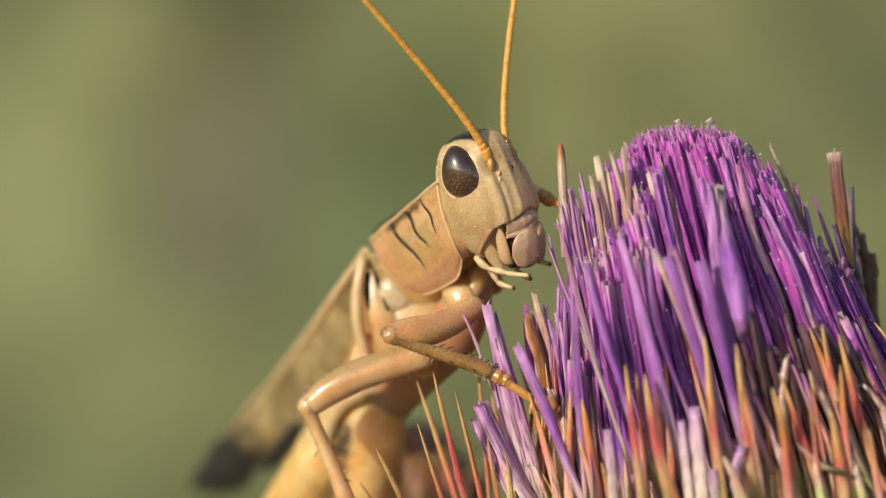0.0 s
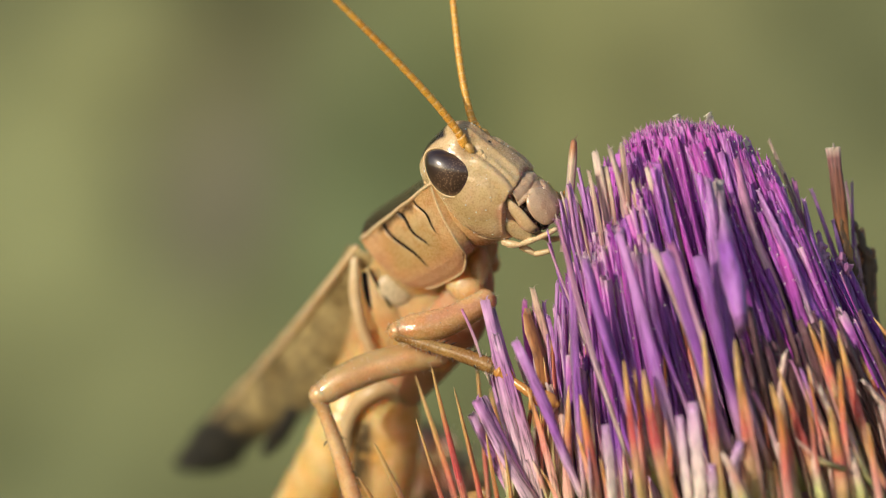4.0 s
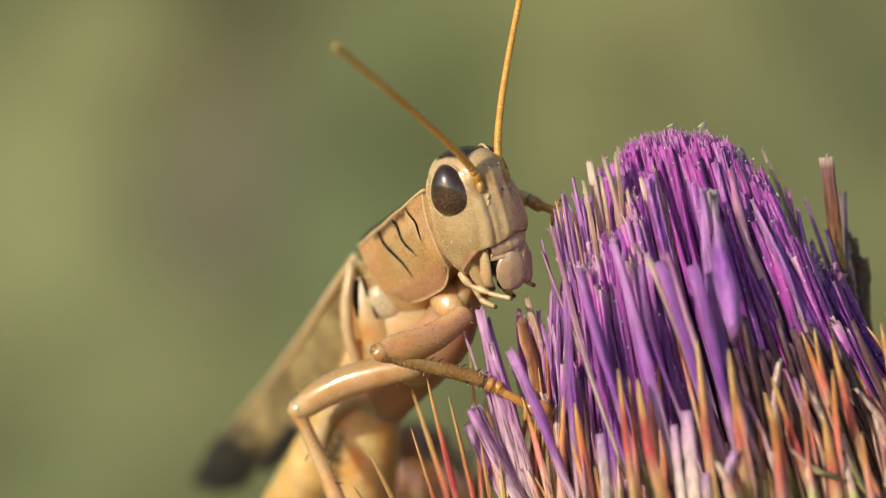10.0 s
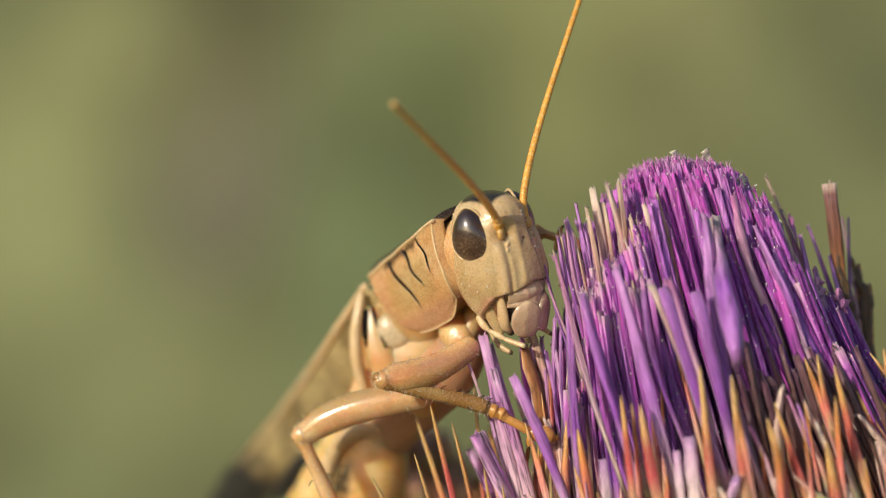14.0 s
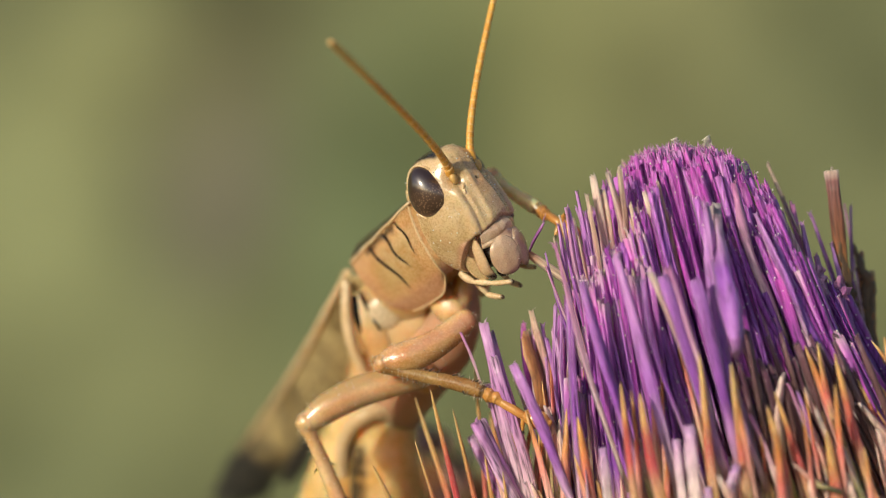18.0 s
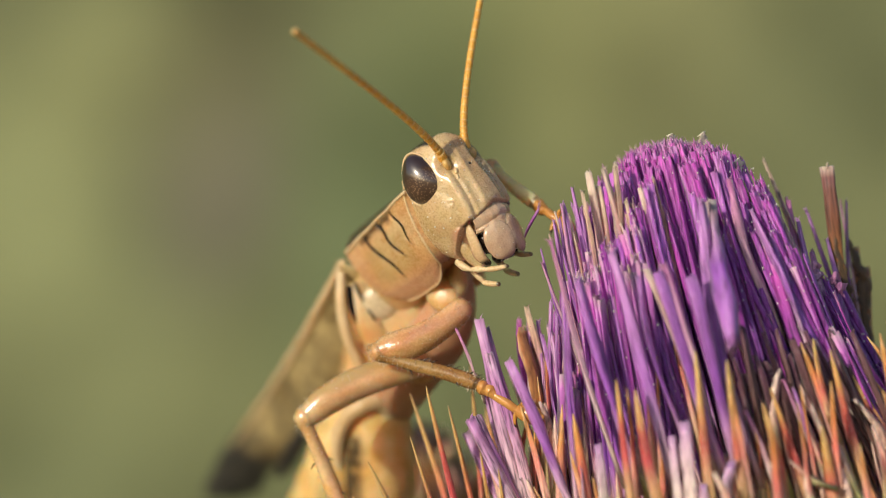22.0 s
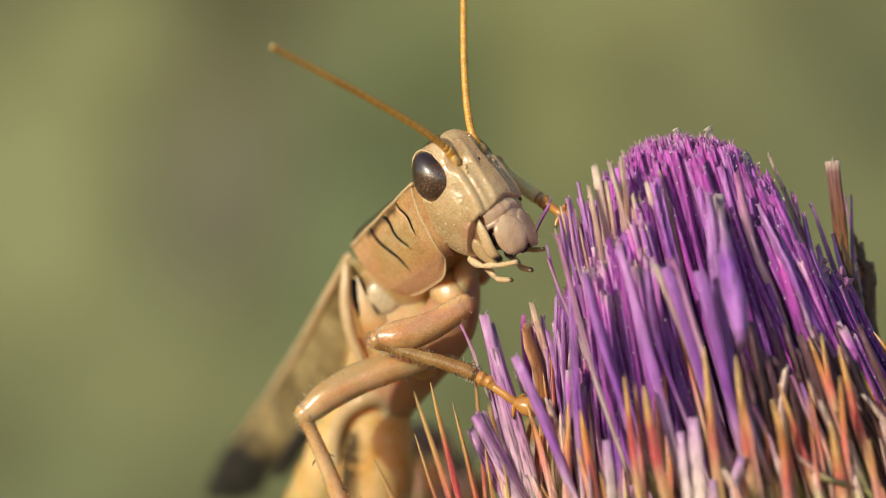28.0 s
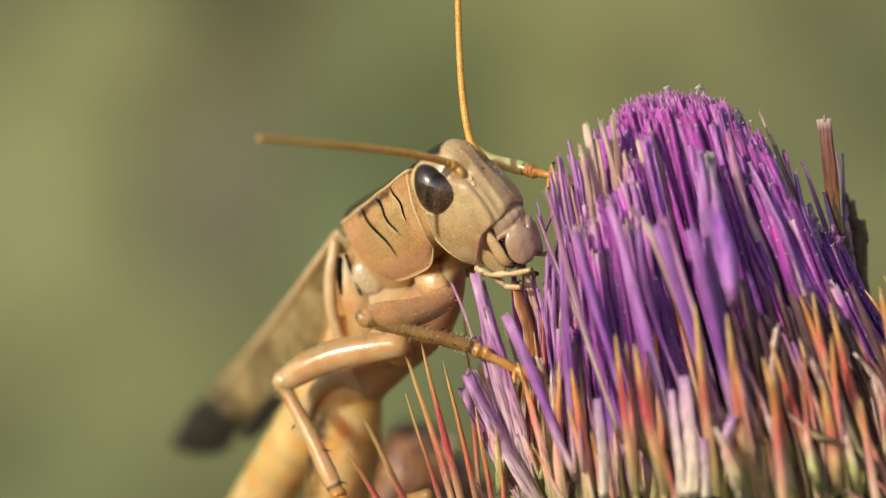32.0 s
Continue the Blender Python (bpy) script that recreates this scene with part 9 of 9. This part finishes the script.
    walk(jaws[-1], [
        (0, mm_pose(1.100, -1.360, -1.380, 0.00, 0.00, 0.00)),
        (0.5, mm_pose(1.100, -1.360, -1.380, -1.80, 0.00, 0.00)),
        (1, mm_pose(1.100, -1.360, -1.380, -8.10, 0.00, 0.00)),
        (1.5, mm_pose(1.100, -1.360, -1.380, -3.60, 0.00, 0.00)),
        (2, mm_pose(1.100, -1.360, -1.380, -0.90, 0.00, 0.00)),
        (2.5, mm_pose(1.100, -1.360, -1.380, -1.80, 0.00, 0.00)),
        (3, mm_pose(1.100, -1.360, -1.380, -0.90, 0.00, 0.00)),
        (3.5, mm_pose(1.100, -1.360, -1.380, -3.60, 0.00, 0.00)),
        (5.5, mm_pose(1.100, -1.360, -1.380, -2.70, 0.00, 0.00)),
        (6, mm_pose(1.100, -1.360, -1.380, -2.70, 0.00, 0.00)),
        (6.5, mm_pose(1.100, -1.360, -1.380, -4.50, 0.00, 0.00)),
        (7, mm_pose(1.100, -1.360, -1.380, -1.80, 0.00, 0.00)),
        (7.5, mm_pose(1.100, -1.360, -1.380, -2.70, 0.00, 0.00)),
        (8, mm_pose(1.100, -1.360, -1.380, -5.40, 0.00, 0.00)),
        (8.5, mm_pose(1.100, -1.360, -1.380, -2.70, 0.00, 0.00)),
        (9, mm_pose(1.100, -1.360, -1.380, -5.40, 0.00, 0.00)),
        (9.5, mm_pose(1.100, -1.360, -1.380, -1.80, 0.00, 0.00)),
        (10, mm_pose(1.100, -1.360, -1.380, -8.10, 0.00, 0.00)),
        (10.5, mm_pose(1.100, -1.360, -1.380, -2.70, 0.00, 0.00)),
        (11, mm_pose(1.100, -1.360, -1.380, -1.80, 0.00, 0.00)),
        (11.5, mm_pose(1.100, -1.360, -1.380, -8.10, 0.00, 0.00)),
        (12, mm_pose(1.100, -1.360, -1.380, -2.70, 0.00, 0.00)),
        (12.5, mm_pose(1.100, -1.360, -1.380, -1.80, 0.00, 0.00)),
        (13, mm_pose(1.100, -1.360, -1.380, -7.20, 0.00, 0.00)),
        (13.5, mm_pose(1.100, -1.360, -1.380, -8.10, 0.00, 0.00)),
        (14, mm_pose(1.100, -1.360, -1.380, -1.80, 0.00, 0.00)),
        (14.5, mm_pose(1.100, -1.360, -1.380, -2.70, 0.00, 0.00)),
        (15, mm_pose(1.100, -1.360, -1.380, -1.80, 0.00, 0.00)),
        (15.5, mm_pose(1.100, -1.360, -1.380, -4.50, 0.00, 0.00)),
        (17.5, mm_pose(1.100, -1.360, -1.380, -8.10, 0.00, 0.00)),
        (18, mm_pose(1.100, -1.360, -1.380, -5.40, 0.00, 0.00)),
        (18.5, mm_pose(1.100, -1.360, -1.380, -2.70, 0.00, 0.00)),
        (19, mm_pose(1.100, -1.360, -1.380, -4.50, 0.00, 0.00)),
        (19.5, mm_pose(1.100, -1.360, -1.380, -3.60, 0.00, 0.00)),
        (20, mm_pose(1.100, -1.360, -1.380, -8.10, 0.00, 0.00)),
        (20.5, mm_pose(1.100, -1.360, -1.380, -1.80, 0.00, 0.00)),
        (21, mm_pose(1.100, -1.360, -1.380, -0.90, 0.00, 0.00)),
        (21.5, mm_pose(1.100, -1.360, -1.380, -1.80, 0.00, 0.00)),
        (22, mm_pose(1.100, -1.360, -1.380, -7.20, 0.00, 0.00)),
        (22.5, mm_pose(1.100, -1.360, -1.380, -1.80, 0.00, 0.00)),
        (23, mm_pose(1.100, -1.360, -1.380, -2.70, 0.00, 0.00)),
        (23.5, mm_pose(1.100, -1.360, -1.380, -6.30, 0.00, 0.00)),
        (24, mm_pose(1.100, -1.360, -1.380, -5.40, 0.00, 0.00)),
        (24.5, mm_pose(1.100, -1.360, -1.380, -0.90, 0.00, 0.00)),
        (25, mm_pose(1.100, -1.360, -1.380, -8.10, 0.00, 0.00)),
        (25.5, mm_pose(1.100, -1.360, -1.380, -1.80, 0.00, 0.00)),
        (27.5, mm_pose(1.100, -1.360, -1.380, -2.70, 0.00, 0.00)),
        (28, mm_pose(1.100, -1.360, -1.380, -8.10, 0.00, 0.00)),
        (28.5, mm_pose(1.100, -1.360, -1.380, -2.70, 0.00, 0.00)),
        (29, mm_pose(1.100, -1.360, -1.380, -2.70, 0.00, 0.00)),
        (29.5, mm_pose(1.100, -1.360, -1.380, -8.10, 0.00, 0.00)),
        (30, mm_pose(1.100, -1.360, -1.380, -1.80, 0.00, 0.00)),
        (30.5, mm_pose(1.100, -1.360, -1.380, -2.70, 0.00, 0.00)),
        (31, mm_pose(1.100, -1.360, -1.380, -1.80, 0.00, 0.00)),
        (31.5, mm_pose(1.100, -1.360, -1.380, -4.50, 0.00, 0.00)),
        (32, mm_pose(1.100, -1.360, -1.380, -0.90, 0.00, 0.00)),
    ])
    walk(jaws[1], [
        (0, mm_pose(1.100, 1.360, -1.380, 0.00, 0.00, 0.00)),
        (0.5, mm_pose(1.100, 1.360, -1.380, 1.80, 0.00, 0.00)),
        (1, mm_pose(1.100, 1.360, -1.380, 8.10, 0.00, 0.00)),
        (1.5, mm_pose(1.100, 1.360, -1.380, 3.60, 0.00, 0.00)),
        (2, mm_pose(1.100, 1.360, -1.380, 0.90, 0.00, 0.00)),
        (2.5, mm_pose(1.100, 1.360, -1.380, 1.80, 0.00, 0.00)),
        (3, mm_pose(1.100, 1.360, -1.380, 0.90, 0.00, 0.00)),
        (3.5, mm_pose(1.100, 1.360, -1.380, 3.60, 0.00, 0.00)),
        (5.5, mm_pose(1.100, 1.360, -1.380, 2.70, 0.00, 0.00)),
        (6, mm_pose(1.100, 1.360, -1.380, 2.70, 0.00, 0.00)),
        (6.5, mm_pose(1.100, 1.360, -1.380, 4.50, 0.00, 0.00)),
        (7, mm_pose(1.100, 1.360, -1.380, 1.80, 0.00, 0.00)),
        (7.5, mm_pose(1.100, 1.360, -1.380, 2.70, 0.00, 0.00)),
        (8, mm_pose(1.100, 1.360, -1.380, 5.40, 0.00, 0.00)),
        (8.5, mm_pose(1.100, 1.360, -1.380, 2.70, 0.00, 0.00)),
        (9, mm_pose(1.100, 1.360, -1.380, 5.40, 0.00, 0.00)),
        (9.5, mm_pose(1.100, 1.360, -1.380, 1.80, 0.00, 0.00)),
        (10, mm_pose(1.100, 1.360, -1.380, 8.10, 0.00, 0.00)),
        (10.5, mm_pose(1.100, 1.360, -1.380, 2.70, 0.00, 0.00)),
        (11, mm_pose(1.100, 1.360, -1.380, 1.80, 0.00, 0.00)),
        (11.5, mm_pose(1.100, 1.360, -1.380, 8.10, 0.00, 0.00)),
        (12, mm_pose(1.100, 1.360, -1.380, 2.70, 0.00, 0.00)),
        (12.5, mm_pose(1.100, 1.360, -1.380, 1.80, 0.00, 0.00)),
        (13, mm_pose(1.100, 1.360, -1.380, 7.20, 0.00, 0.00)),
        (13.5, mm_pose(1.100, 1.360, -1.380, 8.10, 0.00, 0.00)),
        (14, mm_pose(1.100, 1.360, -1.380, 1.80, 0.00, 0.00)),
        (14.5, mm_pose(1.100, 1.360, -1.380, 2.70, 0.00, 0.00)),
        (15, mm_pose(1.100, 1.360, -1.380, 1.80, 0.00, 0.00)),
        (15.5, mm_pose(1.100, 1.360, -1.380, 4.50, 0.00, 0.00)),
        (17.5, mm_pose(1.100, 1.360, -1.380, 8.10, 0.00, 0.00)),
        (18, mm_pose(1.100, 1.360, -1.380, 5.40, 0.00, 0.00)),
        (18.5, mm_pose(1.100, 1.360, -1.380, 2.70, 0.00, 0.00)),
        (19, mm_pose(1.100, 1.360, -1.380, 4.50, 0.00, 0.00)),
        (19.5, mm_pose(1.100, 1.360, -1.380, 3.60, 0.00, 0.00)),
        (20, mm_pose(1.100, 1.360, -1.380, 8.10, 0.00, 0.00)),
        (20.5, mm_pose(1.100, 1.360, -1.380, 1.80, 0.00, 0.00)),
        (21, mm_pose(1.100, 1.360, -1.380, 0.90, 0.00, 0.00)),
        (21.5, mm_pose(1.100, 1.360, -1.380, 1.80, 0.00, 0.00)),
        (22, mm_pose(1.100, 1.360, -1.380, 7.20, 0.00, 0.00)),
        (22.5, mm_pose(1.100, 1.360, -1.380, 1.80, 0.00, 0.00)),
        (23, mm_pose(1.100, 1.360, -1.380, 2.70, 0.00, 0.00)),
        (23.5, mm_pose(1.100, 1.360, -1.380, 6.30, 0.00, 0.00)),
        (24, mm_pose(1.100, 1.360, -1.380, 5.40, 0.00, 0.00)),
        (24.5, mm_pose(1.100, 1.360, -1.380, 0.90, 0.00, 0.00)),
        (25, mm_pose(1.100, 1.360, -1.380, 8.10, 0.00, 0.00)),
        (25.5, mm_pose(1.100, 1.360, -1.380, 1.80, 0.00, 0.00)),
        (27.5, mm_pose(1.100, 1.360, -1.380, 2.70, 0.00, 0.00)),
        (28, mm_pose(1.100, 1.360, -1.380, 8.10, 0.00, 0.00)),
        (28.5, mm_pose(1.100, 1.360, -1.380, 2.70, 0.00, 0.00)),
        (29, mm_pose(1.100, 1.360, -1.380, 2.70, 0.00, 0.00)),
        (29.5, mm_pose(1.100, 1.360, -1.380, 8.10, 0.00, 0.00)),
        (30, mm_pose(1.100, 1.360, -1.380, 1.80, 0.00, 0.00)),
        (30.5, mm_pose(1.100, 1.360, -1.380, 2.70, 0.00, 0.00)),
        (31, mm_pose(1.100, 1.360, -1.380, 1.80, 0.00, 0.00)),
        (31.5, mm_pose(1.100, 1.360, -1.380, 4.50, 0.00, 0.00)),
        (32, mm_pose(1.100, 1.360, -1.380, 0.90, 0.00, 0.00)),
    ])
    walk(toppling, [
        (0, mm_pose(-11.940, -1.400, 20.250, 0.00, -3.00, 0.00)),
        (2.2, mm_pose(-11.940, -1.400, 20.250, 0.00, -1.00, 0.00)),
        (3.5, mm_pose(-11.940, -1.400, 20.250, 0.00, 2.00, 0.00)),
        (4.4, mm_pose(-11.940, -1.400, 20.250, 0.00, 12.00, 0.00)),
        (5.5, mm_pose(-11.940, -1.400, 20.250, 0.00, 44.00, 0.00)),
        (15.5, mm_pose(-11.940, -1.400, 20.250, 0.00, 44.00, 0.00)),
        (16.6, mm_pose(-9.984, -1.476, 21.395, 0.00, -12.72, 0.00)),
        (17.5, mm_pose(-7.542, -1.472, 20.572, 0.00, -77.85, 0.00)),
        (18, mm_pose(-9.095, -1.523, 18.065, 0.00, -54.96, 0.00)),
        (18.5, mm_pose(-9.543, -1.531, 17.058, 0.00, -44.39, 0.00)),
        (19, mm_pose(-10.288, -1.537, 16.329, 0.00, -39.92, 0.00)),
        (19.5, mm_pose(-9.785, -1.365, 15.712, 0.00, -38.70, 0.00)),
        (20, mm_pose(-9.642, -1.450, 14.774, 0.00, -38.53, 0.00)),
        (21, mm_pose(-8.088, -1.375, 12.762, 0.00, -37.75, 0.00)),
        (32, mm_pose(-8.095, -0.316, 10.686, 0.00, -37.75, 0.00)),
    ])
    walk(scrap, [
        (0, mm_pose(6.850, 0.200, 599.670, 8.98, 0.00, -108.43)),
        (0.5, mm_pose(7.121, 0.193, 599.807, 8.97, 0.05, -108.53)),
        (1, mm_pose(6.762, 0.230, 599.487, 9.01, -0.07, -108.41)),
        (1.5, mm_pose(6.672, 0.116, 599.572, 9.01, -0.03, -108.49)),
        (2, mm_pose(6.995, 0.137, 599.620, 9.00, -0.04, -108.60)),
        (2.5, mm_pose(6.714, 0.193, 599.670, 8.98, 0.00, -108.38)),
        (3, mm_pose(6.623, 0.074, 599.893, 8.98, 0.05, -108.46)),
        (3.5, mm_pose(6.802, 0.061, 599.983, 8.96, 0.10, -108.52)),
        (4, mm_pose(6.769, 0.129, 599.932, 8.98, 0.06, -108.53)),
        (4.5, mm_pose(6.698, 0.277, 599.813, 9.01, -0.01, -108.53)),
        (5, mm_pose(6.626, 0.424, 599.684, 9.04, -0.09, -108.54)),
        (5.5, mm_pose(6.593, 0.493, 599.600, 9.06, -0.12, -108.55)),
        (6, mm_pose(6.855, 0.384, 599.550, 9.01, -0.07, -108.61)),
        (6.5, mm_pose(6.543, 0.558, 599.420, 9.06, -0.16, -108.41)),
        (7, mm_pose(6.826, 0.520, 599.510, 9.05, -0.15, -108.63)),
        (7.5, mm_pose(6.538, 0.533, 599.556, 9.05, -0.13, -108.41)),
        (8, mm_pose(6.828, 0.537, 599.373, 9.07, -0.19, -108.63)),
        (8.5, mm_pose(6.649, 0.560, 599.098, 9.10, -0.28, -108.57)),
        (9, mm_pose(6.836, 0.590, 599.454, 9.05, -0.07, -108.64)),
        (9.5, mm_pose(6.599, 0.519, 599.373, 9.07, -0.19, -108.56)),
        (10, mm_pose(6.497, 0.553, 599.420, 9.06, -0.17, -108.39)),
        (10.5, mm_pose(6.542, 0.658, 599.427, 9.02, -0.15, -108.48)),
        (11, mm_pose(6.506, 0.511, 599.417, 9.08, -0.18, -108.51)),
        (11.5, mm_pose(6.462, 0.530, 599.281, 9.09, -0.22, -108.51)),
        (12, mm_pose(6.500, 0.766, 599.018, 9.12, -0.35, -108.44)),
        (12.5, mm_pose(6.599, 0.644, 598.702, 9.11, -0.28, -108.46)),
        (13, mm_pose(6.684, 0.817, 598.372, 9.21, -0.59, -108.63)),
        (13.5, mm_pose(6.858, 0.675, 597.857, 9.25, -0.68, -108.60)),
        (14, mm_pose(6.671, 0.739, 598.030, 9.22, -0.71, -108.60)),
        (14.5, mm_pose(6.350, 0.998, 597.906, 9.22, -0.62, -108.44)),
        (15, mm_pose(6.662, 0.772, 598.255, 9.23, -0.77, -108.49)),
        (15.5, mm_pose(6.227, 0.672, 598.307, 9.18, -0.44, -108.27)),
        (17, mm_pose(4.302, 0.478, 599.300, 24.72, -7.13, 103.77)),
        (17.5, mm_pose(4.138, 0.605, 599.796, 23.01, -5.31, 103.80)),
        (18, mm_pose(4.626, 0.484, 599.844, 23.97, -6.43, 102.26)),
        (18.5, mm_pose(4.305, 0.238, 599.692, 24.15, -4.52, 100.88)),
        (19, mm_pose(4.606, 0.279, 599.889, 25.05, -4.87, 99.55)),
        (19.5, mm_pose(4.410, 0.151, 600.031, 25.72, -4.04, 98.82)),
        (20, mm_pose(4.591, 0.182, 600.698, 23.91, -2.64, 98.79)),
        (20.5, mm_pose(4.567, 0.149, 600.711, 23.73, -2.08, 99.47)),
        (21, mm_pose(4.108, 0.103, 601.027, 23.79, -1.81, 99.53)),
        (21.5, mm_pose(3.942, 0.147, 600.632, 24.23, -1.47, 98.70)),
        (22, mm_pose(4.354, 0.070, 600.588, 24.24, -1.39, 98.64)),
        (22.5, mm_pose(4.114, -0.049, 600.645, 23.75, 0.43, 99.20)),
        (23, mm_pose(4.240, -0.110, 600.539, 24.22, -0.45, 99.27)),
        (23.5, mm_pose(3.851, -0.063, 600.848, 24.42, -0.64, 98.16)),
        (24, mm_pose(4.404, -0.178, 601.019, 23.77, -0.00, 98.21)),
        (24.5, mm_pose(4.296, -0.292, 600.823, 24.04, -0.55, 98.47)),
        (25, mm_pose(4.828, -0.302, 600.817, 24.16, -0.90, 96.98)),
        (25.5, mm_pose(4.256, -0.199, 600.302, 23.70, -0.40, 98.14)),
        (26, mm_pose(4.312, -0.369, 600.383, 23.36, 0.15, 97.90)),
        (26.5, mm_pose(4.434, -0.675, 600.577, 23.17, 0.87, 97.71)),
        (27, mm_pose(4.607, -0.974, 600.782, 23.06, 1.51, 97.48)),
        (27.5, mm_pose(4.820, -1.120, 600.893, 22.97, 1.82, 97.16)),
        (28, mm_pose(4.931, -1.101, 600.859, 23.07, 0.14, 95.79)),
        (28.5, mm_pose(4.676, -1.074, 601.066, 22.41, 1.39, 98.07)),
        (29, mm_pose(4.846, -0.847, 601.214, 22.95, 0.68, 96.78)),
        (29.5, mm_pose(5.098, -1.005, 601.305, 23.10, -0.99, 97.63)),
        (30, mm_pose(5.848, -1.295, 600.867, 22.74, -1.15, 98.64)),
        (30.5, mm_pose(6.272, -1.334, 601.261, 17.43, 5.20, 103.61)),
        (31, mm_pose(6.116, -1.372, 601.349, 20.05, 0.00, 102.26)),
        (31.5, mm_pose(6.089, -1.037, 601.044, 21.63, -3.78, 102.88)),
        (32, mm_pose(5.324, -1.267, 600.561, 18.14, -3.83, 106.35)),
    ])


motions()
